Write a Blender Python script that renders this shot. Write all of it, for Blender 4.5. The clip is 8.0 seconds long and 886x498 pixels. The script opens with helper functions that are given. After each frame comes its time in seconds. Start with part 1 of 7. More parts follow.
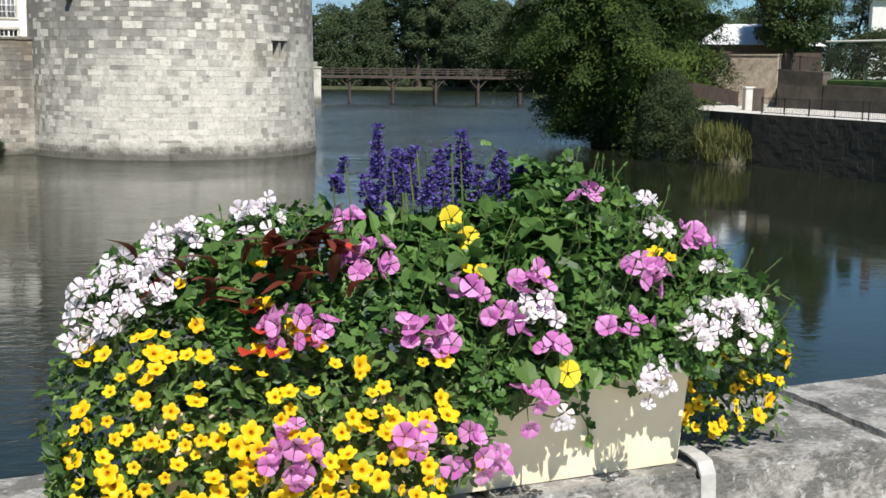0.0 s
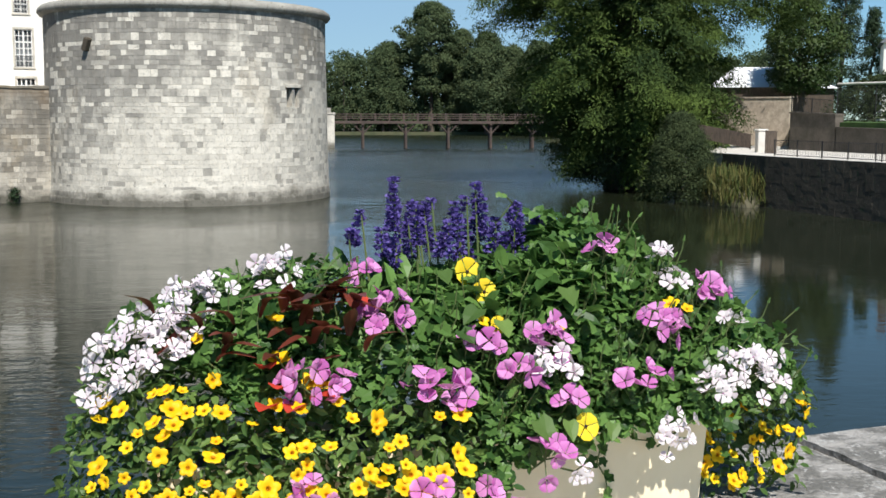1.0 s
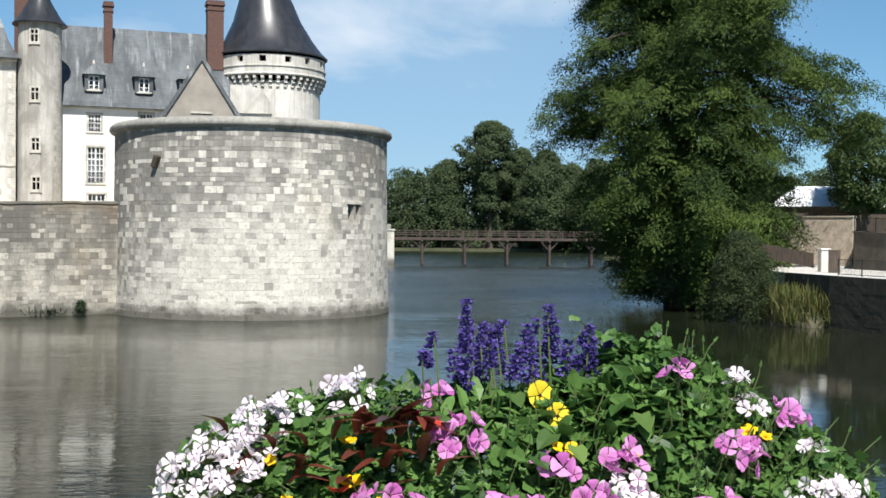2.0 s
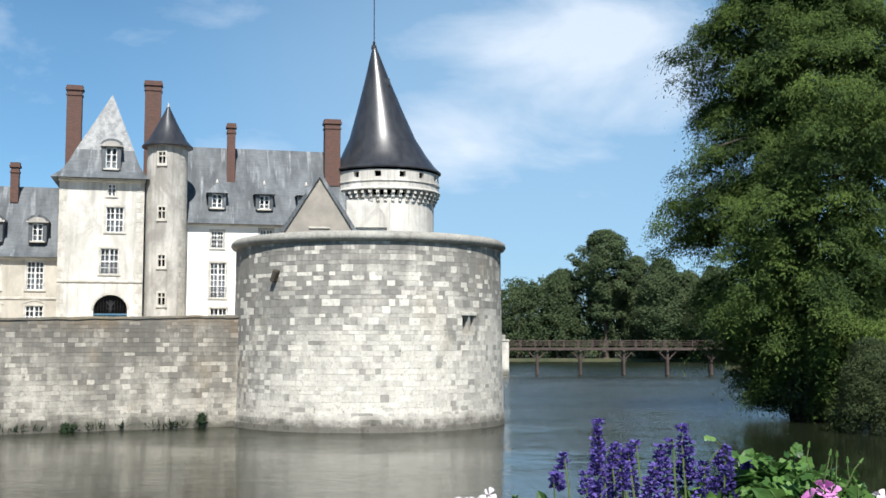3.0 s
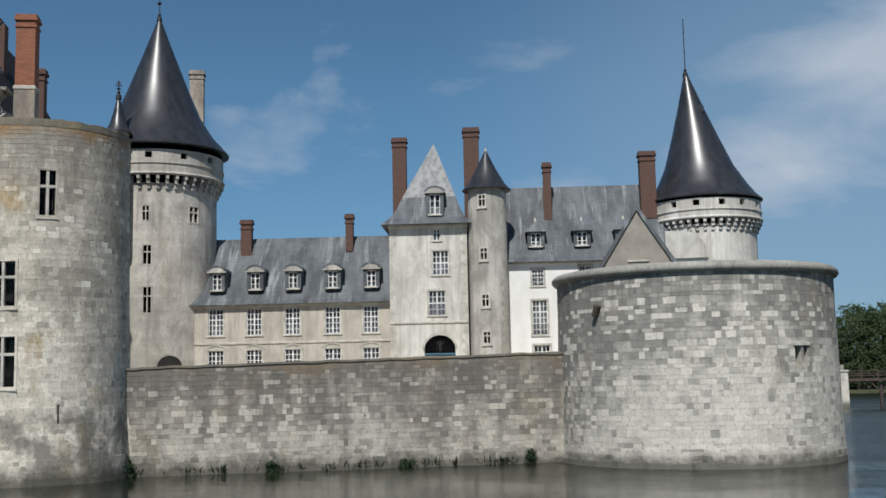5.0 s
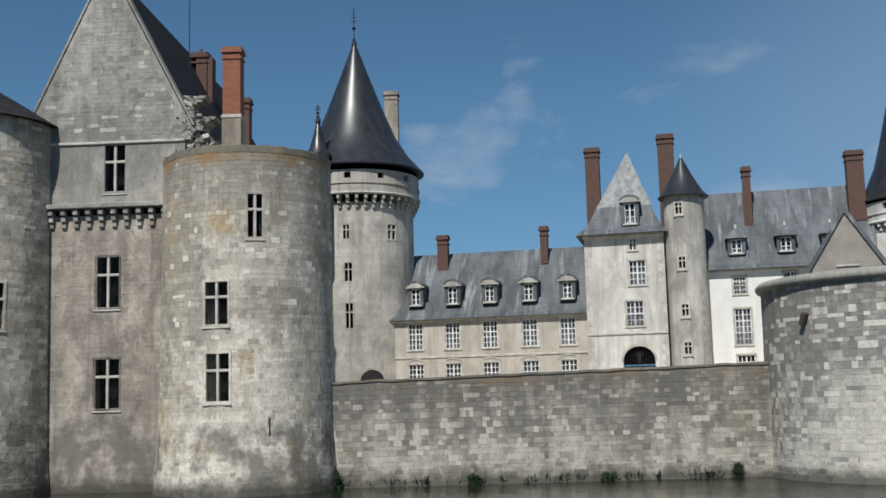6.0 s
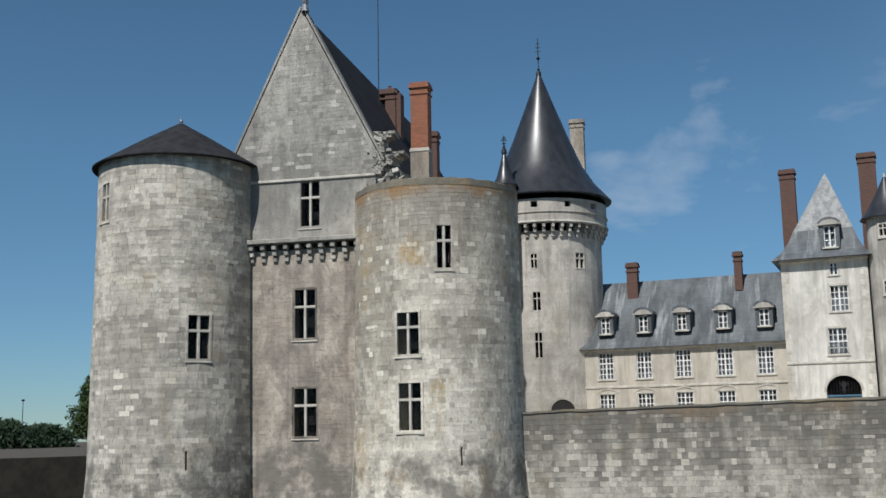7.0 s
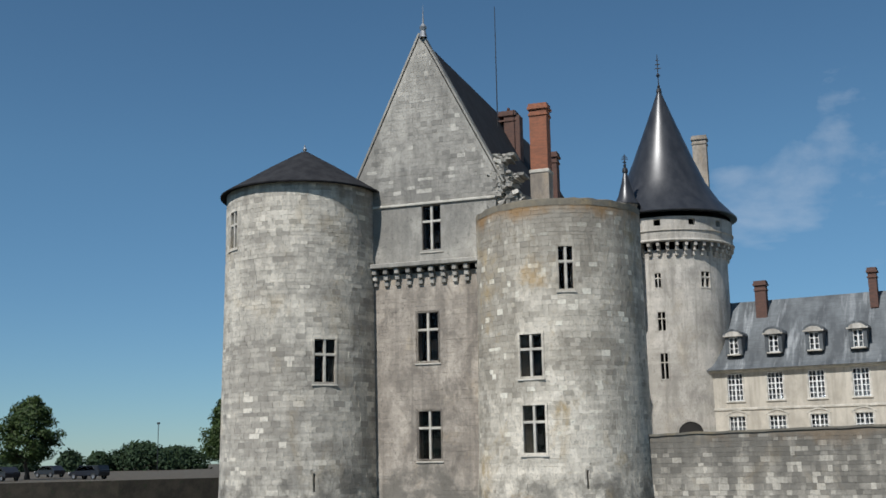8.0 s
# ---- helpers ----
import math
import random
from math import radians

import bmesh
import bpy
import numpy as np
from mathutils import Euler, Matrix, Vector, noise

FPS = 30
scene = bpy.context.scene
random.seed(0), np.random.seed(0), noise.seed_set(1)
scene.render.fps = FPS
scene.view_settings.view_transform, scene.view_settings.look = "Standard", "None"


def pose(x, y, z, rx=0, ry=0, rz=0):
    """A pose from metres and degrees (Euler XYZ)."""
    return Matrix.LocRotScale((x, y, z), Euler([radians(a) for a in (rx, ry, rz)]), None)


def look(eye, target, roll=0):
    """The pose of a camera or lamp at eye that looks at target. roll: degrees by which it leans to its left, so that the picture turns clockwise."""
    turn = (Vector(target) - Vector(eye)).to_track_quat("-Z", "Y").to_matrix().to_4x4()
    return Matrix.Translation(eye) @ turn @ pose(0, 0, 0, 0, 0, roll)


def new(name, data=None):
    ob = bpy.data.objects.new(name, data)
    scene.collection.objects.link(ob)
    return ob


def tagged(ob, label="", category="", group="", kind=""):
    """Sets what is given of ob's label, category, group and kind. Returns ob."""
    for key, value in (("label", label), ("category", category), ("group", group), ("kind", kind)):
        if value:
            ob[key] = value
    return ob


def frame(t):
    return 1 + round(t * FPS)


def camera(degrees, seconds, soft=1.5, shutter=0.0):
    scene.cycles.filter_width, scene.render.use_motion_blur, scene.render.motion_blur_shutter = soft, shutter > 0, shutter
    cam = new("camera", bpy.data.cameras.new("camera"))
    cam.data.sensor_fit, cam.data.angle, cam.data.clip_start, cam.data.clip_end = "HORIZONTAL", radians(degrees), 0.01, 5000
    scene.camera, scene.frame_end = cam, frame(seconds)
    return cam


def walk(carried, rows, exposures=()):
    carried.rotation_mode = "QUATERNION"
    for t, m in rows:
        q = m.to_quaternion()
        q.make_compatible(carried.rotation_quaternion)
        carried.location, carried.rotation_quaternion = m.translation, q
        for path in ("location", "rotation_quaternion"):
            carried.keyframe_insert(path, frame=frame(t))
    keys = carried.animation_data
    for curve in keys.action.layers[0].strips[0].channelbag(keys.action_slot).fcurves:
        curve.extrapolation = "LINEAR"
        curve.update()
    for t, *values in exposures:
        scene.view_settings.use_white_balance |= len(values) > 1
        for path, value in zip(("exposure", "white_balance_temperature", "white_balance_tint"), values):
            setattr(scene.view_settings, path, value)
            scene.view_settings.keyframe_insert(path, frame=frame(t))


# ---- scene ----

# ---- camera ----
cam = camera(43.68, 8.0, soft=1.6)
PATH = [
    (0.0, pose(0.000, 0.000, 5.500, 80.85, -0.63, -6.58)),
    (0.5, pose(0.005, 0.000, 5.503, 81.49, -0.23, -6.45)),
    (1.0, pose(-0.004, 0.000, 5.515, 83.13, -0.16, -5.93)),
    (1.2, pose(-0.015, 0.000, 5.520, 84.22, -0.02, -5.61)),
    (2.3, pose(-0.038, 0.000, 5.532, 90.95, -0.51, -1.26)),
    (2.5, pose(-0.046, 0.000, 5.539, 92.12, -0.27, -0.01)),
    (3.0, pose(-0.056, 0.000, 5.541, 94.82, 0.02, 3.02)),
    (3.5, pose(-0.066, 0.000, 5.532, 96.65, 0.36, 6.51)),
    (4.0, pose(-0.070, 0.000, 5.541, 96.87, 1.00, 11.17)),
    (4.2, pose(-0.070, 0.000, 5.541, 96.78, 0.85, 12.75)),
    (5.3, pose(-0.073, 0.000, 5.545, 96.98, 1.17, 22.49)),
    (5.5, pose(-0.074, 0.000, 5.545, 97.13, 1.07, 24.49)),
    (6.0, pose(-0.075, 0.000, 5.545, 97.67, 1.49, 29.83)),
    (6.5, pose(-0.076, 0.000, 5.545, 98.42, 1.23, 34.49)),
    (7.0, pose(-0.078, 0.000, 5.545, 99.40, 1.06, 39.59)),
    (7.5, pose(-0.079, 0.000, 5.545, 100.28, 1.40, 43.51)),
    (8.0, pose(-0.080, 0.000, 5.545, 100.65, 0.97, 45.95)),
]
walk(cam, PATH, exposures=[(0.0, 0.42, 6450, 10), (1.2, 0.47, 6400, 10), (2.5, 0.64, 6350, 10), (3.0, 0.68, 6300, 10), (3.5, 0.52, 6250, 10), (4.0, 0.13, 6250, 10), (5.5, -0.15, 6250, 10), (8.0, -0.01, 6200, 10)])
SUN_AZ, SUN_EL = 170.0, 52.0


def polar(az, dist):
    a = radians(az)
    return Vector((dist * math.sin(a), dist * math.cos(a), 0))


# ---- daylight ----
world = bpy.data.worlds.new("sky")
scene.world = world
world.use_nodes = True
wt = world.node_tree
wt.nodes.clear()
w_out = wt.nodes.new("ShaderNodeOutputWorld")
w_bg = wt.nodes.new("ShaderNodeBackground")
w_sky = wt.nodes.new("ShaderNodeTexSky")
w_sky.sky_type = "NISHITA"
w_sky.sun_disc = False
w_sky.sun_elevation, w_sky.sun_rotation = radians(SUN_EL), radians(SUN_AZ)
w_sky.air_density, w_sky.dust_density, w_sky.ozone_density = 1.0, 0.0, 1.6
w_sky.altitude = 1500.0
w_bg.inputs["Strength"].default_value = 0.08
# thin fair-weather clouds: streaky noise over the whole dome
w_tc = wt.nodes.new("ShaderNodeTexCoord")
w_map = wt.nodes.new("ShaderNodeMapping")
w_map.inputs["Scale"].default_value = (1.0, 1.0, 2.2)
w_map.inputs["Location"].default_value = (0.35, 0.1, 0.42)
w_noise = wt.nodes.new("ShaderNodeTexNoise")
w_noise.inputs["Scale"].default_value = 4.5
w_noise.inputs["Detail"].default_value = 7
w_noise.inputs["Roughness"].default_value = 0.56
w_noise.inputs["Distortion"].default_value = 0.35
w_ramp = wt.nodes.new("ShaderNodeMapRange")
w_ramp.inputs["From Min"].default_value, w_ramp.inputs["From Max"].default_value = 0.655, 0.92
w_ramp.inputs["To Max"].default_value = 0.7
w_mix = wt.nodes.new("ShaderNodeMix")
w_mix.data_type = "RGBA"
w_mix.inputs["B"].default_value = (7.5, 8.0, 8.6, 1)
L = wt.links.new
L(w_tc.outputs["Generated"], w_map.inputs["Vector"])
L(w_map.outputs["Vector"], w_noise.inputs["Vector"])
cover = w_noise.outputs["Fac"]
# banks of thicker cloud: azimuth, elevation, spread, amount
for c_az, c_el, c_size, c_amount in ((3.5, 14.0, 0.27, 0.36), (-3.5, 10.5, 0.12, 0.16), (2.0, 16.0, 0.55, 0.06), (-27.0, 10.2, 0.10, 0.10), (-31.0, 14.0, 0.03, 0.12), (-14.0, 9.0, 0.10, 0.10), (-63.0, 7.5, 0.14, 0.10), (60.0, 25.0, 0.35, 0.16), (150.0, 30.0, 0.4, 0.16), (-120.0, 22.0, 0.3, 0.15)):
    c_dir = Vector((math.sin(radians(c_az)) * math.cos(radians(c_el)), math.cos(radians(c_az)) * math.cos(radians(c_el)), math.sin(radians(c_el)) * 1.8))
    c_flat = wt.nodes.new("ShaderNodeMapping")
    c_flat.inputs["Scale"].default_value = (1, 1, 1.8)
    c_dist = wt.nodes.new("ShaderNodeVectorMath")
    c_dist.operation = "DISTANCE"
    c_dist.inputs[1].default_value = c_dir
    c_rng = wt.nodes.new("ShaderNodeMapRange")
    c_rng.interpolation_type = "SMOOTHSTEP"
    c_rng.inputs["From Min"].default_value, c_rng.inputs["From Max"].default_value = 0.0, c_size
    c_rng.inputs["To Min"].default_value, c_rng.inputs["To Max"].default_value = c_amount, 0.0
    c_add = wt.nodes.new("ShaderNodeMath")
    L(w_tc.outputs["Generated"], c_flat.inputs["Vector"])
    L(c_flat.outputs["Vector"], c_dist.inputs[0])
    L(c_dist.outputs["Value"], c_rng.inputs["Value"])
    L(cover, c_add.inputs[0])
    L(c_rng.outputs["Result"], c_add.inputs[1])
    cover = c_add.outputs[0]
L(cover, w_ramp.inputs["Value"])
L(w_ramp.outputs["Result"], w_mix.inputs["Factor"])
# pale summer haze, thickest over the open water
h_flat = wt.nodes.new("ShaderNodeVectorMath")
h_flat.operation = "DISTANCE"
h_flat.inputs[1].default_value = (math.sin(radians(1.0)), math.cos(radians(1.0)), 0.14)
h_rng = wt.nodes.new("ShaderNodeMapRange")
h_rng.interpolation_type = "SMOOTHSTEP"
h_rng.inputs["From Min"].default_value, h_rng.inputs["From Max"].default_value = 0.05, 0.42
h_rng.inputs["To Min"].default_value, h_rng.inputs["To Max"].default_value = 0.62, 0.0
w_haze = wt.nodes.new("ShaderNodeMix")
w_haze.data_type = "RGBA"
w_haze.inputs["B"].default_value = (3.3, 4.9, 6.5, 1)
L(w_tc.outputs["Generated"], h_flat.inputs[0])
L(h_flat.outputs["Value"], h_rng.inputs["Value"])
L(h_rng.outputs["Result"], w_haze.inputs["Factor"])
w_hue = wt.nodes.new("ShaderNodeMix")
w_hue.data_type, w_hue.blend_type = "RGBA", "MULTIPLY"
w_hue.inputs["Factor"].default_value = 1.0
w_hue.inputs["B"].default_value = (0.75, 1.0, 1.02, 1)
w_sep = wt.nodes.new("ShaderNodeSeparateXYZ")
w_low = wt.nodes.new("ShaderNodeMapRange")
w_low.inputs["From Min"].default_value, w_low.inputs["From Max"].default_value = 0.0, 0.26
w_tint = wt.nodes.new("ShaderNodeMix")
w_tint.data_type = "RGBA"
w_tint.inputs["A"].default_value, w_tint.inputs["B"].default_value = (0.52, 0.70, 0.84, 1), (0.74, 1.0, 1.02, 1)
L(w_tc.outputs["Generated"], w_sep.inputs[0])
L(w_sep.outputs["Z"], w_low.inputs["Value"])
L(w_low.outputs["Result"], w_tint.inputs["Factor"])
L(w_tint.outputs["Result"], w_hue.inputs["B"])
L(w_sky.outputs["Color"], w_hue.inputs["A"])
L(w_hue.outputs["Result"], w_haze.inputs["A"])
L(w_haze.outputs["Result"], w_mix.inputs["A"])
L(w_mix.outputs["Result"], w_bg.inputs["Color"])
L(w_bg.outputs["Background"], w_out.inputs["Surface"])

sun_data = bpy.data.lights.new("sun", "SUN")
sun_data.energy, sun_data.angle, sun_data.color = 5.0, radians(0.5), (1.0, 0.96, 0.90)
sun = new("sun", sun_data)
sun_dir = Vector((math.sin(radians(SUN_AZ)) * math.cos(radians(SUN_EL)), math.cos(radians(SUN_AZ)) * math.cos(radians(SUN_EL)), math.sin(radians(SUN_EL))))
sun.matrix_world = look(sun_dir * 60, (0, 0, 0))

# ---- materials ----


def material(name, rough=0.8, metal=0.0):
    m = bpy.data.materials.new(name)
    m.use_nodes = True
    nt = m.node_tree
    b = nt.nodes["Principled BSDF"]
    b.inputs["Roughness"].default_value = rough
    b.inputs["Metallic"].default_value = metal
    return m, nt, b


def node(nt, kind, **values):
    n = nt.nodes.new(kind)
    for k, v in values.items():
        n.inputs[k.replace("_", " ")].default_value = v
    return n


def noise_tex(nt, scale, detail=4, rough=0.55, stretch=(1, 1, 1), distort=0.0):
    g = nt.nodes.new("ShaderNodeNewGeometry")
    mp = node(nt, "ShaderNodeMapping", Scale=stretch)
    n = node(nt, "ShaderNodeTexNoise", Scale=scale, Detail=detail, Roughness=rough, Distortion=distort)
    nt.links.new(g.outputs["Position"], mp.inputs["Vector"])
    nt.links.new(mp.outputs["Vector"], n.inputs["Vector"])
    return n.outputs["Fac"]


def ramp(nt, fac, lo, hi, a=0.0, b=1.0):
    r = node(nt, "ShaderNodeMapRange")
    r.inputs["From Min"].default_value, r.inputs["From Max"].default_value = lo, hi
    r.inputs["To Min"].default_value, r.inputs["To Max"].default_value = a, b
    nt.links.new(fac, r.inputs["Value"])
    return r.outputs["Result"]


def calc(nt, op, a, b):
    m = nt.nodes.new("ShaderNodeMath")
    m.operation = op
    for i, v in enumerate((a, b)):
        if isinstance(v, (int, float)):
            m.inputs[i].default_value = v
        else:
            nt.links.new(v, m.inputs[i])
    return m.outputs[0]


def blend(nt, fac, a, b, mode="MIX"):
    m = nt.nodes.new("ShaderNodeMix")
    m.data_type, m.blend_type = "RGBA", mode
    for key, v in (("Factor", fac), ("A", a), ("B", b)):
        sock = [s for s in m.inputs if s.name == key and (s.type == "RGBA" or key == "Factor" and s.type == "VALUE")][0]
        if isinstance(v, tuple):
            sock.default_value = (*v, 1) if len(v) == 3 else v
        elif isinstance(v, (int, float)):
            sock.default_value = v
        else:
            nt.links.new(v, sock)
    return [s for s in m.outputs if s.type == "RGBA"][0]


def bump(nt, b, height, strength=0.3, dist=0.02):
    n = node(nt, "ShaderNodeBump", Strength=strength, Distance=dist)
    nt.links.new(height, n.inputs["Height"])
    nt.links.new(n.outputs["Normal"], b.inputs["Normal"])


def each_piece(nt):
    """A random number for every separate piece, whether an object of its own or an island of a joined mesh."""
    o = nt.nodes.new("ShaderNodeObjectInfo")
    g = nt.nodes.new("ShaderNodeNewGeometry")
    s = calc(nt, "ADD", o.outputs["Random"], g.outputs["Random Per Island"])
    return calc(nt, "FRACT", s, 0.0)


def height_z(nt):
    g = nt.nodes.new("ShaderNodeNewGeometry")
    s = nt.nodes.new("ShaderNodeSeparateXYZ")
    nt.links.new(g.outputs["Position"], s.inputs[0])
    return s.outputs["Z"]


def ashlar(name, clean, grey, dirt, dirty=0.5, warm=0.0, algae=True, blocky=0.5, band=0.0, top=0.0, patched=0.0, rust=0.0, soot=0.45, courses=0.25, stain=0.5, repaired=0.0, spots=(), worn_shaded_side=None):
    """Old limestone: blocks from clean to weathered grey, stains at two scales, algae over the waterline and, up to band, old flood staining."""
    m, nt, b = material(name, 0.9)
    big = ramp(nt, noise_tex(nt, 0.17, 5, 0.6, (1, 1, 0.7)), 0.36, 0.64)
    mid = ramp(nt, noise_tex(nt, 0.8, 6, 0.65, (1, 1, 0.55), 0.3), 0.34, 0.66)
    bed = ramp(nt, noise_tex(nt, 1.0, 4, 0.65, (0.07, 0.07, 1.5)), 0.36, 0.64)
    fine = noise_tex(nt, 6.0, 6, 0.7)
    piece = each_piece(nt)
    drive = calc(nt, "ADD", calc(nt, "MULTIPLY", piece, blocky), calc(nt, "MULTIPLY", mid, 0.40))
    drive = calc(nt, "ADD", drive, calc(nt, "MULTIPLY", big, 0.50))
    drive = calc(nt, "ADD", drive, calc(nt, "MULTIPLY", bed, courses))
    mean = 0.5 * (blocky + 0.90 + courses) - 0.7 * (dirty - 0.5)
    if repaired:
        edge = calc(nt, "ADD", height_z(nt), calc(nt, "MULTIPLY", noise_tex(nt, 0.12, 5, 0.65), 12.0))
        drive = calc(nt, "ADD", drive, ramp(nt, edge, repaired + 1.5, repaired + 9.0, -0.34, 0.24))
    # one side darker: wear and that side's shade, both put into the colour
    if worn_shaded_side:
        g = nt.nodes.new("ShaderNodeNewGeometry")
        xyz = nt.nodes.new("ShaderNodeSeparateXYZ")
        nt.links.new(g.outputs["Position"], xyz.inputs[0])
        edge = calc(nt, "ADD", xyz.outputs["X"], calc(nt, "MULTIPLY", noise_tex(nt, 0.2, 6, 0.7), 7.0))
        drive = calc(nt, "ADD", drive, ramp(nt, edge, worn_shaded_side[0] + 3.5, worn_shaded_side[1] + 3.5, 0.42, 0.0))
    f = ramp(nt, drive, mean - 0.30, mean + 0.30)
    col = blend(nt, f, clean, grey)
    tone = ramp(nt, calc(nt, "FRACT", calc(nt, "MULTIPLY", piece, 7.3), 0.0), 0, 1, 0.89, 1.08)
    tone_rgb = nt.nodes.new("ShaderNodeCombineColor")
    for i in range(3):
        nt.links.new(tone, tone_rgb.inputs[i])
    col = blend(nt, 1.0, col, tone_rgb.outputs[0], "MULTIPLY")
    if patched:
        col = blend(nt, ramp(nt, piece, 1.0 - patched, 1.0 - patched * 0.8), col, tuple(min(0.78, 1.08 * c) for c in clean))
        old = calc(nt, "FRACT", calc(nt, "MULTIPLY", piece, 13.7), 0.0)
        col = blend(nt, ramp(nt, old, 0.90, 0.93, 0, 0.55), col, tuple(0.62 * c for c in grey))
    st = ramp(nt, noise_tex(nt, 0.9, 8, 0.75, (1, 1, 0.5), 0.6), 0.53, 0.66, 0, stain)
    col = blend(nt, st, col, dirt)
    if warm:
        wf = ramp(nt, noise_tex(nt, 0.30, 7, 0.7, (1, 1, 0.7), 0.5), 0.54, 0.66, 0, warm)
        col = blend(nt, wf, col, (0.40, 0.29, 0.14))
    for x, y, z, r in spots:
        g = nt.nodes.new("ShaderNodeNewGeometry")
        far = nt.nodes.new("ShaderNodeVectorMath")
        far.operation = "DISTANCE"
        far.inputs[1].default_value = (x, y, z)
        nt.links.new(g.outputs["Position"], far.inputs[0])
        ragged = calc(nt, "ADD", far.outputs["Value"], calc(nt, "MULTIPLY", noise_tex(nt, 0.9, 7, 0.75), 4.0 * r))
        col = blend(nt, ramp(nt, ragged, 2.0 * r, 2.9 * r, 0.75, 0.0), col, (0.42, 0.28, 0.12))
    sp = ramp(nt, fine, 0.52, 0.68, 0, 0.5)
    col = blend(nt, sp, col, dirt)
    pits = ramp(nt, noise_tex(nt, 2.6, 7, 0.8, (1, 1, 1), 0.4), 0.585, 0.67, 0, 0.8)
    col = blend(nt, pits, col, tuple(0.8 * c for c in dirt))
    film = ramp(nt, noise_tex(nt, 0.26, 8, 0.75, (1, 1, 0.6), 0.8), 0.47, 0.62, 0, soot)
    col = blend(nt, film, col, tuple(0.60 * c for c in grey))
    drips = ramp(nt, noise_tex(nt, 1.5, 5, 0.6, (1, 1, 0.05)), 0.53, 0.68, 0, 0.9 * soot)
    col = blend(nt, drips, col, tuple(0.66 * c for c in grey))
    z = height_z(nt)
    if top:
        runs = ramp(nt, noise_tex(nt, 1.1, 5, 0.65, (1, 1, 0.07)), 0.36, 0.62)
        reach = calc(nt, "ADD", z, calc(nt, "MULTIPLY", runs, 3.2))
        col = blend(nt, ramp(nt, reach, top - 1.2, top + 1.6, 0.0, 0.6), col, tuple(0.55 * c for c in grey))
        if rust:
            edge = calc(nt, "ADD", z, calc(nt, "MULTIPLY", noise_tex(nt, 0.33, 6, 0.7, (1, 1, 0.6)), 5.0))
            col = blend(nt, ramp(nt, edge, top + 2.3, top + 3.3, 0.0, rust), col, (0.29, 0.175, 0.075))
    if band:
        zz = calc(nt, "SUBTRACT", z, calc(nt, "MULTIPLY", noise_tex(nt, 0.33, 5, 0.65), 5.0))
        bf = calc(nt, "MULTIPLY", ramp(nt, zz, band - 3.0, band - 2.2, 0.75, 0.0), ramp(nt, noise_tex(nt, 0.5, 5, 0.6), 0.42, 0.56))
        col = blend(nt, bf, col, (0.13, 0.12, 0.10))
    if algae:
        zz = calc(nt, "SUBTRACT", z, calc(nt, "MULTIPLY", noise_tex(nt, 0.6, 5, 0.7), 2.0))
        col = blend(nt, ramp(nt, zz, -0.70, 0.15, 0.85, 0.0), col, (0.07, 0.065, 0.048))
    nt.links.new(col, b.inputs["Base Color"])
    bump(nt, b, calc(nt, "ADD", fine, calc(nt, "MULTIPLY", mid, 0.5)), 0.6, 0.05)
    return m


def mottled(name, a, b_col, scale=2.0, rough=0.85, bumps=0.2, dist=0.01, stretch=(1, 1, 1), fine=20.0, third=None, metal=0.0, lo=0.41, hi=0.59, spec=0.5):
    m, nt, b = material(name, rough, metal)
    b.inputs["Specular IOR Level"].default_value = spec
    n1 = noise_tex(nt, scale, 5, 0.6, stretch)
    n2 = noise_tex(nt, fine, 4, 0.6, stretch)
    f = ramp(nt, calc(nt, "ADD", calc(nt, "MULTIPLY", n1, 0.7), calc(nt, "MULTIPLY", n2, 0.3)), lo, hi)
    col = blend(nt, f, a, b_col)
    if third:
        col = blend(nt, ramp(nt, noise_tex(nt, scale * 2.7, 5, 0.7, stretch, 0.5), 0.56, 0.7), col, third)
    nt.links.new(col, b.inputs["Base Color"])
    bump(nt, b, n2, bumps, dist)
    return m


def leafy(name, a, b_col, rough=0.5, translucent=0.25, drift=0.0):
    m, nt, b = material(name, rough)
    g = nt.nodes.new("ShaderNodeNewGeometry")
    o = nt.nodes.new("ShaderNodeObjectInfo")
    r = calc(nt, "FRACT", calc(nt, "ADD", g.outputs["Random Per Island"], o.outputs["Random"]), 0.0)
    if drift:
        r = calc(nt, "ADD", calc(nt, "MULTIPLY", r, 0.3), calc(nt, "MULTIPLY", ramp(nt, noise_tex(nt, drift, 4), 0.38, 0.62), 0.7))
    col = blend(nt, r, a, b_col)
    nt.links.new(col, b.inputs["Base Color"])
    b.inputs["Specular IOR Level"].default_value = 0.22
    tr = nt.nodes.new("ShaderNodeBsdfTranslucent")
    nt.links.new(col, tr.inputs["Color"])
    mx = nt.nodes.new("ShaderNodeMixShader")
    mx.inputs[0].default_value = translucent
    out = nt.nodes["Material Output"]
    nt.links.new(b.outputs[0], mx.inputs[1])
    nt.links.new(tr.outputs[0], mx.inputs[2])
    nt.links.new(mx.outputs[0], out.inputs["Surface"])
    return m


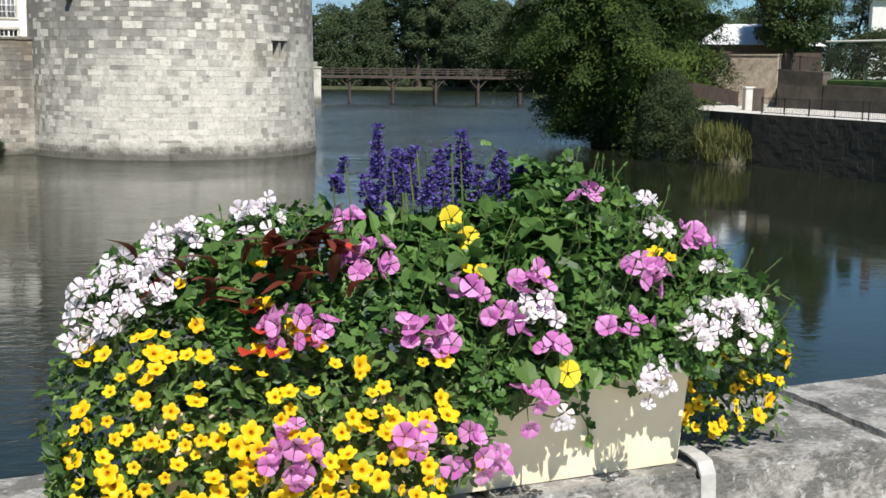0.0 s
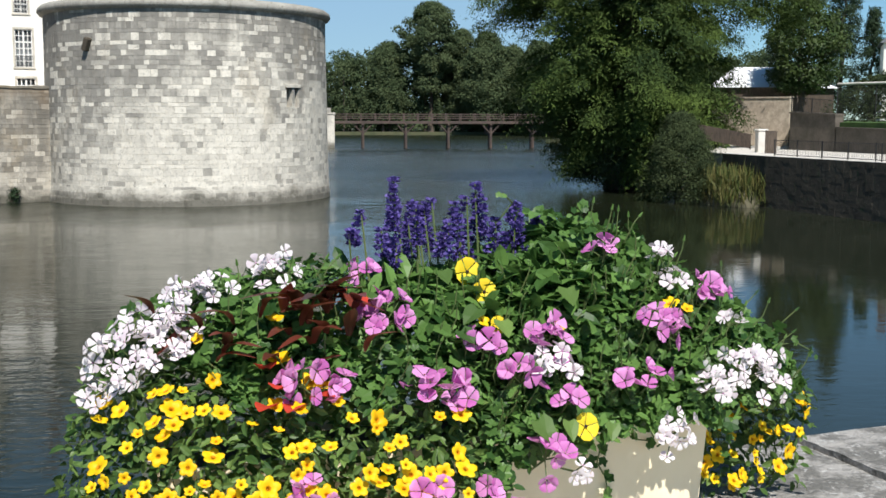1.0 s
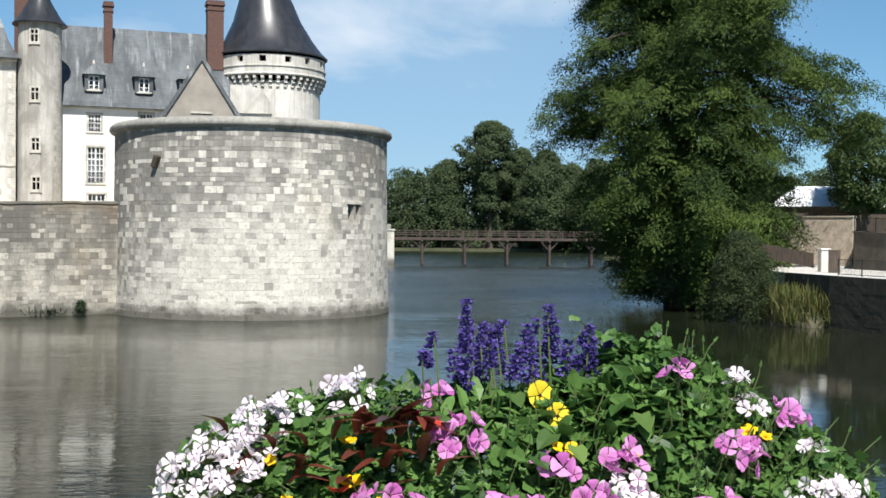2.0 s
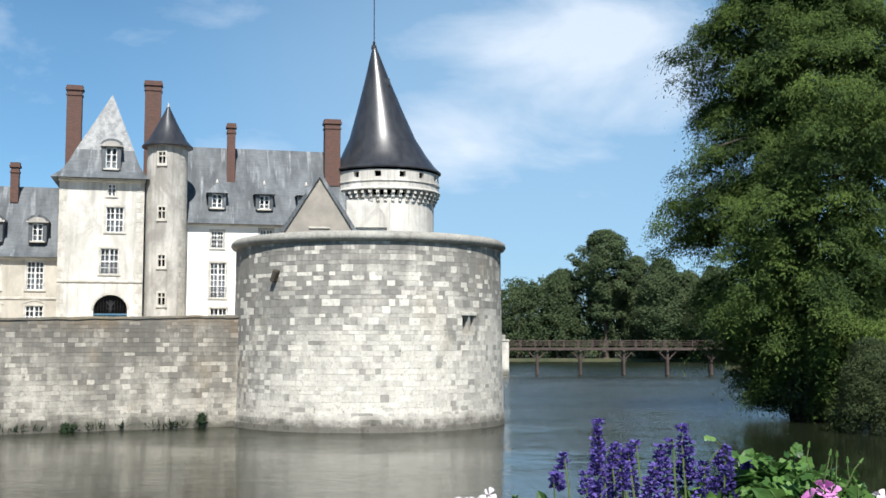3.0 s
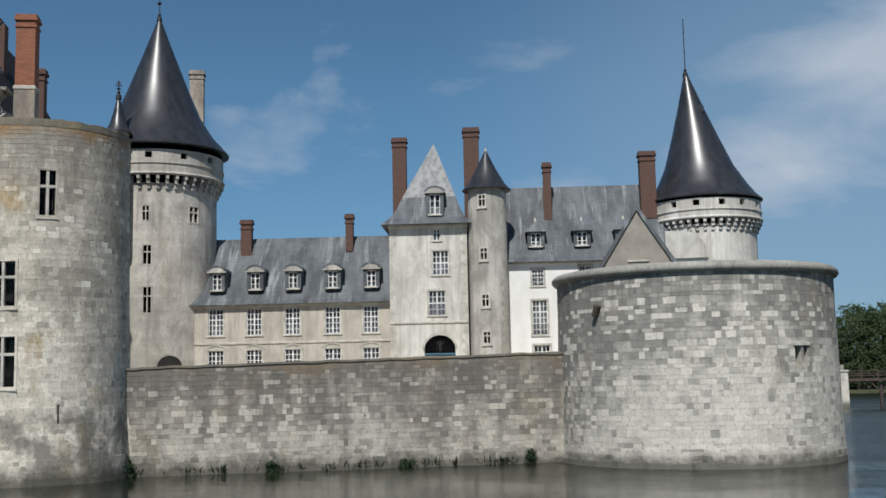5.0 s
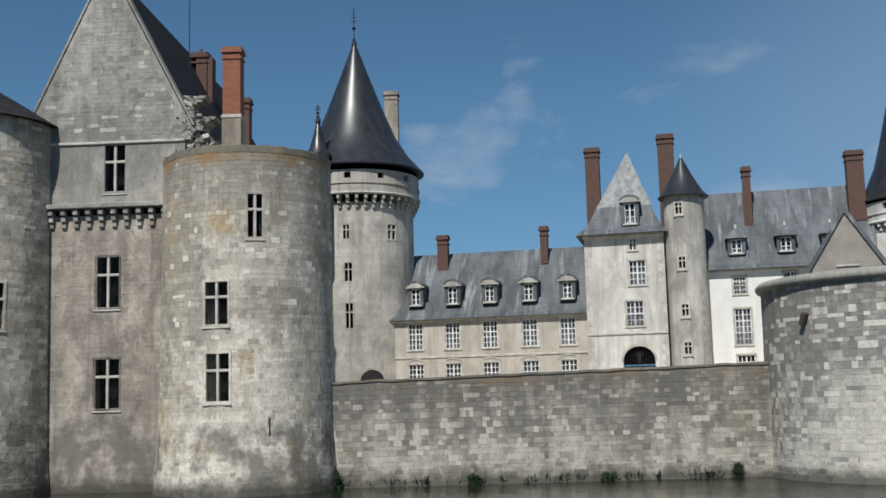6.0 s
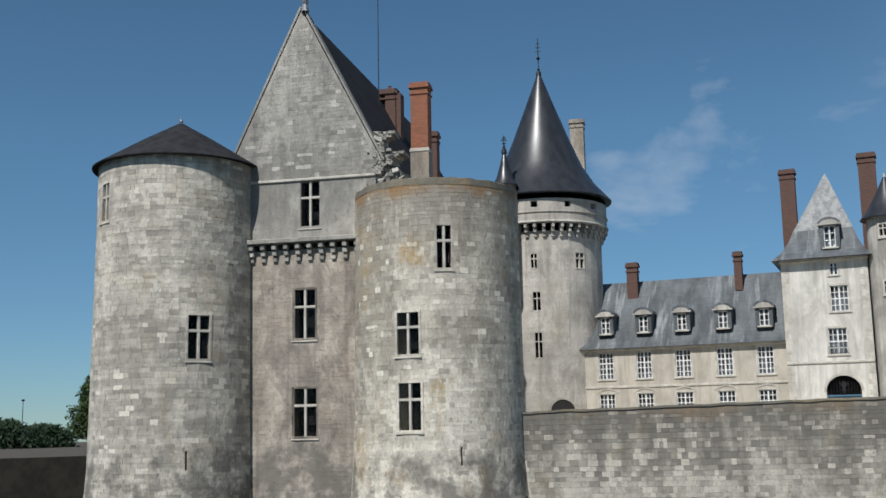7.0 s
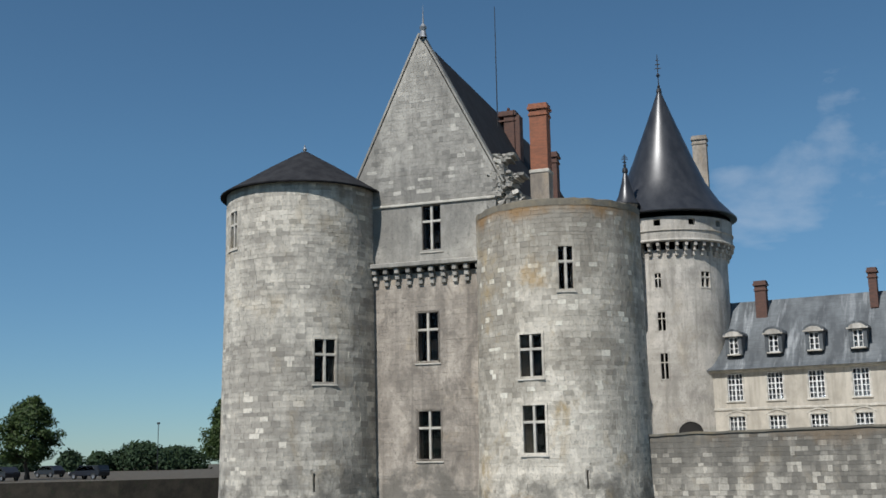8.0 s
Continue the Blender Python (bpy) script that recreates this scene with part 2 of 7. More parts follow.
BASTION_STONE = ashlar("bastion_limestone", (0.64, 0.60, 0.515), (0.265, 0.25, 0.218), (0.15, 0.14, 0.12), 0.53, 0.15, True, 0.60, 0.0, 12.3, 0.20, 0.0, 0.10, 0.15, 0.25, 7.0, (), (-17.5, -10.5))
COPING_STONE = ashlar("weathered_coping_stone", (0.42, 0.40, 0.35), (0.23, 0.22, 0.19), (0.12, 0.115, 0.09), 0.55, 0.1, False, 0.3)
TOWER_STONE = ashlar("tower_limestone", (0.66, 0.605, 0.505), (0.34, 0.308, 0.258), (0.18, 0.17, 0.145), 0.5, 0.3, True, 0.30, 4.6, 25.6, 0.05, 0.0, 0.22, 0.45, 0.55)
ROOFLESS_STONE = ashlar("roofless_tower_limestone", (0.74, 0.675, 0.56), (0.37, 0.33, 0.265), (0.17, 0.155, 0.125), 0.42, 0.8, True, 0.24, 4.4, 20.6, 0.05, 0.9, 0.16, 0.25, 0.45, 8.0, ((-45.2, 51.9, 16.6, 1.5), (-46.1, 51.7, 3.0, 1.2)))
CURTAIN_STONE = ashlar("curtain_limestone", (0.52, 0.475, 0.395), (0.21, 0.192, 0.16), (0.13, 0.12, 0.10), 0.52, 0.25, True, 0.55, 0.0, 6.3, 0.20, 0.3, 0.2, 0.2, 0.45, 2.5)
LICHEN_STONE = ashlar("lichen_topped_limestone", (0.235, 0.20, 0.14), (0.15, 0.138, 0.112), (0.115, 0.10, 0.075), 0.6, 0.55, False, 0.2)
PLAIN_STONE = ashlar("rendered_rubble", (0.52, 0.455, 0.375), (0.24, 0.207, 0.17), (0.12, 0.105, 0.086), 0.55, 0.3, True, 0.12, 4.5, 0.0, 0.0, 0.0, 0.7, 0.06, 0.6)
GABLE_STONE = ashlar("gable_rubble", (0.48, 0.45, 0.39), (0.23, 0.217, 0.19), (0.12, 0.113, 0.097), 0.56, 0.0, False, 0.14, 0.0, 0.0, 0.06, 0.0, 0.3, 0.04, 0.6)
FAR_STONE = ashlar("courtyard_tower_limestone", (0.56, 0.52, 0.455), (0.36, 0.335, 0.29), (0.20, 0.18, 0.155), 0.55, 0.2, False, 0.2, 0.0, 0.0, 0.0, 0.0, 0.65)
DRESSED = mottled("dressed_window_stone", (0.56, 0.525, 0.455), (0.38, 0.355, 0.30), 1.4, 0.9, 0.2, 0.01)


def streaked(name, a, b_col, grime, amount):
    """Old lime render: patchy tone, grey film in clouds, rain streaks running down."""
    m, nt, b = material(name, 0.93)
    tone = noise_tex(nt, 0.7, 6, 0.65, (1, 1, 0.5))
    col = blend(nt, ramp(nt, tone, 0.38, 0.62), a, b_col)
    cloud = ramp(nt, noise_tex(nt, 0.35, 8, 0.7, (1, 1, 0.6), 0.7), 0.44, 0.62, 0, amount)
    col = blend(nt, cloud, col, grime)
    run = ramp(nt, noise_tex(nt, 2.2, 6, 0.65, (1, 1, 0.05)), 0.48, 0.66, 0, amount)
    col = blend(nt, run, col, grime)
    fine = noise_tex(nt, 9.0, 5, 0.7)
    col = blend(nt, ramp(nt, fine, 0.54, 0.7, 0, 0.4), col, grime)
    nt.links.new(col, b.inputs["Base Color"])
    bump(nt, b, fine, 0.25, 0.015)
    return m


RENDER_CREAM = streaked("cream_lime_render", (0.70, 0.675, 0.61), (0.57, 0.54, 0.475), (0.30, 0.28, 0.245), 0.6)
RENDER_GREY = streaked("grey_weathered_render", (0.56, 0.53, 0.47), (0.40, 0.375, 0.33), (0.21, 0.195, 0.17), 0.65)
RENDER_WHITE = mottled("fresh_white_render", (0.82, 0.81, 0.77), (0.70, 0.68, 0.63), 0.5, 0.9, 0.1, 0.01, (1, 1, 0.4))
RENDER_TAN = streaked("tan_lime_render", (0.54, 0.495, 0.415), (0.45, 0.41, 0.34), (0.25, 0.225, 0.185), 0.45)


def slate_range(name):
    """Roof slate on the courtyard range: dark, with pale runs down the slope from ridge and flashings."""
    m, nt, b = material(name, 0.6)
    b.inputs["Specular IOR Level"].default_value = 0.3

    def along(scale, detail, long):
        g = nt.nodes.new("ShaderNodeNewGeometry")
        mp = node(nt, "ShaderNodeMapping", Rotation=(0, 0, 0.289), Scale=(1, long, long))
        mp.vector_type = "TEXTURE"
        n = node(nt, "ShaderNodeTexNoise", Scale=scale, Detail=detail, Roughness=0.62)
        nt.links.new(g.outputs["Position"], mp.inputs["Vector"])
        nt.links.new(mp.outputs["Vector"], n.inputs["Vector"])
        return n.outputs["Fac"]

    col = blend(nt, ramp(nt, along(0.7, 5, 3.0), 0.38, 0.62), (0.058, 0.065, 0.070), (0.13, 0.142, 0.148))
    col = blend(nt, ramp(nt, along(1.6, 6, 9.0), 0.54, 0.68, 0, 0.75), col, (0.30, 0.315, 0.32))
    rows = noise_tex(nt, 3.0, 3, 0.5, (0.3, 0.3, 3.0))
    col = blend(nt, ramp(nt, rows, 0.45, 0.6, 0, 0.25), col, (0.04, 0.043, 0.046))
    nt.links.new(col, b.inputs["Base Color"])
    bump(nt, b, rows, 0.35, 0.03)
    return m


SLATE = slate_range("weathered_slate")
SLATE_LIGHT = mottled("lichened_pale_slate", (0.31, 0.31, 0.295), (0.17, 0.175, 0.175), 1.6, 0.75, 0.4, 0.03, (1, 1, 0.5), 6.0, (0.40, 0.39, 0.36))
SLATE_DARK = mottled("dark_slate", (0.020, 0.021, 0.024), (0.036, 0.037, 0.040), 1.4, 0.33, 0.16, 0.012, (1, 1, 0.3), 9.0)
SLATE_MATT = mottled("matt_black_slate", (0.018, 0.018, 0.020), (0.032, 0.032, 0.034), 1.4, 0.85, 0.3, 0.02, (1, 1, 0.3), 9.0, spec=0.12)
BRICK = mottled("red_brick", (0.13, 0.066, 0.048), (0.085, 0.05, 0.04), 3.0, 0.9, 0.4, 0.02, (1, 1, 3.0), 14.0, (0.10, 0.07, 0.055))
ORANGE_BRICK = mottled("orange_brick", (0.30, 0.115, 0.062), (0.20, 0.085, 0.05), 2.0, 0.9, 0.4, 0.02, (1, 1, 3.0), 14.0)
WHITE_PAINT = mottled("white_window_paint", (0.76, 0.76, 0.73), (0.62, 0.61, 0.58), 3.0, 0.5, 0.05)
DARK_WOOD = mottled("dark_old_oak", (0.05, 0.037, 0.028), (0.095, 0.07, 0.05), 2.0, 0.8, 0.3, 0.01, (6, 1, 1))
BRIDGE_WOOD = mottled("weathered_brown_timber", (0.085, 0.058, 0.045), (0.05, 0.036, 0.03), 1.5, 0.8, 0.3, 0.01)
IRON = mottled("dark_wrought_iron", (0.03, 0.03, 0.032), (0.055, 0.05, 0.048), 6.0, 0.5, 0.1, 0.002, metal=0.6)
LEAD = mottled("grey_lead_flashing", (0.30, 0.31, 0.32), (0.22, 0.225, 0.23), 3.0, 0.45, 0.1, 0.005, metal=0.5)
BLUE_PAINT = mottled("faded_blue_gate_paint", (0.07, 0.16, 0.24), (0.10, 0.21, 0.29), 2.0, 0.5, 0.05)
# near-black: the darkness behind openings is put into this colour
INTERIOR = mottled("room_shade_black", (0.022, 0.02, 0.018), (0.014, 0.013, 0.012), 0.6, 0.95, 0.05)
CURTAINED = mottled("pale_curtained_room", (0.20, 0.21, 0.22), (0.08, 0.085, 0.09), 0.9, 0.9, 0.1)
GRASS = mottled("lawn_grass", (0.07, 0.13, 0.025), (0.045, 0.09, 0.02), 1.2, 0.9, 0.5, 0.05, fine=25.0)
EARTH = mottled("bank_earth", (0.10, 0.09, 0.055), (0.05, 0.055, 0.028), 0.5, 0.95, 0.5, 0.05)
GRAVEL = mottled("pale_courtyard_gravel", (0.42, 0.38, 0.31), (0.33, 0.30, 0.25), 1.5, 0.95, 0.3, 0.02, fine=40.0)
PATH = mottled("pale_limestone_path", (0.62, 0.59, 0.53), (0.50, 0.47, 0.42), 1.0, 0.95, 0.2, 0.01)
DARK_WALL = mottled("dark_mossy_quay_stone", (0.046, 0.038, 0.027), (0.082, 0.066, 0.046), 0.8, 0.95, 0.6, 0.04, fine=5.0, third=(0.04, 0.055, 0.024))
BROWN_WALL = mottled("brown_retaining_wall", (0.12, 0.10, 0.08), (0.075, 0.065, 0.05), 0.9, 0.95, 0.4, 0.03, fine=6.0)
WALL_TAN = mottled("tan_rubble_wall", (0.46, 0.38, 0.29), (0.30, 0.25, 0.19), 1.8, 0.95, 0.6, 0.04, fine=7.0)
PARAPET = mottled("lichened_parapet_stone", (0.32, 0.305, 0.28), (0.13, 0.125, 0.112), 11.0, 0.92, 1.0, 0.01, fine=70.0, third=(0.50, 0.49, 0.46), lo=0.44, hi=0.56)
PLANTER = mottled("cream_planter_plastic", (0.83, 0.715, 0.51), (0.78, 0.665, 0.465), 5.0, 0.55, 0.05, 0.002)
STRAP = mottled("grey_metal_strap", (0.46, 0.45, 0.42), (0.36, 0.35, 0.33), 20.0, 0.4, 0.1, 0.001)
BARK = mottled("reddish_grey_bark", (0.10, 0.075, 0.055), (0.05, 0.04, 0.03), 1.2, 0.95, 0.7, 0.05, (3, 3, 0.4))


def glass_pane(name, tint):
    m, nt, b = material(name, 0.04)
    b.inputs["Base Color"].default_value = (*tint, 1)
    b.inputs["Transmission Weight"].default_value = 1.0
    b.inputs["IOR"].default_value = 1.2
    b.inputs["Specular IOR Level"].default_value = 0.2
    bump(nt, b, noise_tex(nt, 1.2, 2), 0.08, 0.02)
    return m


GLASS = glass_pane("old_window_glass", (0.30, 0.31, 0.32))
CLEAR_GLASS = glass_pane("clear_window_glass", (0.80, 0.83, 0.85))


def moat_water():
    """Green-brown still water: calm near the walls, ruffled by wind out on the open reach."""
    m, nt, b = material("moat_water", 0.06)
    b.inputs["IOR"].default_value = 1.33
    n1 = noise_tex(nt, 0.05, 4, 0.6)
    col = blend(nt, ramp(nt, n1, 0.35, 0.65), (0.009, 0.013, 0.006), (0.018, 0.021, 0.012))
    nt.links.new(col, b.inputs["Base Color"])
    g = nt.nodes.new("ShaderNodeNewGeometry")
    xyz = nt.nodes.new("ShaderNodeSeparateXYZ")
    nt.links.new(g.outputs["Position"], xyz.inputs[0])
    reach = calc(nt, "ADD", xyz.outputs["Y"], calc(nt, "MULTIPLY", noise_tex(nt, 0.03, 4, 0.6, (1.0, 2.0, 1.0)), 90.0))
    wind = ramp(nt, reach, 98.0, 145.0, 0.0, 1.0)
    nt.links.new(ramp(nt, wind, 0.0, 1.0, 0.04, 0.26), b.inputs["Roughness"])
    w1 = noise_tex(nt, 1.6, 3, 0.55, (1.0, 2.2, 1.0), 0.6)
    w2 = noise_tex(nt, 0.33, 2, 0.5, (1.0, 1.8, 1.0))
    calm = ramp(nt, noise_tex(nt, 0.05, 3, 0.5, (1.0, 1.6, 1.0)), 0.38, 0.62, 0.3, 1.0)
    lee = calc(nt, "MULTIPLY", ramp(nt, xyz.outputs["X"], 4.0, 13.0), ramp(nt, xyz.outputs["Y"], 112.0, 92.0))
    calm = calc(nt, "MULTIPLY", calm, ramp(nt, lee, 0.0, 1.0, 1.0, 0.28))
    h = calc(nt, "MULTIPLY", calc(nt, "ADD", w1, calc(nt, "MULTIPLY", w2, 1.5)), calc(nt, "MULTIPLY", calm, ramp(nt, wind, 0.0, 1.0, 0.32, 3.2)))
    bump(nt, b, h, 0.36, 0.18)
    return m


WATER = moat_water()

# ---- building helpers ----


def mesh_object(name, bm, mat, smooth=False):
    me = bpy.data.meshes.new(name)
    bm.normal_update()
    bm.to_mesh(me)
    bm.free()
    me.materials.append(mat)
    if smooth:
        me.shade_smooth()
    return new(name, me)


def part(name, bm, mat, parent, label="", smooth=False, angle=None):
    ob = mesh_object(name, bm, mat, smooth)
    ob.parent = parent
    if angle:
        ob.data.shade_smooth()
        ob.data.set_sharp_from_angle(angle=radians(angle))
    if label:
        tagged(ob, label)
    return ob


def base(name, m, label, category, group="", kind=""):
    """An Empty at the base of a thing, in whose own axes its parts are built."""
    ob = new(name)
    ob.empty_display_size = 0.2
    ob.matrix_world = m if isinstance(m, Matrix) else Matrix.Translation(m)
    return tagged(ob, label, category, group, kind)


def box(bm, x0, x1, y0, y1, z0, z1, bev=0.0):
    c = Matrix.Translation(((x0 + x1) / 2, (y0 + y1) / 2, (z0 + z1) / 2)) @ Matrix.Diagonal((x1 - x0, y1 - y0, z1 - z0, 1))
    r = bmesh.ops.create_cube(bm, size=1, matrix=c)
    if bev:
        bmesh.ops.bevel(bm, geom=list({e for v in r["verts"] for e in v.link_edges}), offset=bev, segments=1, affect="EDGES")
    return bm


def a_box(*a, bev=0.0):
    return box(bmesh.new(), *a, bev=bev)


def lathe(bm, profile, n=48, a0=0.0, a1=2 * math.pi, close=True):
    """Turn a profile of (radius, z) round the z axis."""
    full = abs(a1 - a0 - 2 * math.pi) < 1e-6
    k = n if full else n + 1
    rings = []
    for r, z in profile:
        if r < 1e-5:
            rings.append([bm.verts.new((0, 0, z))])
        else:
            rings.append([bm.verts.new((r * math.sin(a0 + (a1 - a0) * i / n), -r * math.cos(a0 + (a1 - a0) * i / n), z)) for i in range(k)])
    for p, q in zip(rings, rings[1:]):
        for i in range(n):
            j = (i + 1) % k
            if len(p) == 1 and len(q) == 1:
                continue
            if len(p) == 1:
                bm.faces.new((p[0], q[j], q[i]))
            elif len(q) == 1:
                bm.faces.new((p[i], p[j], q[0]))
            else:
                bm.faces.new((p[i], p[j], q[j], q[i]))
    return bm


def prism(bm, pts, y0, y1):
    """Extrude a polygon of (x, z) from y0 to y1."""
    a = [bm.verts.new((x, y0, z)) for x, z in pts]
    b = [bm.verts.new((x, y1, z)) for x, z in pts]
    bm.faces.new(a)
    bm.faces.new(b[::-1])
    n = len(pts)
    for i in range(n):
        j = (i + 1) % n
        bm.faces.new((a[j], a[i], b[i], b[j]))
    bmesh.ops.recalc_face_normals(bm, faces=bm.faces)
    return bm


def tube(bm, p, q, r0, r1, n=8):
    p, q = Vector(p), Vector(q)
    d = (q - p).normalized()
    s = d.orthogonal().normalized()
    t = d.cross(s)
    ra = [bm.verts.new(p + r0 * (math.cos(2 * math.pi * i / n) * s + math.sin(2 * math.pi * i / n) * t)) for i in range(n)]
    rb = [bm.verts.new(q + r1 * (math.cos(2 * math.pi * i / n) * s + math.sin(2 * math.pi * i / n) * t)) for i in range(n)]
    for i in range(n):
        j = (i + 1) % n
        bm.faces.new((ra[i], ra[j], rb[j], rb[i]))
    bm.faces.new(ra[::-1])
    bm.faces.new(rb)
    return bm


def holed(bm, x0, x1, z0, z1, y, depth, holes):
    """A wall from x0 to x1 and z0 to z1, its face at y and its back at y + depth, with rectangular openings through it."""
    xs = sorted({x0, x1, *[v for h in holes for v in h[:2] if x0 < v < x1]})
    zs = sorted({z0, z1, *[v for h in holes for v in h[2:4] if z0 < v < z1]})

    def is_open(i, k):
        if not (0 <= i < len(xs) - 1 and 0 <= k < len(zs) - 1):
            return True
        cx, cz = (xs[i] + xs[i + 1]) / 2, (zs[k] + zs[k + 1]) / 2
        return any(h[0] < cx < h[1] and h[2] < cz < h[3] for h in holes)

    for i in range(len(xs) - 1):
        for k in range(len(zs) - 1):
            if is_open(i, k):
                continue
            a, b, c, d = xs[i], xs[i + 1], zs[k], zs[k + 1]
            quad = lambda *p: bm.faces.new([bm.verts.new(v) for v in p])
            quad((a, y, c), (b, y, c), (b, y, d), (a, y, d))
            quad((a, y + depth, c), (a, y + depth, d), (b, y + depth, d), (b, y + depth, c))
            if is_open(i - 1, k):
                quad((a, y, c), (a, y, d), (a, y + depth, d), (a, y + depth, c))
            if is_open(i + 1, k):
                quad((b, y, c), (b, y + depth, c), (b, y + depth, d), (b, y, d))
            if is_open(i, k - 1):
                quad((a, y, c), (a, y + depth, c), (b, y + depth, c), (b, y, c))
            if is_open(i, k + 1):
                quad((a, y, d), (b, y, d), (b, y + depth, d), (a, y + depth, d))
    bmesh.ops.remove_doubles(bm, verts=bm.verts, dist=1e-4)
    return bm

# ---- ground and water ----
bm = bmesh.new()
lake = [(-700, -300), (900, -300), (900, 1200), (-700, 1200)]
bm.faces.new([bm.verts.new((x, y, 0.0)) for x, y in lake])
tagged(mesh_object("water", bm, WATER), "dark green-brown rippled moat water", "water", kind="structure")
bm = bmesh.new()
bm.faces.new([bm.verts.new((x, y, -2.2)) for x, y in [(-2500, -2500), (2500, -2500), (2500, 2500), (-2500, 2500)]])
tagged(mesh_object("ground", bm, EARTH), "muddy bed of the moat", "ground", kind="structure")

COURT_Z = 6.2
STONE_JOBS = []    # walls whose single stones are laid at the end of the file


def slab(name, pts, z0, z1, mat, label, category):
    bm = bmesh.new()
    a = [bm.verts.new((x, y, z0)) for x, y in pts]
    b = [bm.verts.new((x, y, z1)) for x, y in pts]
    bm.faces.new(b)
    bm.faces.new(a[::-1])
    for i in range(len(pts)):
        j = (i + 1) % len(pts)
        bm.faces.new((a[i], a[j], b[j], b[i]))
    bmesh.ops.recalc_face_normals(bm, faces=bm.faces)
    return tagged(mesh_object(name, bm, mat), label, category, kind="structure")


slab("courtyard", [(-42.3, 60.2), (-17.8, 74.4), (-9, 80), (-5, 95), (-8, 118), (-70, 118), (-60, 90), (-48, 62)], -2.0, COURT_Z, GRAVEL, "pale gravel courtyard inside the castle", "courtyard")


# ---- windows ----
def cross_window(parent, m, w, h, upper=0.36, sill=True, frame_mat=None, rim=None):
    """A stone cross window: surround, mullion, transom, four leaded panes, in an opening whose middle is at m (x along, z up, -y out)."""
    win = new("window")
    win.empty_display_size = 0.2
    win.parent = parent
    win.matrix_local = m
    fm = frame_mat or DRESSED
    hw, hh, s = w / 2, h / 2, 0.13
    bm = bmesh.new()
    for x0, x1, z0, z1 in ((-hw - s, -hw + 0.03, -hh - s, hh + s), (hw - 0.03, hw + s, -hh - s, hh + s), (-hw + 0.03, hw - 0.03, hh - 0.03, hh + s), (-hw + 0.03, hw - 0.03, -hh - s, -hh + 0.03)):
        box(bm, x0, x1, -0.02, 0.34, z0, z1, 0.012)
    part("surround", bm, rim or fm, win)
    tz = hh - h * upper
    t = 0.085 if w > 0.8 else 0.05
    part("mullion", a_box(-t, t, 0.02, 0.24, -hh, hh, bev=0.02), fm, win)
    part("transom", a_box(-hw, hw, 0.025, 0.235, tz - t, tz + t, bev=0.02), fm, win)
    if sill:
        part("sill", a_box(-hw - 0.16, hw + 0.16, -0.10, 0.2, -hh - 0.24, -hh - 0.135, bev=0.02), fm, win)
    for x0, x1 in ((-hw, -t), (t, hw)):
        for z0, z1 in ((-hh, tz - t), (tz + t, hh)):
            pane = part("pane", a_box(x0 + 0.01, x1 - 0.01, 0.235, 0.25, z0, z1), GLASS, win)
            pane.visible_shadow = False
            part("casement", casement(x0, x1, z0, z1), DARK_WOOD, win)
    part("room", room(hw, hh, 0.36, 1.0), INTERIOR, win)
    return win


def casement(x0, x1, z0, z1, t=0.035):
    bm = bmesh.new()
    for a in ((x0, x0 + t, z0, z1), (x1 - t, x1, z0, z1), (x0 + t, x1 - t, z0, z0 + t), (x0 + t, x1 - t, z1 - t, z1)):
        box(bm, a[0], a[1], 0.2, 0.28, a[2], a[3])
    return bm


def room(hw, hh, y0, depth):
    """The dim space behind a window, open towards it."""
    bm = bmesh.new()
    r = bmesh.ops.create_cube(bm, size=1, matrix=Matrix.Translation((0, y0 + depth / 2, 0)) @ Matrix.Diagonal((2 * hw + 0.2, depth, 2 * hh + 0.2, 1)))
    bmesh.ops.delete(bm, geom=[f for f in bm.faces if f.normal.y < -0.5], context="FACES")
    return bm


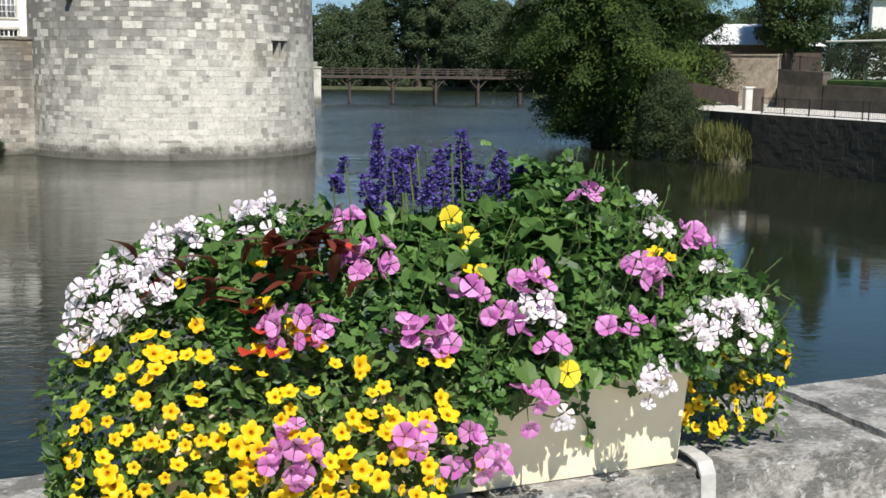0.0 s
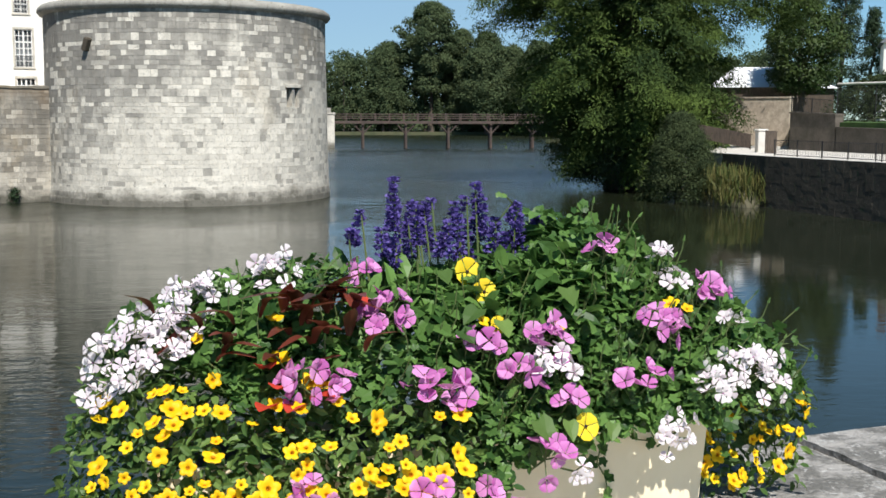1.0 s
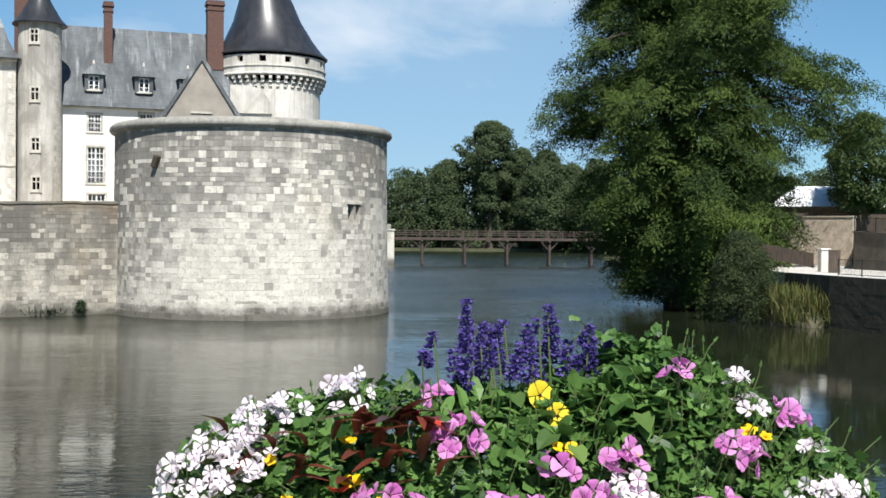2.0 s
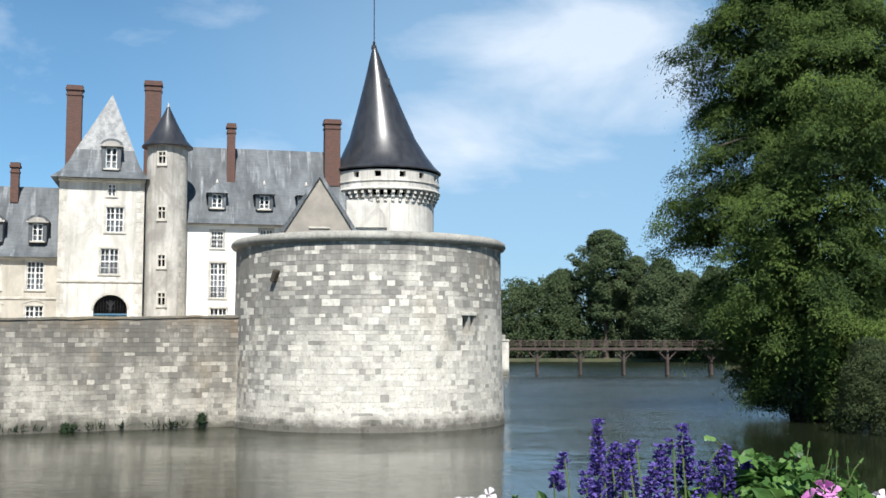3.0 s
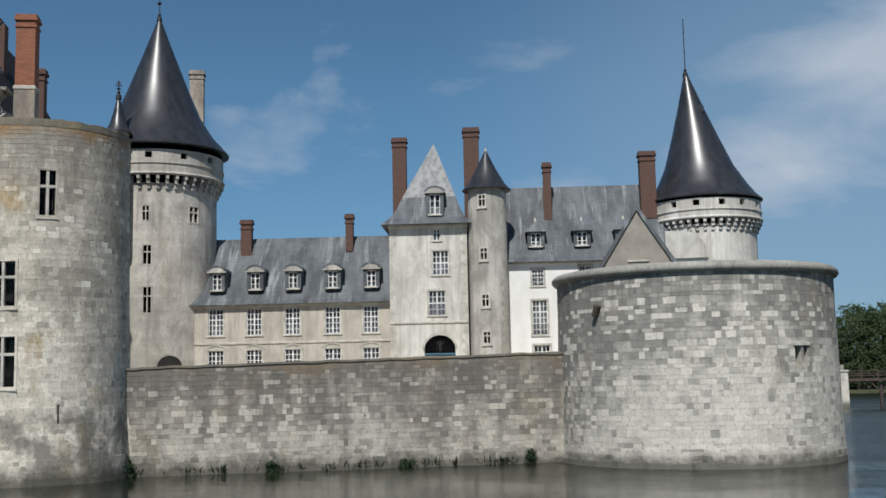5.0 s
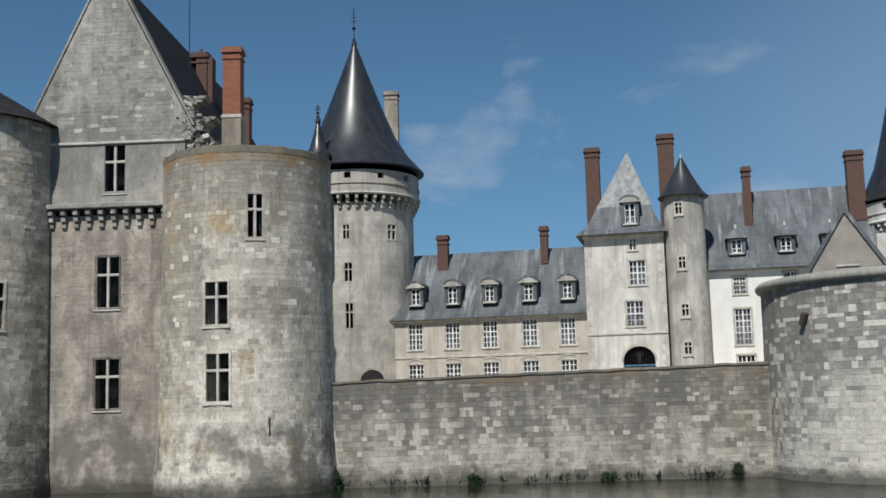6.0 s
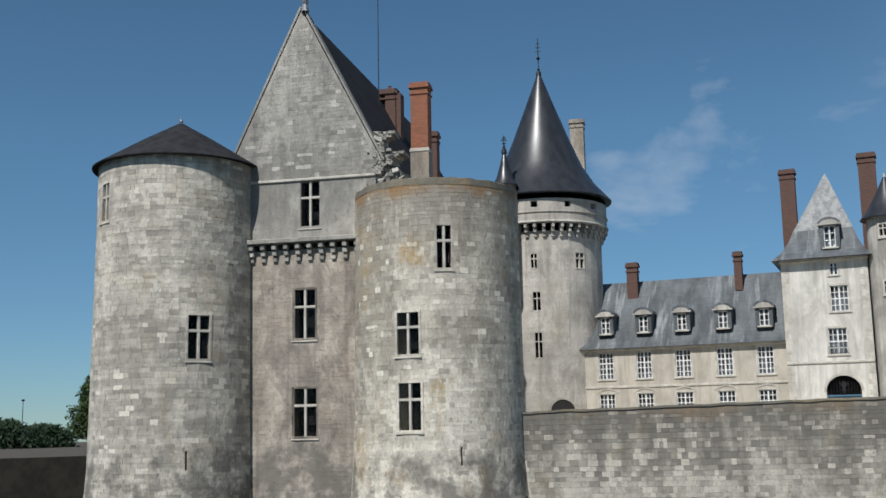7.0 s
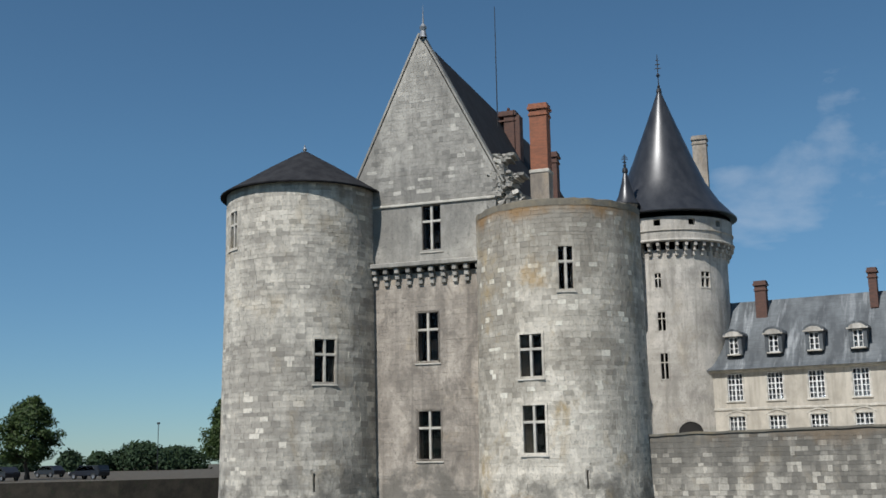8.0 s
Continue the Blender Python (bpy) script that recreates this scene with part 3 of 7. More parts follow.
def sash_window(parent, m, w, h, cols, rows, arched=False, rail=False, balcony=False, stone=True):
    """A white-painted small-paned window in a shallow stone surround."""
    win = new("window")
    win.empty_display_size = 0.2
    win.parent = parent
    win.matrix_local = m
    hw, hh, s = w / 2, h / 2, 0.17
    if stone:
        bm = bmesh.new()
        for x0, x1, z0, z1 in ((-hw - s, -hw, -hh, hh + s), (hw, hw + s, -hh, hh + s), (-hw, hw, hh, hh + s)):
            box(bm, x0, x1, -0.025, 0.25, z0, z1)
        part("surround", bm, DRESSED, win)
    part("sill", a_box(-hw - 0.2, hw + 0.2, -0.10, 0.2, -hh - 0.14, -hh, bev=0.02), DRESSED, win)
    if arched:
        bm = bmesh.new()
        n = 10
        for r0, r1, y in ((0.0, 0.13, -0.05),):
            pts = [(-hw - 0.3 + (2 * hw + 0.6) * i / n, hh + 0.05 + 0.38 * math.sin(math.pi * i / n)) for i in range(n + 1)]
            prism(bm, pts + [(x, z + 0.12) for x, z in pts[::-1]], -0.06, 0.02)
        part("hood_mould", bm, DRESSED, win)
    bm = bmesh.new()
    t = 0.07
    for x0, x1, z0, z1 in ((-hw, -hw + t, -hh, hh), (hw - t, hw, -hh, hh), (-hw + t, hw - t, -hh, -hh + t), (-hw + t, hw - t, hh - t, hh)):
        box(bm, x0, x1, 0.10, 0.19, z0, z1)
    part("window_frame", bm, WHITE_PAINT, win)
    bm = bmesh.new()
    for i in range(1, cols):
        x = -hw + w * i / cols
        k = 0.07 if cols % 2 == 0 and i == cols // 2 else 0.034
        box(bm, x - k, x + k, 0.115, 0.17, -hh + t, hh - t)
    for j in range(1, rows):
        z = -hh + h * j / rows
        k = 0.055 if j == rows - 2 and rows > 3 else 0.032
        box(bm, -hw + t, hw - t, 0.12, 0.165, z - k, z + k)
    part("glazing_grid", bm, WHITE_PAINT, win)
    pane = part("pane", a_box(-hw + 0.02, hw - 0.02, 0.175, 0.186, -hh + 0.02, hh - 0.02), CLEAR_GLASS, win)
    pane.visible_shadow = False
    part("room", room(hw, hh, 0.27, 0.35), CURTAINED, win)
    if balcony:
        for i in range(9):
            x = -hw + w * i / 8
            part("baluster", a_box(x - 0.012, x + 0.012, -0.075, -0.05, -hh, -hh + 0.95), IRON, win)
        for z in (0.1, 0.93):
            part("handrail", a_box(-hw, hw, -0.08, -0.045, -hh + z, -hh + z + 0.035), IRON, win)
    return win


# ---- round towers ----
def round_wall(bm, radius, z0, z1, holes, thick, n=72, a_lim=math.pi, dz=1.2):
    """A turned wall, with openings (a0, a1, z0, z1) cut through it; radius is a function of height."""
    angs = sorted({round(-a_lim + 2 * a_lim * i / n, 5) for i in range(n + 1)} | {round(v, 5) for h in holes for v in h[:2]})
    k = max(1, round((z1 - z0) / dz))
    zs = sorted({round(z0 + (z1 - z0) * i / k, 4) for i in range(k + 1)} | {round(v, 4) for h in holes for v in h[2:4]})

    def at(a, z, off):
        r = radius(z) - off
        return (r * math.sin(a), -r * math.cos(a), z)

    def is_open(a, b, c, d):
        return any(h[0] < (a + b) / 2 < h[1] and h[2] < (c + d) / 2 < h[3] for h in holes)

    cells = [(a, b, c, d) for a, b in zip(angs, angs[1:]) for c, d in zip(zs, zs[1:]) if not is_open(a, b, c, d)]
    for a, b, c, d in cells:
        bm.faces.new([bm.verts.new(at(*p, 0)) for p in ((a, c), (b, c), (b, d), (a, d))])
        bm.faces.new([bm.verts.new(at(*p, thick)) for p in ((a, c), (a, d), (b, d), (b, c))])
    for a, b in zip(angs, angs[1:]):
        bm.faces.new([bm.verts.new(v) for v in (at(a, z1, 0), at(b, z1, 0), at(b, z1, thick), at(a, z1, thick))])
    for a0, a1, c, d in holes:
        for p, q in (((a0, c), (a0, d)), ((a0, d), (a1, d)), ((a1, d), (a1, c)), ((a1, c), (a0, c))):
            bm.faces.new([bm.verts.new(v) for v in (at(*p, 0), at(*q, 0), at(*q, thick), at(*p, thick))])
    bmesh.ops.remove_doubles(bm, verts=bm.verts, dist=1e-4)
    return bm


def on_round(radius, a, z, out=0.0):
    r = radius(z) + out
    return Matrix.Translation((r * math.sin(a), -r * math.cos(a), z)) @ Matrix.Rotation(a, 4, "Z")


def window_holes(radius, windows):
    out = []
    for phi, zt, zb, w in windows:
        a, r = radians(phi), radius((zt + zb) / 2)
        out.append((a - w / 2 / r, a + w / 2 / r, zb, zt))
    return out


def cone_roof(parent, profile, mat, n=64, label=""):
    return part("roof", lathe(bmesh.new(), profile, n), mat, parent, label, angle=35)


def finial(parent, z, h, mat=LEAD, fancy=False):
    bm = lathe(bmesh.new(), [(0.28, z - 0.5), (0.24, z - 0.1), (0.10, z), (0.16, z + 0.18), (0.05, z + 0.35), (0.045, z + h), (0, z + h)], 12)
    if fancy:
        lathe(bm, [(0.0, z + h * 0.3), (0.22, z + h * 0.38), (0.0, z + h * 0.46)], 10)
        for k in range(3):
            box(bm, -0.30 + 0.06 * k, 0.30 - 0.06 * k, -0.03, 0.03, z + h * (0.58 + 0.12 * k), z + h * (0.58 + 0.12 * k) + 0.07)
    return part("finial", bm, mat, parent)


# the low artillery bastion
B_AZ, B_D, B_R = -6.88, 77.94, 9.24


def bastion_radius(z):
    return B_R + 0.015 * max(0.0, 10 - z) + 0.10 * max(0.0, 1.1 - z)


bastion = base("bastion_tower", pose(*polar(B_AZ, B_D), 0, 0, -B_AZ), "low round artillery tower of weathered white limestone standing in the moat", "tower")
SLITS = [(41.8, 7.25, 6.0, 0.55), (46.0, 7.25, 6.0, 0.42)]
b_holes = window_holes(bastion_radius, SLITS)
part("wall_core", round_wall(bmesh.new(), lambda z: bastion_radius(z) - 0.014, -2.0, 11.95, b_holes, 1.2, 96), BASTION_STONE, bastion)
for phi, zt, zb, w in SLITS:
    a = radians(phi)
    sl = new("gun_slit")
    sl.parent = bastion
    sl.matrix_local = on_round(bastion_radius, a, (zt + zb) / 2, -0.05)
    part("lintel", a_box(-w / 2 - 0.15, w / 2 + 0.15, -0.12, 0.3, (zt - zb) / 2, (zt - zb) / 2 + 0.22, bev=0.02), DRESSED, sl)
    part("room", room(w / 2, (zt - zb) / 2, 0.9, 0.6), INTERIOR, sl)
# rounded coping and the flat turf-covered platform inside it
cop = [(B_R - 0.02, 11.82), (B_R + 0.24, 11.90), (B_R + 0.36, 12.08), (B_R + 0.32, 12.30), (B_R + 0.08, 12.48), (B_R - 0.4, 12.52), (B_R - 1.1, 12.48), (B_R - 1.15, 11.5)]
part("coping", lathe(bmesh.new(), cop, 120), COPING_STONE, bastion, "rounded, lichen-stained stone coping", smooth=True)
part("platform", lathe(bmesh.new(), [(B_R - 1.1, 11.9), (0, 12.0)], 48), EARTH, bastion)
bm = bmesh.new()
for m in (on_round(bastion_radius, radians(-39.5), 9.75, 0.0),):
    c = bmesh.ops.create_cube(bm, size=1, matrix=m @ Matrix.Rotation(radians(22), 4, "Y") @ Matrix.Diagonal((0.36, 0.75, 0.8, 1)))
    bmesh.ops.bevel(bm, geom=bm.edges[:], offset=0.06, segments=1, affect="EDGES")
part("water_spout", bm, DARK_WALL, bastion, "dark projecting stone water spout")
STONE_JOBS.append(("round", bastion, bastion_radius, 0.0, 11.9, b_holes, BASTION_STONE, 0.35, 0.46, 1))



def arrow_slit(parent, radius, phi, z, w=0.13, h=1.0):
    """A narrow loop cut into a round wall, with a splay behind coloured near-black for its shade."""
    sl = new("arrow_slit")
    sl.parent = parent
    sl.matrix_local = on_round(radius, radians(phi), z, -0.02)
    bm = bmesh.new()
    for x0, x1, z0, z1 in ((-w / 2 - 0.1, -w / 2, -h / 2, h / 2), (w / 2, w / 2 + 0.1, -h / 2, h / 2), (-w / 2 - 0.1, w / 2 + 0.1, h / 2, h / 2 + 0.14)):
        box(bm, x0, x1, -0.02, 0.2, z0, z1, 0.01)
    part("jamb", bm, TOWER_STONE, sl)
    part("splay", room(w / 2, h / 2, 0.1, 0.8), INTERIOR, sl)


# the keep: two front corner towers, gable between them, far corner tower, long side and roof
T2 = (-39.77, 74.2, 5.6, 21.6)
T1 = (-53.09, 80.8, 5.73, 24.7)


def t2_radius(z):
    return 5.52 + 0.012 * max(0.0, 18 - z) + 0.06 * max(0.0, 4.6 - z)


def t1_radius(z):
    return 5.66 + 0.010 * max(0.0, 20 - z) + 0.07 * max(0.0, 3.2 - z)


tower2 = base("keep_tower", pose(*polar(T2[0], T2[1]), 0, 0, -T2[0]), "tall roofless round keep tower of patched limestone with cross windows", "tower", "corner towers of the keep")
T2_WIN = [(4.5, 18.45, 15.7, 0.95), (-20.3, 13.0, 10.33, 1.5), (-19.3, 8.6, 5.66, 1.5)]
T2_SLIT = [(13.0, 4.6, 3.5, 0.13)]
t2_holes = window_holes(t2_radius, T2_WIN + T2_SLIT)
for phi, zt, zb, w in T2_SLIT:
    arrow_slit(tower2, t2_radius, phi, (zt + zb) / 2, w, zt - zb)
part("wall_core", round_wall(bmesh.new(), lambda z: t2_radius(z) - 0.009, -2.0, T2[3] - 0.35, t2_holes, 1.3, 84), ROOFLESS_STONE, tower2)
bm = lathe(bmesh.new(), [(t2_radius(21) - 1.3, 20.8), (t2_radius(21) - 1.2, 21.45), (t2_radius(21) - 0.5, 21.68), (t2_radius(21) + 0.03, 21.52), (t2_radius(21) + 0.02, 21.1)], 90)
for v in bm.verts:
    v.co.z += 0.10 * noise.noise(v.co * 0.9) + (0.06 if v.co.z > 21.3 else 0) * noise.noise(v.co * 3)
part("wall_top", bm, LICHEN_STONE, tower2, "uneven wall top patched with lichen")
part("floor_inside", lathe(bmesh.new(), [(4.6, 19.5), (0, 19.6)], 40), PLAIN_STONE, tower2)
for phi, zt, zb, w in T2_WIN:
    cross_window(tower2, on_round(t2_radius, radians(phi), (zt + zb) / 2, -0.04), w, zt - zb, rim=ROOFLESS_STONE)
STONE_JOBS.append(("round", tower2, t2_radius, 0.0, 21.2, t2_holes, ROOFLESS_STONE, 0.30, 0.42, 2))

tower1 = base("keep_tower", pose(*polar(T1[0], T1[1]), 0, 0, -T1[0]), "tall round keep tower of banded limestone under a low slate cone", "tower", "corner towers of the keep")
T1_WIN = [(14.6, 13.55, 10.6, 1.5), (-61.8, 22.94, 20.3, 1.1)]
T1_SLIT = [(7.5, 4.6, 3.4, 0.13), (-66.0, 4.2, 3.2, 0.13)]
t1_holes = window_holes(t1_radius, T1_WIN + T1_SLIT)
for phi, zt, zb, w in T1_SLIT:
    arrow_slit(tower1, t1_radius, phi, (zt + zb) / 2, w, zt - zb)
part("wall_core", round_wall(bmesh.new(), lambda z: t1_radius(z) - 0.008, -2.0, T1[3], t1_holes, 1.3, 84), TOWER_STONE, tower1)
for phi, zt, zb, w in T1_WIN:
    cross_window(tower1, on_round(t1_radius, radians(phi), (zt + zb) / 2, -0.04), w, zt - zb, rim=TOWER_STONE)
cone_roof(tower1, [(5.2, 24.55), (6.12, 24.42), (6.14, 24.5), (5.2, 25.1), (2.6, 26.75), (0.25, 28.15), (0, 28.2)], SLATE_MATT, 72, "low cone of dark slate")
finial(tower1, 28.2, 0.5)
STONE_JOBS.append(("round", tower1, t1_radius, 0.0, 24.6, t1_holes, TOWER_STONE, 0.31, 0.56, 3))

c1, c2 = polar(T1[0], T1[1]), polar(T2[0], T2[1])
K_X = (c2 - c1).normalized()
K_ORG = Vector((-55.8, 52.6, 0))
KEEP = Matrix(((K_X.x, -K_X.y, 0, K_ORG.x), (K_X.y, K_X.x, 0, K_ORG.y), (0, 0, 1, 0), (0, 0, 0, 1)))
keep = base("keep_hall", KEEP, "stone keep hall with steep gable, corbels and dark slate roof", "castle keep")
K_WIN = [(-0.76, 0.81, 12.06, 15.49), (-0.77, 0.9, 5.39, 8.67)]
K_TOP = [(-0.31, 1.12, 19.89, 23.11)]
part("front_wall", holed(bmesh.new(), -6.5, 6.5, -2.0, 18.3, 0.0, 1.0, K_WIN), PLAIN_STONE, keep, "stained rubble front wall between the towers")
part("upper_wall", holed(bmesh.new(), -5.4, 5.2, 19.05, 23.2, -0.02, 0.9, K_TOP), GABLE_STONE, keep)
for a, b, c, d in K_WIN + K_TOP:
    cross_window(keep, Matrix.Translation(((a + b) / 2, 0.02, (c + d) / 2)), b - a, d - c, rim=PLAIN_STONE)
# corbel row under the upper wall
part("corbel_ledge", a_box(-4.9, 4.9, -0.62, 0.4, 18.72, 19.06, bev=0.05), GABLE_STONE, keep, "weathered projecting ledge")
bm = bmesh.new()
for k in range(3):
    box(bm, -0.17, 0.17, -0.18 - 0.14 * k, 0.2, 17.45 + 0.42 * k, 17.45 + 0.42 * (k + 1) - 0.03, 0.05)
corb = part("corbel", bm, GABLE_STONE, keep)
for i in range(10):
    o = corb if i == 0 else corb.copy()
    if i:
        scene.collection.objects.link(o)
    o.location = (-3.85 + 0.86 * i, 0, 0)
part("string_course", a_box(-5.4, 5.2, -0.14, 0.3, 23.16, 23.36, bev=0.04), DRESSED, keep)
bm = prism(bmesh.new(), [(-5.75, 23.3), (5.6, 23.3), (5.6, 24.35), (-0.25, 35.85), (-5.75, 24.3)], 0.0, 0.8)
part("gable", bm, GABLE_STONE, keep, "tall grey rubble gable with pale patches")
bm = bmesh.new()
for x0, z0 in ((-5.85, 24.25), (5.75, 24.25)):
    d = Vector((-0.25 - x0, 0, 36.05 - z0)).normalized()
    nrm = Vector((-d.z, 0, d.x)) * (1 if x0 > 0 else -1)
    p, q = Vector((x0, 0, z0)), Vector((-0.25, 0, 36.05))
    prism(bm, [(v.x, v.z) for v in (p, q, q - nrm * 0.14, p - nrm * 0.14)], -0.06, 0.95)
part("gable_coping", bm, GABLE_STONE, keep)
part("gable_finial", lathe(bmesh.new(), [(0.3, 35.7), (0.2, 36.2), (0.28, 36.5), (0.08, 36.8), (0.04, 37.4), (0, 38.4)], 10), LEAD, keep)
STONE_JOBS.append(("flat", keep, lambda z: (-6.3, 6.3), 0.0, 17.4, [(a - 0.13, b + 0.13, c - 0.13, d + 0.13) for a, b, c, d in K_WIN], PLAIN_STONE, 0.34, 0.55, 5))
STONE_JOBS.append(("flat", keep, lambda z: (-5.3, 5.1), 19.4, 23.1, [(a - 0.13, b + 0.13, c - 0.13, d + 0.13) for a, b, c, d in K_TOP], GABLE_STONE, 0.34, 0.55, 6))
STONE_JOBS.append(("flat", keep, lambda z: (-5.6 + max(0, z - 24.2) * 0.475, 5.45 - max(0, z - 24.2) * 0.505), 23.7, 35.2, [], GABLE_STONE, 0.32, 0.5, 7))
# main roof with a hipped far end, and the long side wall
R_Y = 0.8
roof_pts = {"a": (-6.6, R_Y, 23.0), "b": (6.3, R_Y, 23.0), "r": (-0.25, R_Y, 35.8), "s": (-0.25, 31.5, 35.8), "c": (-6.6, 38, 23.0), "d": (6.3, 38, 23.0)}
bm = bmesh.new()
v = {k: bm.verts.new(p) for k, p in roof_pts.items()}
for f in ("bdsr", "acsr", "cds", "abr", "abdc"):
    bm.faces.new([v[k] for k in f])
bmesh.ops.recalc_face_normals(bm, faces=bm.faces)
part("roof", bm, SLATE_MATT, keep, "very steep roof of dark slate")
part("side_wall", a_box(5.6, 7.0, 2.0, 36.0, -2.0, 21.4), PLAIN_STONE, keep)
part("far_side_wall", a_box(-7.0, -5.6, 2.0, 36.0, -2.0, 23.0), PLAIN_STONE, keep)
part("end_wall", a_box(-7.0, 7.0, 36.0, 37.2, -2.0, 23.0), PLAIN_STONE, keep)
stub = new("ruined_wall_stub")
stub.parent = keep
tagged(stub, "crumbling stub of a torn-off wall")
rq = random.Random(58)
z = 21.6
while z < 26.2:
    f = (z - 21.6) / 4.6
    h = rq.uniform(0.14, 0.26)
    left = 4.75 + 0.25 * math.sin(z * 2.7) + rq.uniform(-0.2, 0.2) + 0.5 * max(0.0, f - 0.75)
    right = 6.55 - 0.9 * max(0.0, f - 0.35) + 0.45 * math.sin(z * 3.9) + rq.uniform(-0.25, 0.2)
    x = left
    while x < right:
        w = rq.uniform(0.16, 0.42)
        y = 0.15 + rq.uniform(-0.20, 0.10) + 0.25 * noise.noise(Vector((x * 1.1, 0, z * 1.1)))
        m = Matrix.Translation((x + w / 2, y + 0.7, z + h / 2)) @ Matrix.Rotation(rq.gauss(0, 0.10), 4, "Y") @ Matrix.Rotation(rq.gauss(0, 0.12), 4, "Z") @ Matrix.Diagonal((w * 1.15, 1.4, h * 1.15, 1))
        bm = bmesh.new()
        c = bmesh.ops.create_cube(bm, size=1, matrix=m)
        for v in c["verts"]:
            v.co += Vector((rq.gauss(0, 0.06), rq.gauss(0, 0.07), rq.gauss(0, 0.05)))
        part("stone", bm, GABLE_STONE, stub)
        x += w
    z += h


def chimney(name, c, w, d, z0, z1, mat, label, yaw=0.0, foot=0.0, pots=0):
    ch = base(name, Matrix.Translation((c[0], c[1], z0)) @ Matrix.Rotation(yaw, 4, "Z"), label, "chimney", "castle chimneys")
    h = z1 - z0
    if foot:
        part("footing", a_box(-w / 2 - 0.05, w / 2 + 0.05, -d / 2 - 0.05, d / 2 + 0.05, 0, foot, bev=0.03), PLAIN_STONE, ch, "stone chimney footing")
        bm = a_box(-w / 2 - 0.1, w / 2 + 0.1, -d / 2 - 0.1, d / 2 + 0.1, foot, foot + 0.3, bev=0.05)
        part("flashing", bm, DRESSED, ch)
    part("shaft", a_box(-w / 2, w / 2, -d / 2, d / 2, foot, h - 0.45, bev=0.02), mat, ch)
    bm = a_box(-w / 2 - 0.07, w / 2 + 0.07, -d / 2 - 0.07, d / 2 + 0.07, h - 0.95, h - 0.8)
    box(bm, -w / 2 - 0.12, w / 2 + 0.12, -d / 2 - 0.12, d / 2 + 0.12, h - 0.45, h - 0.25)
    box(bm, -w / 2 - 0.05, w / 2 + 0.05, -d / 2 - 0.05, d / 2 + 0.05, h - 0.25, h)
    part("cap", bm, mat, ch)
    for i in range(pots):
        x = (i - (pots - 1) / 2) * 0.42
        part("chimney_pot", lathe(bmesh.new(), [(0.15, h), (0.12, h + 0.35), (0.14, h + 0.4), (0.09, h + 0.4), (0.09, h)], 10).copy(), ORANGE_BRICK, ch)
        ch.children[-1].location = (x, 0, 0)
    return ch


def at_az(az, dist):
    p = polar(az, dist)
    return (p.x, p.y)


yaw_keep = math.atan2(K_X.y, K_X.x)
chimney("chimney_stack", at_az(-40.5, 82.0), 1.35, 1.2, 21.5, 32.0, ORANGE_BRICK, "tall orange brick chimney on a grey stone foot", yaw_keep, 5.0)
chimney("chimney_stack", at_az(-39.85, 92.0), 0.8, 1.0, 21.0, 30.9, BRICK, "narrow brown brick chimney behind the keep", yaw_keep)
chimney("chimney_stack", at_az(-42.15, 93.0), 1.4, 1.1, 24.0, 35.0, BRICK, "broad brick chimney astride the keep roof", yaw_keep, 0, 3)
chimney("chimney_stack", at_az(-32.2, 117.0), 1.45, 1.2, 6.2, 38.6, PLAIN_STONE, "tall pale stone chimney with a ribbed top", yaw_keep)


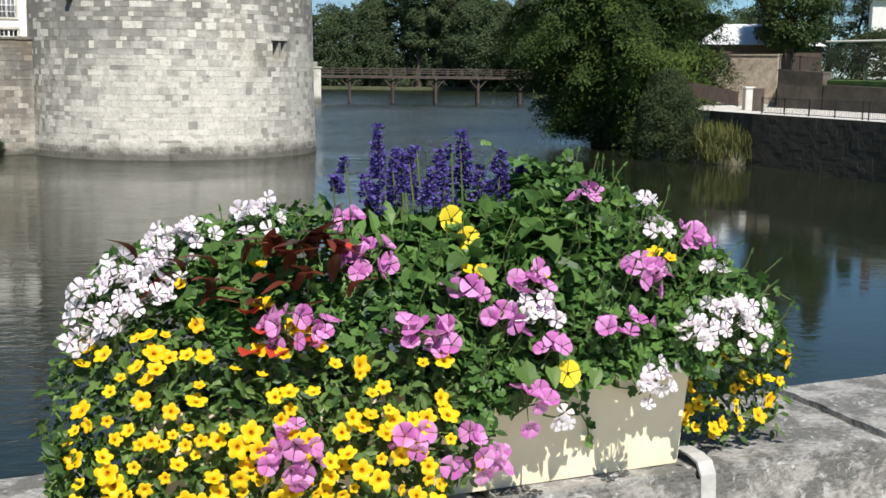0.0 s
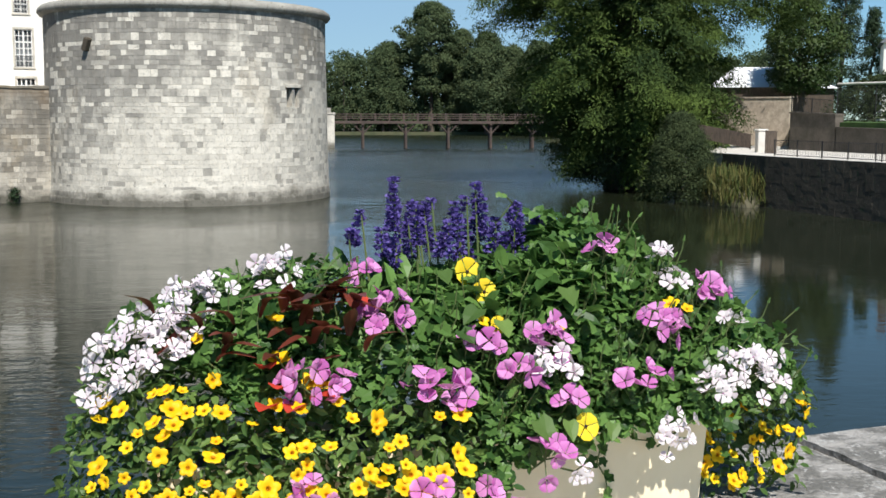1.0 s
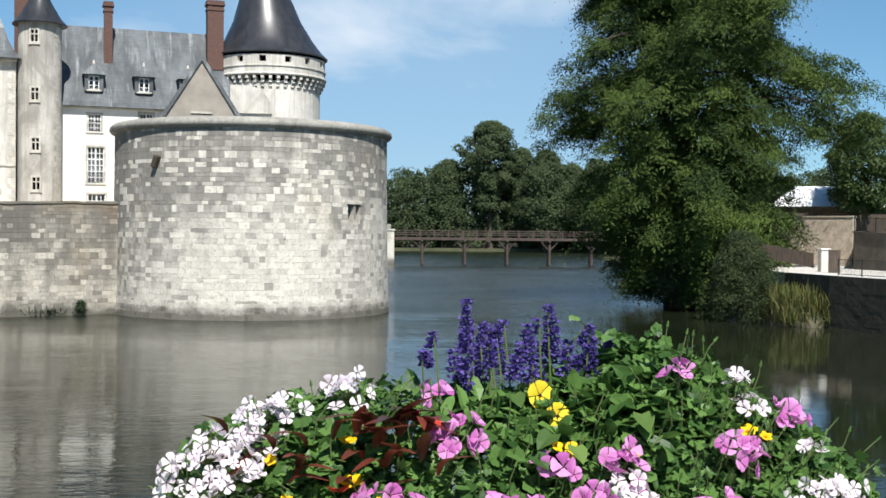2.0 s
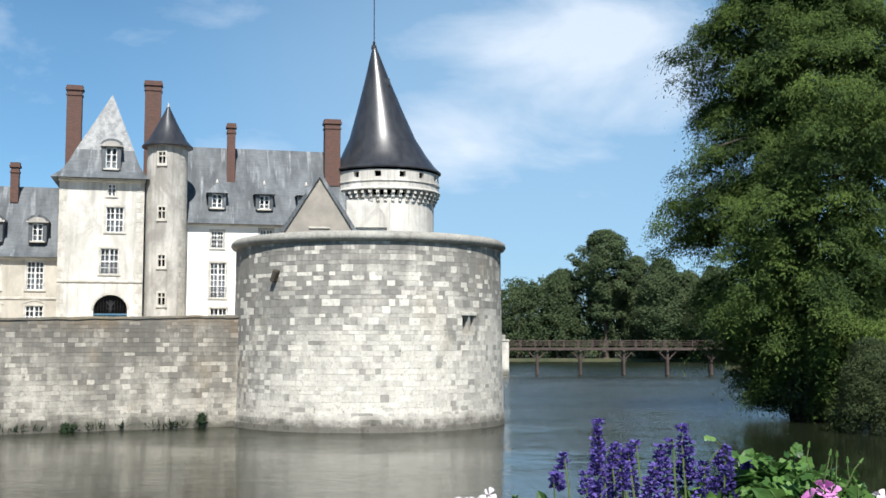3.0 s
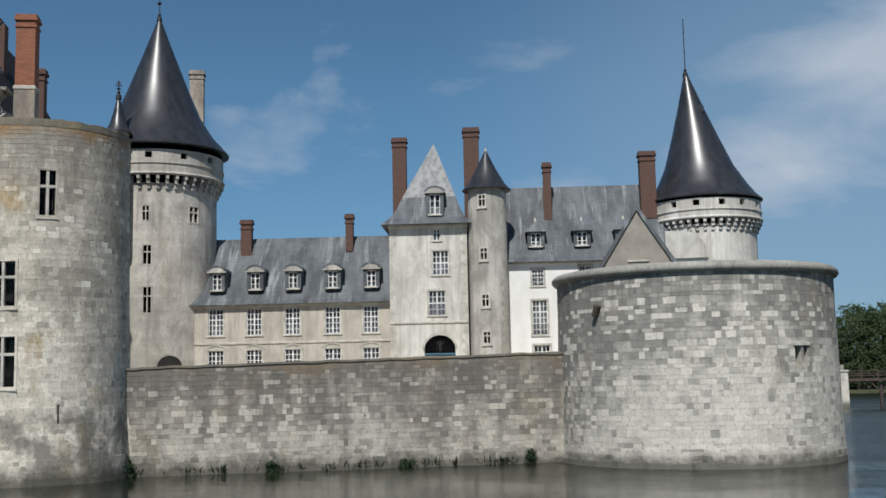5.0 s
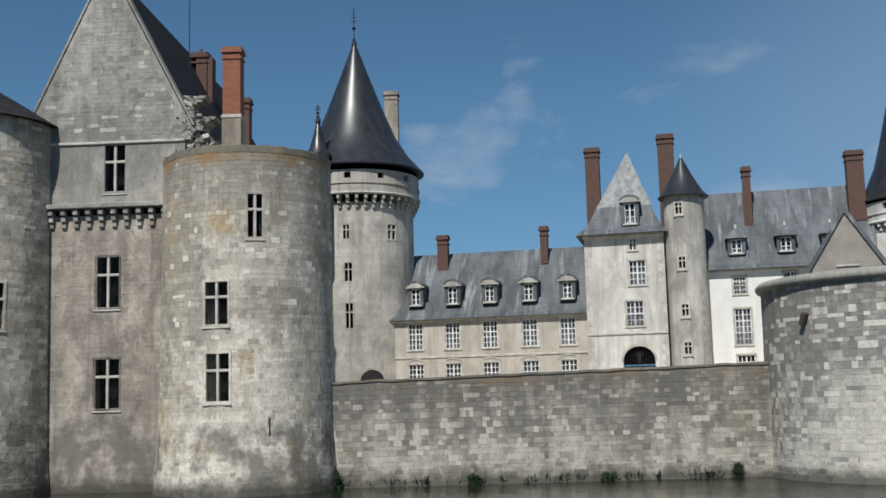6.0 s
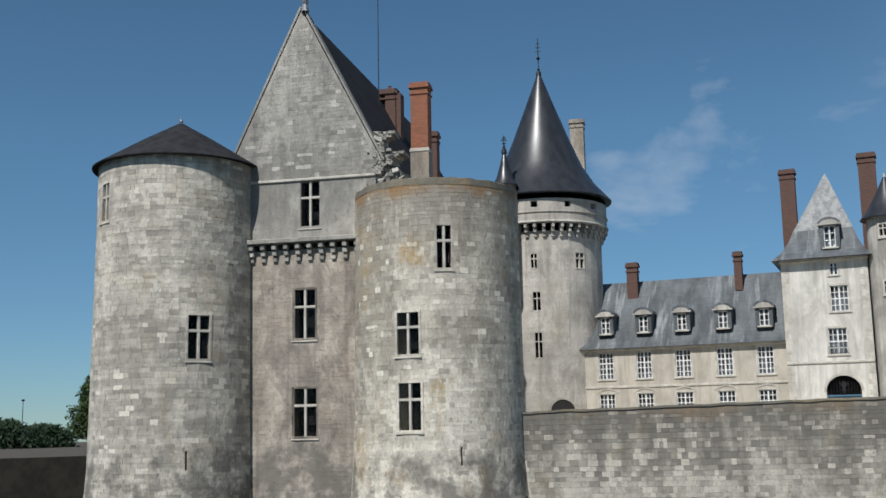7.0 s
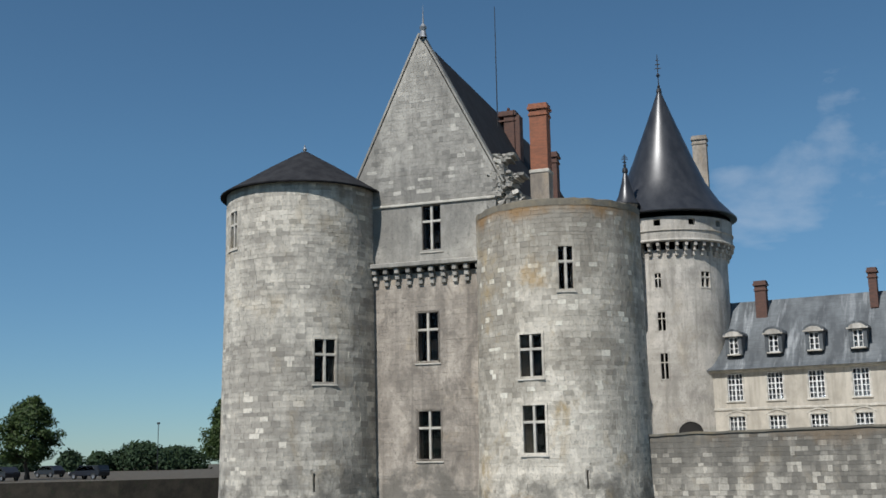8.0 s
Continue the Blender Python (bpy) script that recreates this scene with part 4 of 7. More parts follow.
# ---- courtyard towers with corbelled galleries ----
def gallery_tower(az, dist, r, z_corb, z_gal, z_drum, r_eave, z_eave, z_tip, wall_mat, windows, label, gal_win, lean=0.0, foot=0.0, over=0.62):
    tw = base("spire_tower", pose(*polar(az, dist), 0, 0, -az), label, "tower", "spired towers")
    rad = lambda z: r + 0.006 * max(0.0, 18 - z)
    holes = window_holes(rad, windows)
    part("wall", round_wall(bmesh.new(), rad, foot, z_corb + 0.6, holes, 0.9, 60, dz=2.5), wall_mat, tw)
    for phi, zt, zb, w in windows:
        cross_window(tw, on_round(rad, radians(phi), (zt + zb) / 2, 0.0), w, zt - zb, sill=False, rim=wall_mat)
    r2 = r + over
    g_holes = window_holes(lambda z: r2, gal_win)
    part("gallery", round_wall(bmesh.new(), lambda z: r2, z_gal, z_drum, g_holes, 0.45, 60), wall_mat, tw, "overhanging gallery with small square openings")
    # lining coloured near-black for the shade inside the gallery
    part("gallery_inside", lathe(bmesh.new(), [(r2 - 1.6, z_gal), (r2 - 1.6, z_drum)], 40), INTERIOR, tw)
    part("moulding", lathe(bmesh.new(), [(r2 - 0.1, z_gal - 0.02), (r2 + 0.14, z_gal + 0.02), (r2 + 0.16, z_gal + 0.16), (r2 - 0.05, z_gal + 0.3)], 72), wall_mat, tw, smooth=True)
    zm = (z_gal + z_drum) / 2 - 0.1
    part("string_course", lathe(bmesh.new(), [(r2 - 0.05, zm - 0.1), (r2 + 0.1, zm - 0.05), (r2 + 0.1, zm + 0.05), (r2 - 0.05, zm + 0.1)], 72), wall_mat, tw)
    bm = bmesh.new()
    h = (z_gal - z_corb) / 3
    for k in range(3):
        box(bm, -0.15, 0.15, -0.355 * over * (k + 1), 0.3, z_corb + h * k, z_corb + h * (k + 1) - 0.02, 0.03)
    first = part("corbel", bm, wall_mat, tw)
    n = 44
    for i in range(n):
        a = 2 * math.pi * i / n
        o = first if i == 0 else first.copy()
        if i:
            scene.collection.objects.link(o)
        o.matrix_local = Matrix.Translation((r * math.sin(a), -r * math.cos(a), 0)) @ Matrix.Rotation(a, 4, "Z")
    hh = z_tip - z_eave
    prof = [(r2 - 0.1, z_eave - 0.12), (r_eave, z_eave - 0.1), (r_eave + 0.02, z_eave), (r_eave - 0.5, z_eave + 0.04 * hh), (r_eave * 0.78, z_eave + 0.12 * hh), (r_eave * 0.60, z_eave + 0.26 * hh), (r_eave * 0.42, z_eave + 0.47 * hh), (r_eave * 0.22, z_eave + 0.72 * hh), (0.22, z_eave + 0.965 * hh), (0, z_tip)]
    roof = cone_roof(tw, prof, SLATE_DARK, 72, "tall flared spire of glossy dark slate")
    for v in roof.data.vertices:
        v.co.x -= lean * max(0.0, v.co.z - z_eave) / hh
    return tw


T3 = (-34.13, 111.0)
gal3 = [(a, 27.35, 26.75, 0.65) for a in (-62, -38, -8, 22, 50)]
tower3 = gallery_tower(*T3, 5.72, 23.9, 25.2, 27.6, 6.9, 28.2, 42.4, FAR_STONE, [(-10.7, 22.3, 20.9, 0.62), (36, 22.4, 20.9, 1.0), (-9, 18.6, 16.8, 0.75), (-8.5, 14.7, 12.3, 0.72)], "round courtyard tower with corbelled gallery and tall slate spire", gal3)
finial(tower3, 42.4, 3.6, IRON, True)
door = new("doorway")
door.parent = tower3
door.matrix_local = on_round(lambda z: 5.79, radians(12), 0.0)
n = 12
arch = [(1.15 * math.cos(math.pi * i / n), 7.3 + 1.05 * math.sin(math.pi * i / n)) for i in range(n + 1)]
# wall is not pierced here: a near-black block paints the doorway's shade
part("opening", prism(bmesh.new(), arch + [(-1.15, 6.1), (1.15, 6.1)], -0.06, 0.3), INTERIOR, door, "arched doorway, its inner shade drawn as a near-black panel")
bm = bmesh.new()
for (x0, z0), (x1, z1) in zip(arch, arch[1:]):
    prism(bm, [(x0, z0), (x1, z1), (x1 * 1.2, 7.3 + (z1 - 7.3) * 1.2), (x0 * 1.2, 7.3 + (z0 - 7.3) * 1.2)], -0.12, 0.2)
part("arch_stones", bm, FAR_STONE, door)
T4 = (-6.05, 109.0)
gal4 = [(a, 21.75, 21.2, 0.62) for a in (-60, -32, -8, 18, 41, 66)]
tower4 = gallery_tower(*T4, 4.78, 18.9, 20.0, 21.9, 5.5, 22.2, 35.4, RENDER_CREAM, [], "round white-rendered tower with corbelled gallery and leaning slate spire", gal4, 1.2, over=0.5)
finial(tower4, 35.3, 5.4, IRON).location = (-1.2, 0, 0)
part("hatch", a_box(-0.1, 0.4, -1.1, -0.5, 30.9, 31.6), SLATE_DARK, tower4)
turret = base("stair_turret", pose(*polar(-36.1, 105.0), 0, 0, 36.1), "slender stair turret with a small slate spire", "turret")
part("wall", lathe(bmesh.new(), [(0.98, 19.0), (0.98, 28.7), (1.1, 28.8), (1.1, 29.0)], 28), PLAIN_STONE, turret, smooth=False)
cone_roof(turret, [(1.0, 28.95), (1.25, 28.9), (1.26, 28.98), (0.85, 29.6), (0.45, 31.0), (0.08, 32.6), (0, 32.7)], SLATE_DARK, 28)
finial(turret, 32.7, 1.3, IRON, True)
mast = base("mast", at_az(-42.75, 90.0) + (34.0,), "thin lightning mast above the keep roof", "mast")
part("rod", tube(bmesh.new(), (0, 0, -3), (0, 0, 9.6), 0.05, 0.03, 6), IRON, mast)

# ---- the courtyard range: one frontage line, x along it, -y towards the moat ----
FR = Matrix(((0.9585, -0.285, 0, -39.1), (0.285, 0.9585, 0, 95.3), (0, 0, 1, 0), (0, 0, 0, 1)))


def fr(x, y=0.0, z=0.0):
    return FR @ Matrix.Translation((x, y, z))


def bell_roof(bm, x0, x1, y_e, z_e, y_r, z_r, hip0=0.0, hip1=0.0, prof=((0.0, 0.0), (0.1, 0.06), (0.24, 0.2), (1.0, 1.0)), closed=True):
    """A steep roof with flared eaves from y_e to its twin behind the ridge at y_r; hips shorten the ridge."""
    yb = 2 * y_r - y_e
    left, right = [], []
    for f, g in prof:
        y, z = y_e + (y_r - y_e) * f, z_e + (z_r - z_e) * g
        left.append(((x0 + hip0 * f, y, z), (x0 + hip0 * f, 2 * y_r - y, z)))
        right.append(((x1 - hip1 * f, y, z), (x1 - hip1 * f, 2 * y_r - y, z)))
    for i in range(len(prof) - 1):
        quads = [(left[i][0], right[i][0], right[i + 1][0], left[i + 1][0]), (right[i][1], left[i][1], left[i + 1][1], right[i + 1][1]),
                 (left[i][1], left[i][0], left[i + 1][0], left[i + 1][1]), (right[i][0], right[i][1], right[i + 1][1], right[i + 1][0])]
        for q in quads:
            bm.faces.new([bm.verts.new(p) for p in q])
    if closed:
        bm.faces.new([bm.verts.new(p) for p in (left[0][0], left[0][1], right[0][1], right[0][0])])
    bmesh.ops.remove_doubles(bm, verts=bm.verts, dist=1e-4)
    bmesh.ops.dissolve_degenerate(bm, edges=bm.edges, dist=1e-4)
    bmesh.ops.recalc_face_normals(bm, faces=bm.faces)
    return bm


def dormer(m, w, h, label, arched=True, white=True):
    """A stone dormer with a small roof; its window face at y = 0."""
    d = base("dormer", m, label, "dormer", "roof dormers")
    hw = w / 2
    part("dormer_wall", holed(bmesh.new(), -hw - 0.34, hw + 0.34, 0, h + 0.15, 0, 2.0, [(-hw, hw, 0.1, h)]), SLATE, d)
    sash_window(d, Matrix.Translation((0, 0.02, h / 2 + 0.05)), w, h - 0.1, 2, 3, stone=False)
    if arched:
        n = 12
        top = [((hw + 0.5) * math.cos(math.pi * i / n), h + 0.15 + 0.62 * math.sin(math.pi * i / n)) for i in range(n + 1)]
        part("pediment", prism(bmesh.new(), top, -0.16, 2.4), SLATE, d, "curved slate dormer head")
        top = [((hw + 0.3) * math.cos(math.pi * i / n), h + 0.15 + 0.40 * math.sin(math.pi * i / n)) for i in range(n + 1)]
        part("tympanum", prism(bmesh.new(), top, -0.19, -0.1), RENDER_GREY, d)
        part("cornice", a_box(-hw - 0.5, hw + 0.5, -0.2, 0.1, h + 0.06, h + 0.2, bev=0.02), RENDER_GREY, d)
    else:
        bm = bmesh.new()
        a = [bm.verts.new(p) for p in ((-hw - 0.55, -0.3, h + 0.1), (hw + 0.55, -0.3, h + 0.1), (hw + 0.55, 2.2, h + 0.1), (-hw - 0.55, 2.2, h + 0.1))]
        p, q = bm.verts.new((0, 0.5, h + 1.15)), bm.verts.new((0, 2.4, h + 1.15))
        for f in ((a[0], a[1], p), (a[1], a[2], q, p), (a[3], a[0], p, q), (a[2], a[3], q), (a[3], a[2], a[1], a[0])):
            bm.faces.new(f)
        part("roof", bm, SLATE, d)
        part("finial", lathe(bmesh.new(), [(0.12, h + 1.1), (0.1, h + 1.3), (0.0, h + 1.5)], 8), DRESSED, d).location = (0, 0.5, 0)
    return d


# long low wing
wing = base("castle_wing", fr(0), "long two-storey castle wing of pale stone with slate roof", "building")
bays = [-16.46, -12.83, -9.2, -5.43, -1.85]
up = [(x - 0.7, x + 0.7, 10.12, 12.62) for x in bays]
low = [(x - 0.78, x + 0.78, 7.3, 8.75) for x in bays]
part("front_wall", holed(bmesh.new(), -20.1, 0.3, COURT_Z, 13.0, 0, 0.6, up + low), RENDER_TAN, wing, "tan rendered front with a string course")
part("left_wall", a_box(-20.1, -19.5, 0.6, 10, COURT_Z, 13.0), RENDER_TAN, wing)
part("back_wall", a_box(-20.1, 0.3, 10, 10.6, COURT_Z, 13.0), RENDER_TAN, wing)
part("string_course", a_box(-20.15, 0.3, -0.09, 0.05, 9.28, 9.5, bev=0.03), DRESSED, wing)
part("cornice", a_box(-20.2, 0.3, -0.22, 0.1, 12.78, 13.05, bev=0.05), DRESSED, wing)
for x in bays:
    sash_window(wing, Matrix.Translation((x, 0, 11.37)), 1.4, 2.5, 4, 5)
    sash_window(wing, Matrix.Translation((x, 0, 8.02)), 1.5, 1.45, 4, 3, arched=True)
part("roof", bell_roof(bmesh.new(), -20.9, 0.4, -0.55, 12.98, 5.0, 19.85, 2.4, 0.0), SLATE, wing, "steep weathered slate roof with pale streaks")
for x in (-16.44, -12.8, -9.2, -5.45, -1.8):
    dormer(fr(x, 0.25, 14.35), 0.85, 1.65, "small dormer with curved head in the slate roof")
chimney("chimney_stack", (fr(-14.45, 4.0).translation.x, fr(-14.45, 4.0).translation.y), 1.05, 0.8, 18.0, 21.6, BRICK, "red brick chimney on the wing roof", 0.289)
chimney("chimney_stack", (fr(-4.3, 4.0).translation.x, fr(-4.3, 4.0).translation.y), 0.72, 0.8, 18.2, 21.9, BRICK, "slim red brick chimney on the wing roof", 0.289)

# gate pavilion, a little proud of the wing
pav = base("gate_pavilion", fr(0, -1.5), "tall gate pavilion of pale render with pyramid roof", "building")
arch_w, arch_x = 1.42, 4.62
holes = [(3.67, 5.21, 11.5, 13.76), (4.08, 5.57, 15.2, 17.44), (4.19, 4.84, 18.4, 19.48), (arch_x - arch_w, arch_x + arch_w, COURT_Z, 8.4)]
part("front_wall", holed(bmesh.new(), 0.15, 7.3, COURT_Z, 19.9, 0, 0.6, holes + [(arch_x - arch_w, arch_x + arch_w, 8.39, 9.75)]), RENDER_CREAM, pav, "weather-streaked cream front")
# round head of the gateway
bm = bmesh.new()
n = 14
curve = [(arch_x + arch_w * math.cos(math.pi * i / n), 8.4 + 1.3 * math.sin(math.pi * i / n)) for i in range(n + 1)]
for (x0, z0), (x1, z1) in zip(curve, curve[1:]):
    prism(bm, [(x0, z0), (x1, z1), (x1, 9.75), (x0, 9.75)], 0.0, 0.6)
part("arch_head", bm, RENDER_CREAM, pav)
bm = bmesh.new()
for (x0, z0), (x1, z1) in zip(curve, curve[1:]):
    k = 1.14
    o = lambda x, z: (arch_x + (x - arch_x) * k, 8.4 + (z - 8.4) * k)
    prism(bm, [(x0, z0), (x1, z1), o(x1, z1), o(x0, z0)], -0.05, 0.05)
part("arch_moulding", bm, DRESSED, pav)
part("passage", room(arch_w + 0.3, 2.2, 0.62, 5.5), INTERIOR, pav).location = (arch_x, 0, 8.2)
gate = new("gate")
gate.parent = pav
gate.matrix_local = Matrix.Translation((arch_x, 0.3, 0))
first = part("gate_bar", a_box(-0.03, 0.03, -0.03, 0.03, COURT_Z, 8.0), BLUE_PAINT, gate, "blue-painted gate bar")
for i in range(15):
    o = first if i == 0 else first.copy()
    if i:
        scene.collection.objects.link(o)
    o.location = (-1.36 + 2.72 * i / 14, 0, 0)
for z in (6.6, 7.35, 7.95):
    part("gate_rail", a_box(-1.4, 1.4, -0.035, 0.035, z, z + 0.1), BLUE_PAINT, gate)
bm = bmesh.new()
for i in range(12):
    x = -1.3 + 2.6 * i / 11
    box(bm, x - 0.02, x + 0.02, -0.02, 0.02, 8.05, 8.4 + 1.25 * math.sqrt(max(0.0, 1 - (x / 1.42) ** 2)))
box(bm, -0.35, 0.35, -0.04, 0.0, 8.45, 8.5)
box(bm, -0.07, 0.07, -0.045, 0.0, 8.2, 9.2)
for s in (-1, 1):
    bmesh.ops.create_cube(bm, size=1, matrix=Matrix.Translation((s * 0.16, -0.03, 8.85)) @ Matrix.Rotation(s * 0.6, 4, "Y") @ Matrix.Diagonal((0.09, 0.04, 0.6, 1)))
part("fan_grille", bm, IRON, gate)
quoin_mesh = {}
z, k = COURT_Z, 0
while z < 19.5:
    for x, sgn in ((0.10, 1), (7.28, -1)):
        w = 0.34 if k % 2 else 0.62
        if (w, sgn) not in quoin_mesh:
            first = part("quoin", a_box(*sorted((0, sgn * w)), -0.02, 0.3, 0, 0.42, bev=0.01), DRESSED, pav)
            quoin_mesh[w, sgn] = first.data
            first.location = (x, 0, z)
        else:
            o = new("quoin", quoin_mesh[w, sgn])
            o.parent = pav
            o.location = (x, 0, z)
    z, k = z + 0.45, k + 1
part("string_course", a_box(0.1, 7.3, -0.1, 0.05, 10.75, 10.95, bev=0.03), DRESSED, pav)
part("left_wall", a_box(0.15, 0.75, 0.6, 8.6, COURT_Z, 19.9), RENDER_CREAM, pav)
part("right_wall", a_box(6.7, 7.3, 0.6, 8.6, COURT_Z, 19.9), RENDER_CREAM, pav)
part("back_wall", a_box(0.15, 7.3, 8.6, 9.2, COURT_Z, 19.9), RENDER_CREAM, pav)
part("cornice", a_box(0.0, 7.4, -0.25, 0.2, 19.62, 19.95, bev=0.06), DRESSED, pav)
sash_window(pav, Matrix.Translation((4.44, 0, 12.63)), 1.54, 2.26, 4, 4, balcony=True)
sash_window(pav, Matrix.Translation((4.82, 0, 16.32)), 1.49, 2.24, 4, 4)
sash_window(pav, Matrix.Translation((4.51, 0, 18.94)), 0.65, 1.08, 2, 3)
part("roof_skirt", bell_roof(bmesh.new(), -0.6, 7.75, -0.8, 19.9, 4.4, 28.4, 4.7, 3.6, ((0.0, 0.0), (0.16, 0.08), (0.30, 0.20), (0.40, 0.33))), SLATE, pav, "dark flared slate skirt of the roof")
part("roof", bell_roof(bmesh.new(), -0.6, 7.75, -0.8, 19.9, 4.4, 28.4, 4.7, 3.6, ((0.40, 0.33), (0.7, 0.66), (1.0, 1.0)), False), SLATE_LIGHT, pav, "steep pyramid roof of pale lichened slate")
dormer(fr(4.4, -1.5, 20.75), 0.95, 2.0, "stone dormer with curved head on the pavilion roof")
p = fr(0.7, 4.0).translation
chimney("chimney_stack", (p.x, p.y), 1.35, 1.0, 21.0, 29.3, BRICK, "very tall dark red brick chimney beside the pavilion roof", 0.289)
p = fr(7.75, 4.0).translation
chimney("chimney_stack", (p.x, p.y), 1.5, 1.1, 20.0, 30.1, BRICK, "very tall red brick chimney behind the stair turret", 0.289)

# stair turret at the pavilion's corner
st = base("stair_turret", fr(9.2, -0.9), "round rendered stair turret with slate cone and quoins", "turret")
st_r = lambda z: 1.78
st_win = [(-14, 22.35, 21.3, 0.62), (-12, 17.45, 16.4, 0.62), (-10, 13.2, 12.15, 0.62), (-8, 9.85, 8.8, 0.62)]
part("wall", round_wall(bmesh.new(), st_r, COURT_Z, 23.2, window_holes(st_r, st_win), 0.4, 32, dz=6), RENDER_GREY, st, angle=40)
for phi, zt, zb, w in st_win:
    cross_window(st, on_round(st_r, radians(phi), (zt + zb) / 2, 0.0), w, zt - zb)
cone_roof(st, [(1.6, 23.05), (2.25, 22.95), (2.27, 23.05), (1.75, 23.6), (0.95, 25.0), (0.1, 26.75), (0, 26.8)], SLATE_DARK, 24)
part("finial", lathe(bmesh.new(), [(0.14, 26.5), (0.1, 26.9), (0, 27.1)], 8), DRESSED, st)
for a0 in (40, 48):
    bm = lathe(bmesh.new(), [(1.805, 0), (1.805, 0.42), (1.7, 0.42), (1.7, 0), (1.805, 0)], 3, radians(a0), radians(88))
    first = part("quoin", bm, DRESSED, st)
    for k in range(18):
        o = first if k == 0 else new("quoin", first.data)
        o.parent = st
        o.location = (0, 0, COURT_Z + 0.46 * (2 * k + (a0 == 48)))

# white house
wh = base("white_house", fr(0), "white-rendered castle house with steep streaked slate roof", "building")
w_open = [(13.2, 14.3, 14.1, 15.65), (13.16, 14.56, 9.55, 12.76), (13.2, 14.7, 7.4, 8.62), (17.6, 18.75, 14.1, 15.9)]
part("front_wall", holed(bmesh.new(), 9.6, 28.0, COURT_Z, 16.4, 0, 0.6, w_open), RENDER_WHITE, wh, "bright white rendered front")
part("left_wall", a_box(9.6, 10.2, 0.6, 10, COURT_Z, 16.4), RENDER_WHITE, wh)
part("back_wall", a_box(9.6, 28, 10, 10.6, COURT_Z, 16.4), RENDER_WHITE, wh)
part("right_wall", a_box(27.4, 28, 0.6, 10, COURT_Z, 16.4), RENDER_WHITE, wh)
part("cornice", a_box(9.6, 28, -0.2, 0.1, 16.15, 16.42, bev=0.05), DRESSED, wh)
for (a, b, c, d), cols, rows, bal in zip(w_open, (4, 4, 4, 4), (4, 6, 2, 4), (True, True, False, False)):
    sash_window(wh, Matrix.Translation(((a + b) / 2, 0, (c + d) / 2)), b - a, d - c, cols, rows, balcony=bal)
part("roof", bell_roof(bmesh.new(), 9.3, 28.2, -0.6, 16.3, 5.0, 24.2, 0.6, 3.0), SLATE, wh, "steep slate roof with pale lead streaks")
for x in (13.7, 18.0, 21.9):
    dormer(fr(x, 0.35, 17.75), 0.9, 1.35, "small slate-hung dormer with peaked roof", arched=False)
p = fr(15.0, 3.0).translation
chimney("chimney_stack", (p.x, p.y), 0.75, 0.9, 20.3, 26.2, BRICK, "slim orange-red brick chimney rising from the slate", 0.289)
p = fr(24.6, 3.0).translation
chimney("chimney_stack", (p.x, p.y), 1.5, 1.2, 20.5, 27.0, BRICK, "broad red brick chimney beside the spire", 0.289)

# small gabled house over the bastion
GABLE_RENDER = mottled("grey_brown_gable_render", (0.34, 0.305, 0.255), (0.26, 0.235, 0.20), 0.7, 0.95, 0.2, 0.02)
gh = base("gabled_house", pose(-14.8, 88.7, 0, 0, 0, 9.4), "small rendered house with a stone gable behind the bastion", "building")
part("gable_wall", prism(bmesh.new(), [(-2.75, 6.0), (2.75, 6.0), (2.75, 14.9), (0.0, 19.2), (-2.75, 14.9)], 0.0, 0.6), GABLE_RENDER, gh)
bm = prism(bmesh.new(), [(0.0, 19.45), (3.1, 14.55), (2.85, 14.4), (0.0, 18.95)], -0.18, 9.0)
prism(bm, [(0.0, 19.45), (-3.1, 14.55), (-2.85, 14.4), (0.0, 18.95)], -0.18, 9.0)
part("roof", bm, SLATE, gh)
part("side_wall", a_box(2.15, 2.75, 0.6, 9.0, 6.0, 14.9), RENDER_TAN, gh)
part("side_wall", a_box(-2.75, -2.15, 0.6, 9.0, 6.0, 14.9), RENDER_TAN, gh)
part("beam", a_box(-0.85, 0.85, -0.1, 0.05, 14.75, 14.9), DRESSED, gh)
an = base("annexe", pose(-12.0, 96.0, 0, 0, 0, 8), "low rendered annexe with a pale curved roof below the spire", "building")
n = 10
part("roof", prism(bmesh.new(), [(-0.2 + 2.2 * math.sin(0.5 * math.pi * i / n) * 1.0, 15.6 + 2.4 * math.cos(0.5 * math.pi * i / n)) for i in range(n + 1)] + [(-1.6, 15.6), (-1.6, 18.0)], 0.0, 6.0), RENDER_CREAM, an)
part("wall", a_box(-1.6, 1.9, 0.3, 6.0, 6.0, 15.6), RENDER_WHITE, an)

# ---- curtain wall along the water ----
A, B = Vector((-43.4, 58.1, 0)), Vector((-16.9, 73.5, 0))
cu_x = (B - A).normalized()
cu_len = (B - A).length
CU = Matrix(((cu_x.x, -cu_x.y, 0, A.x), (cu_x.y, cu_x.x, 0, A.y), (0, 0, 1, 0), (0, 0, 0, 1)))
curtain = base("curtain_wall", CU, "low curtain wall of stained limestone blocks rising from the moat", "wall")
cu_top = lambda x: 6.72 + 0.63 * x / cu_len
bm = prism(bmesh.new(), [(0, -2), (cu_len, -2), (cu_len, cu_top(cu_len) - 0.1), (0, cu_top(0) - 0.1)], 0.014, 1.4)
part("wall_core", bm, CURTAIN_STONE, curtain)
bm = prism(bmesh.new(), [(0, cu_top(0) - 0.14), (cu_len, cu_top(cu_len) - 0.14), (cu_len, cu_top(cu_len)), (0, cu_top(0))], -0.06, 1.5)
bmesh.ops.subdivide_edges(bm, edges=[e for e in bm.edges if e.calc_length() > 5], cuts=60, use_grid_fill=True)
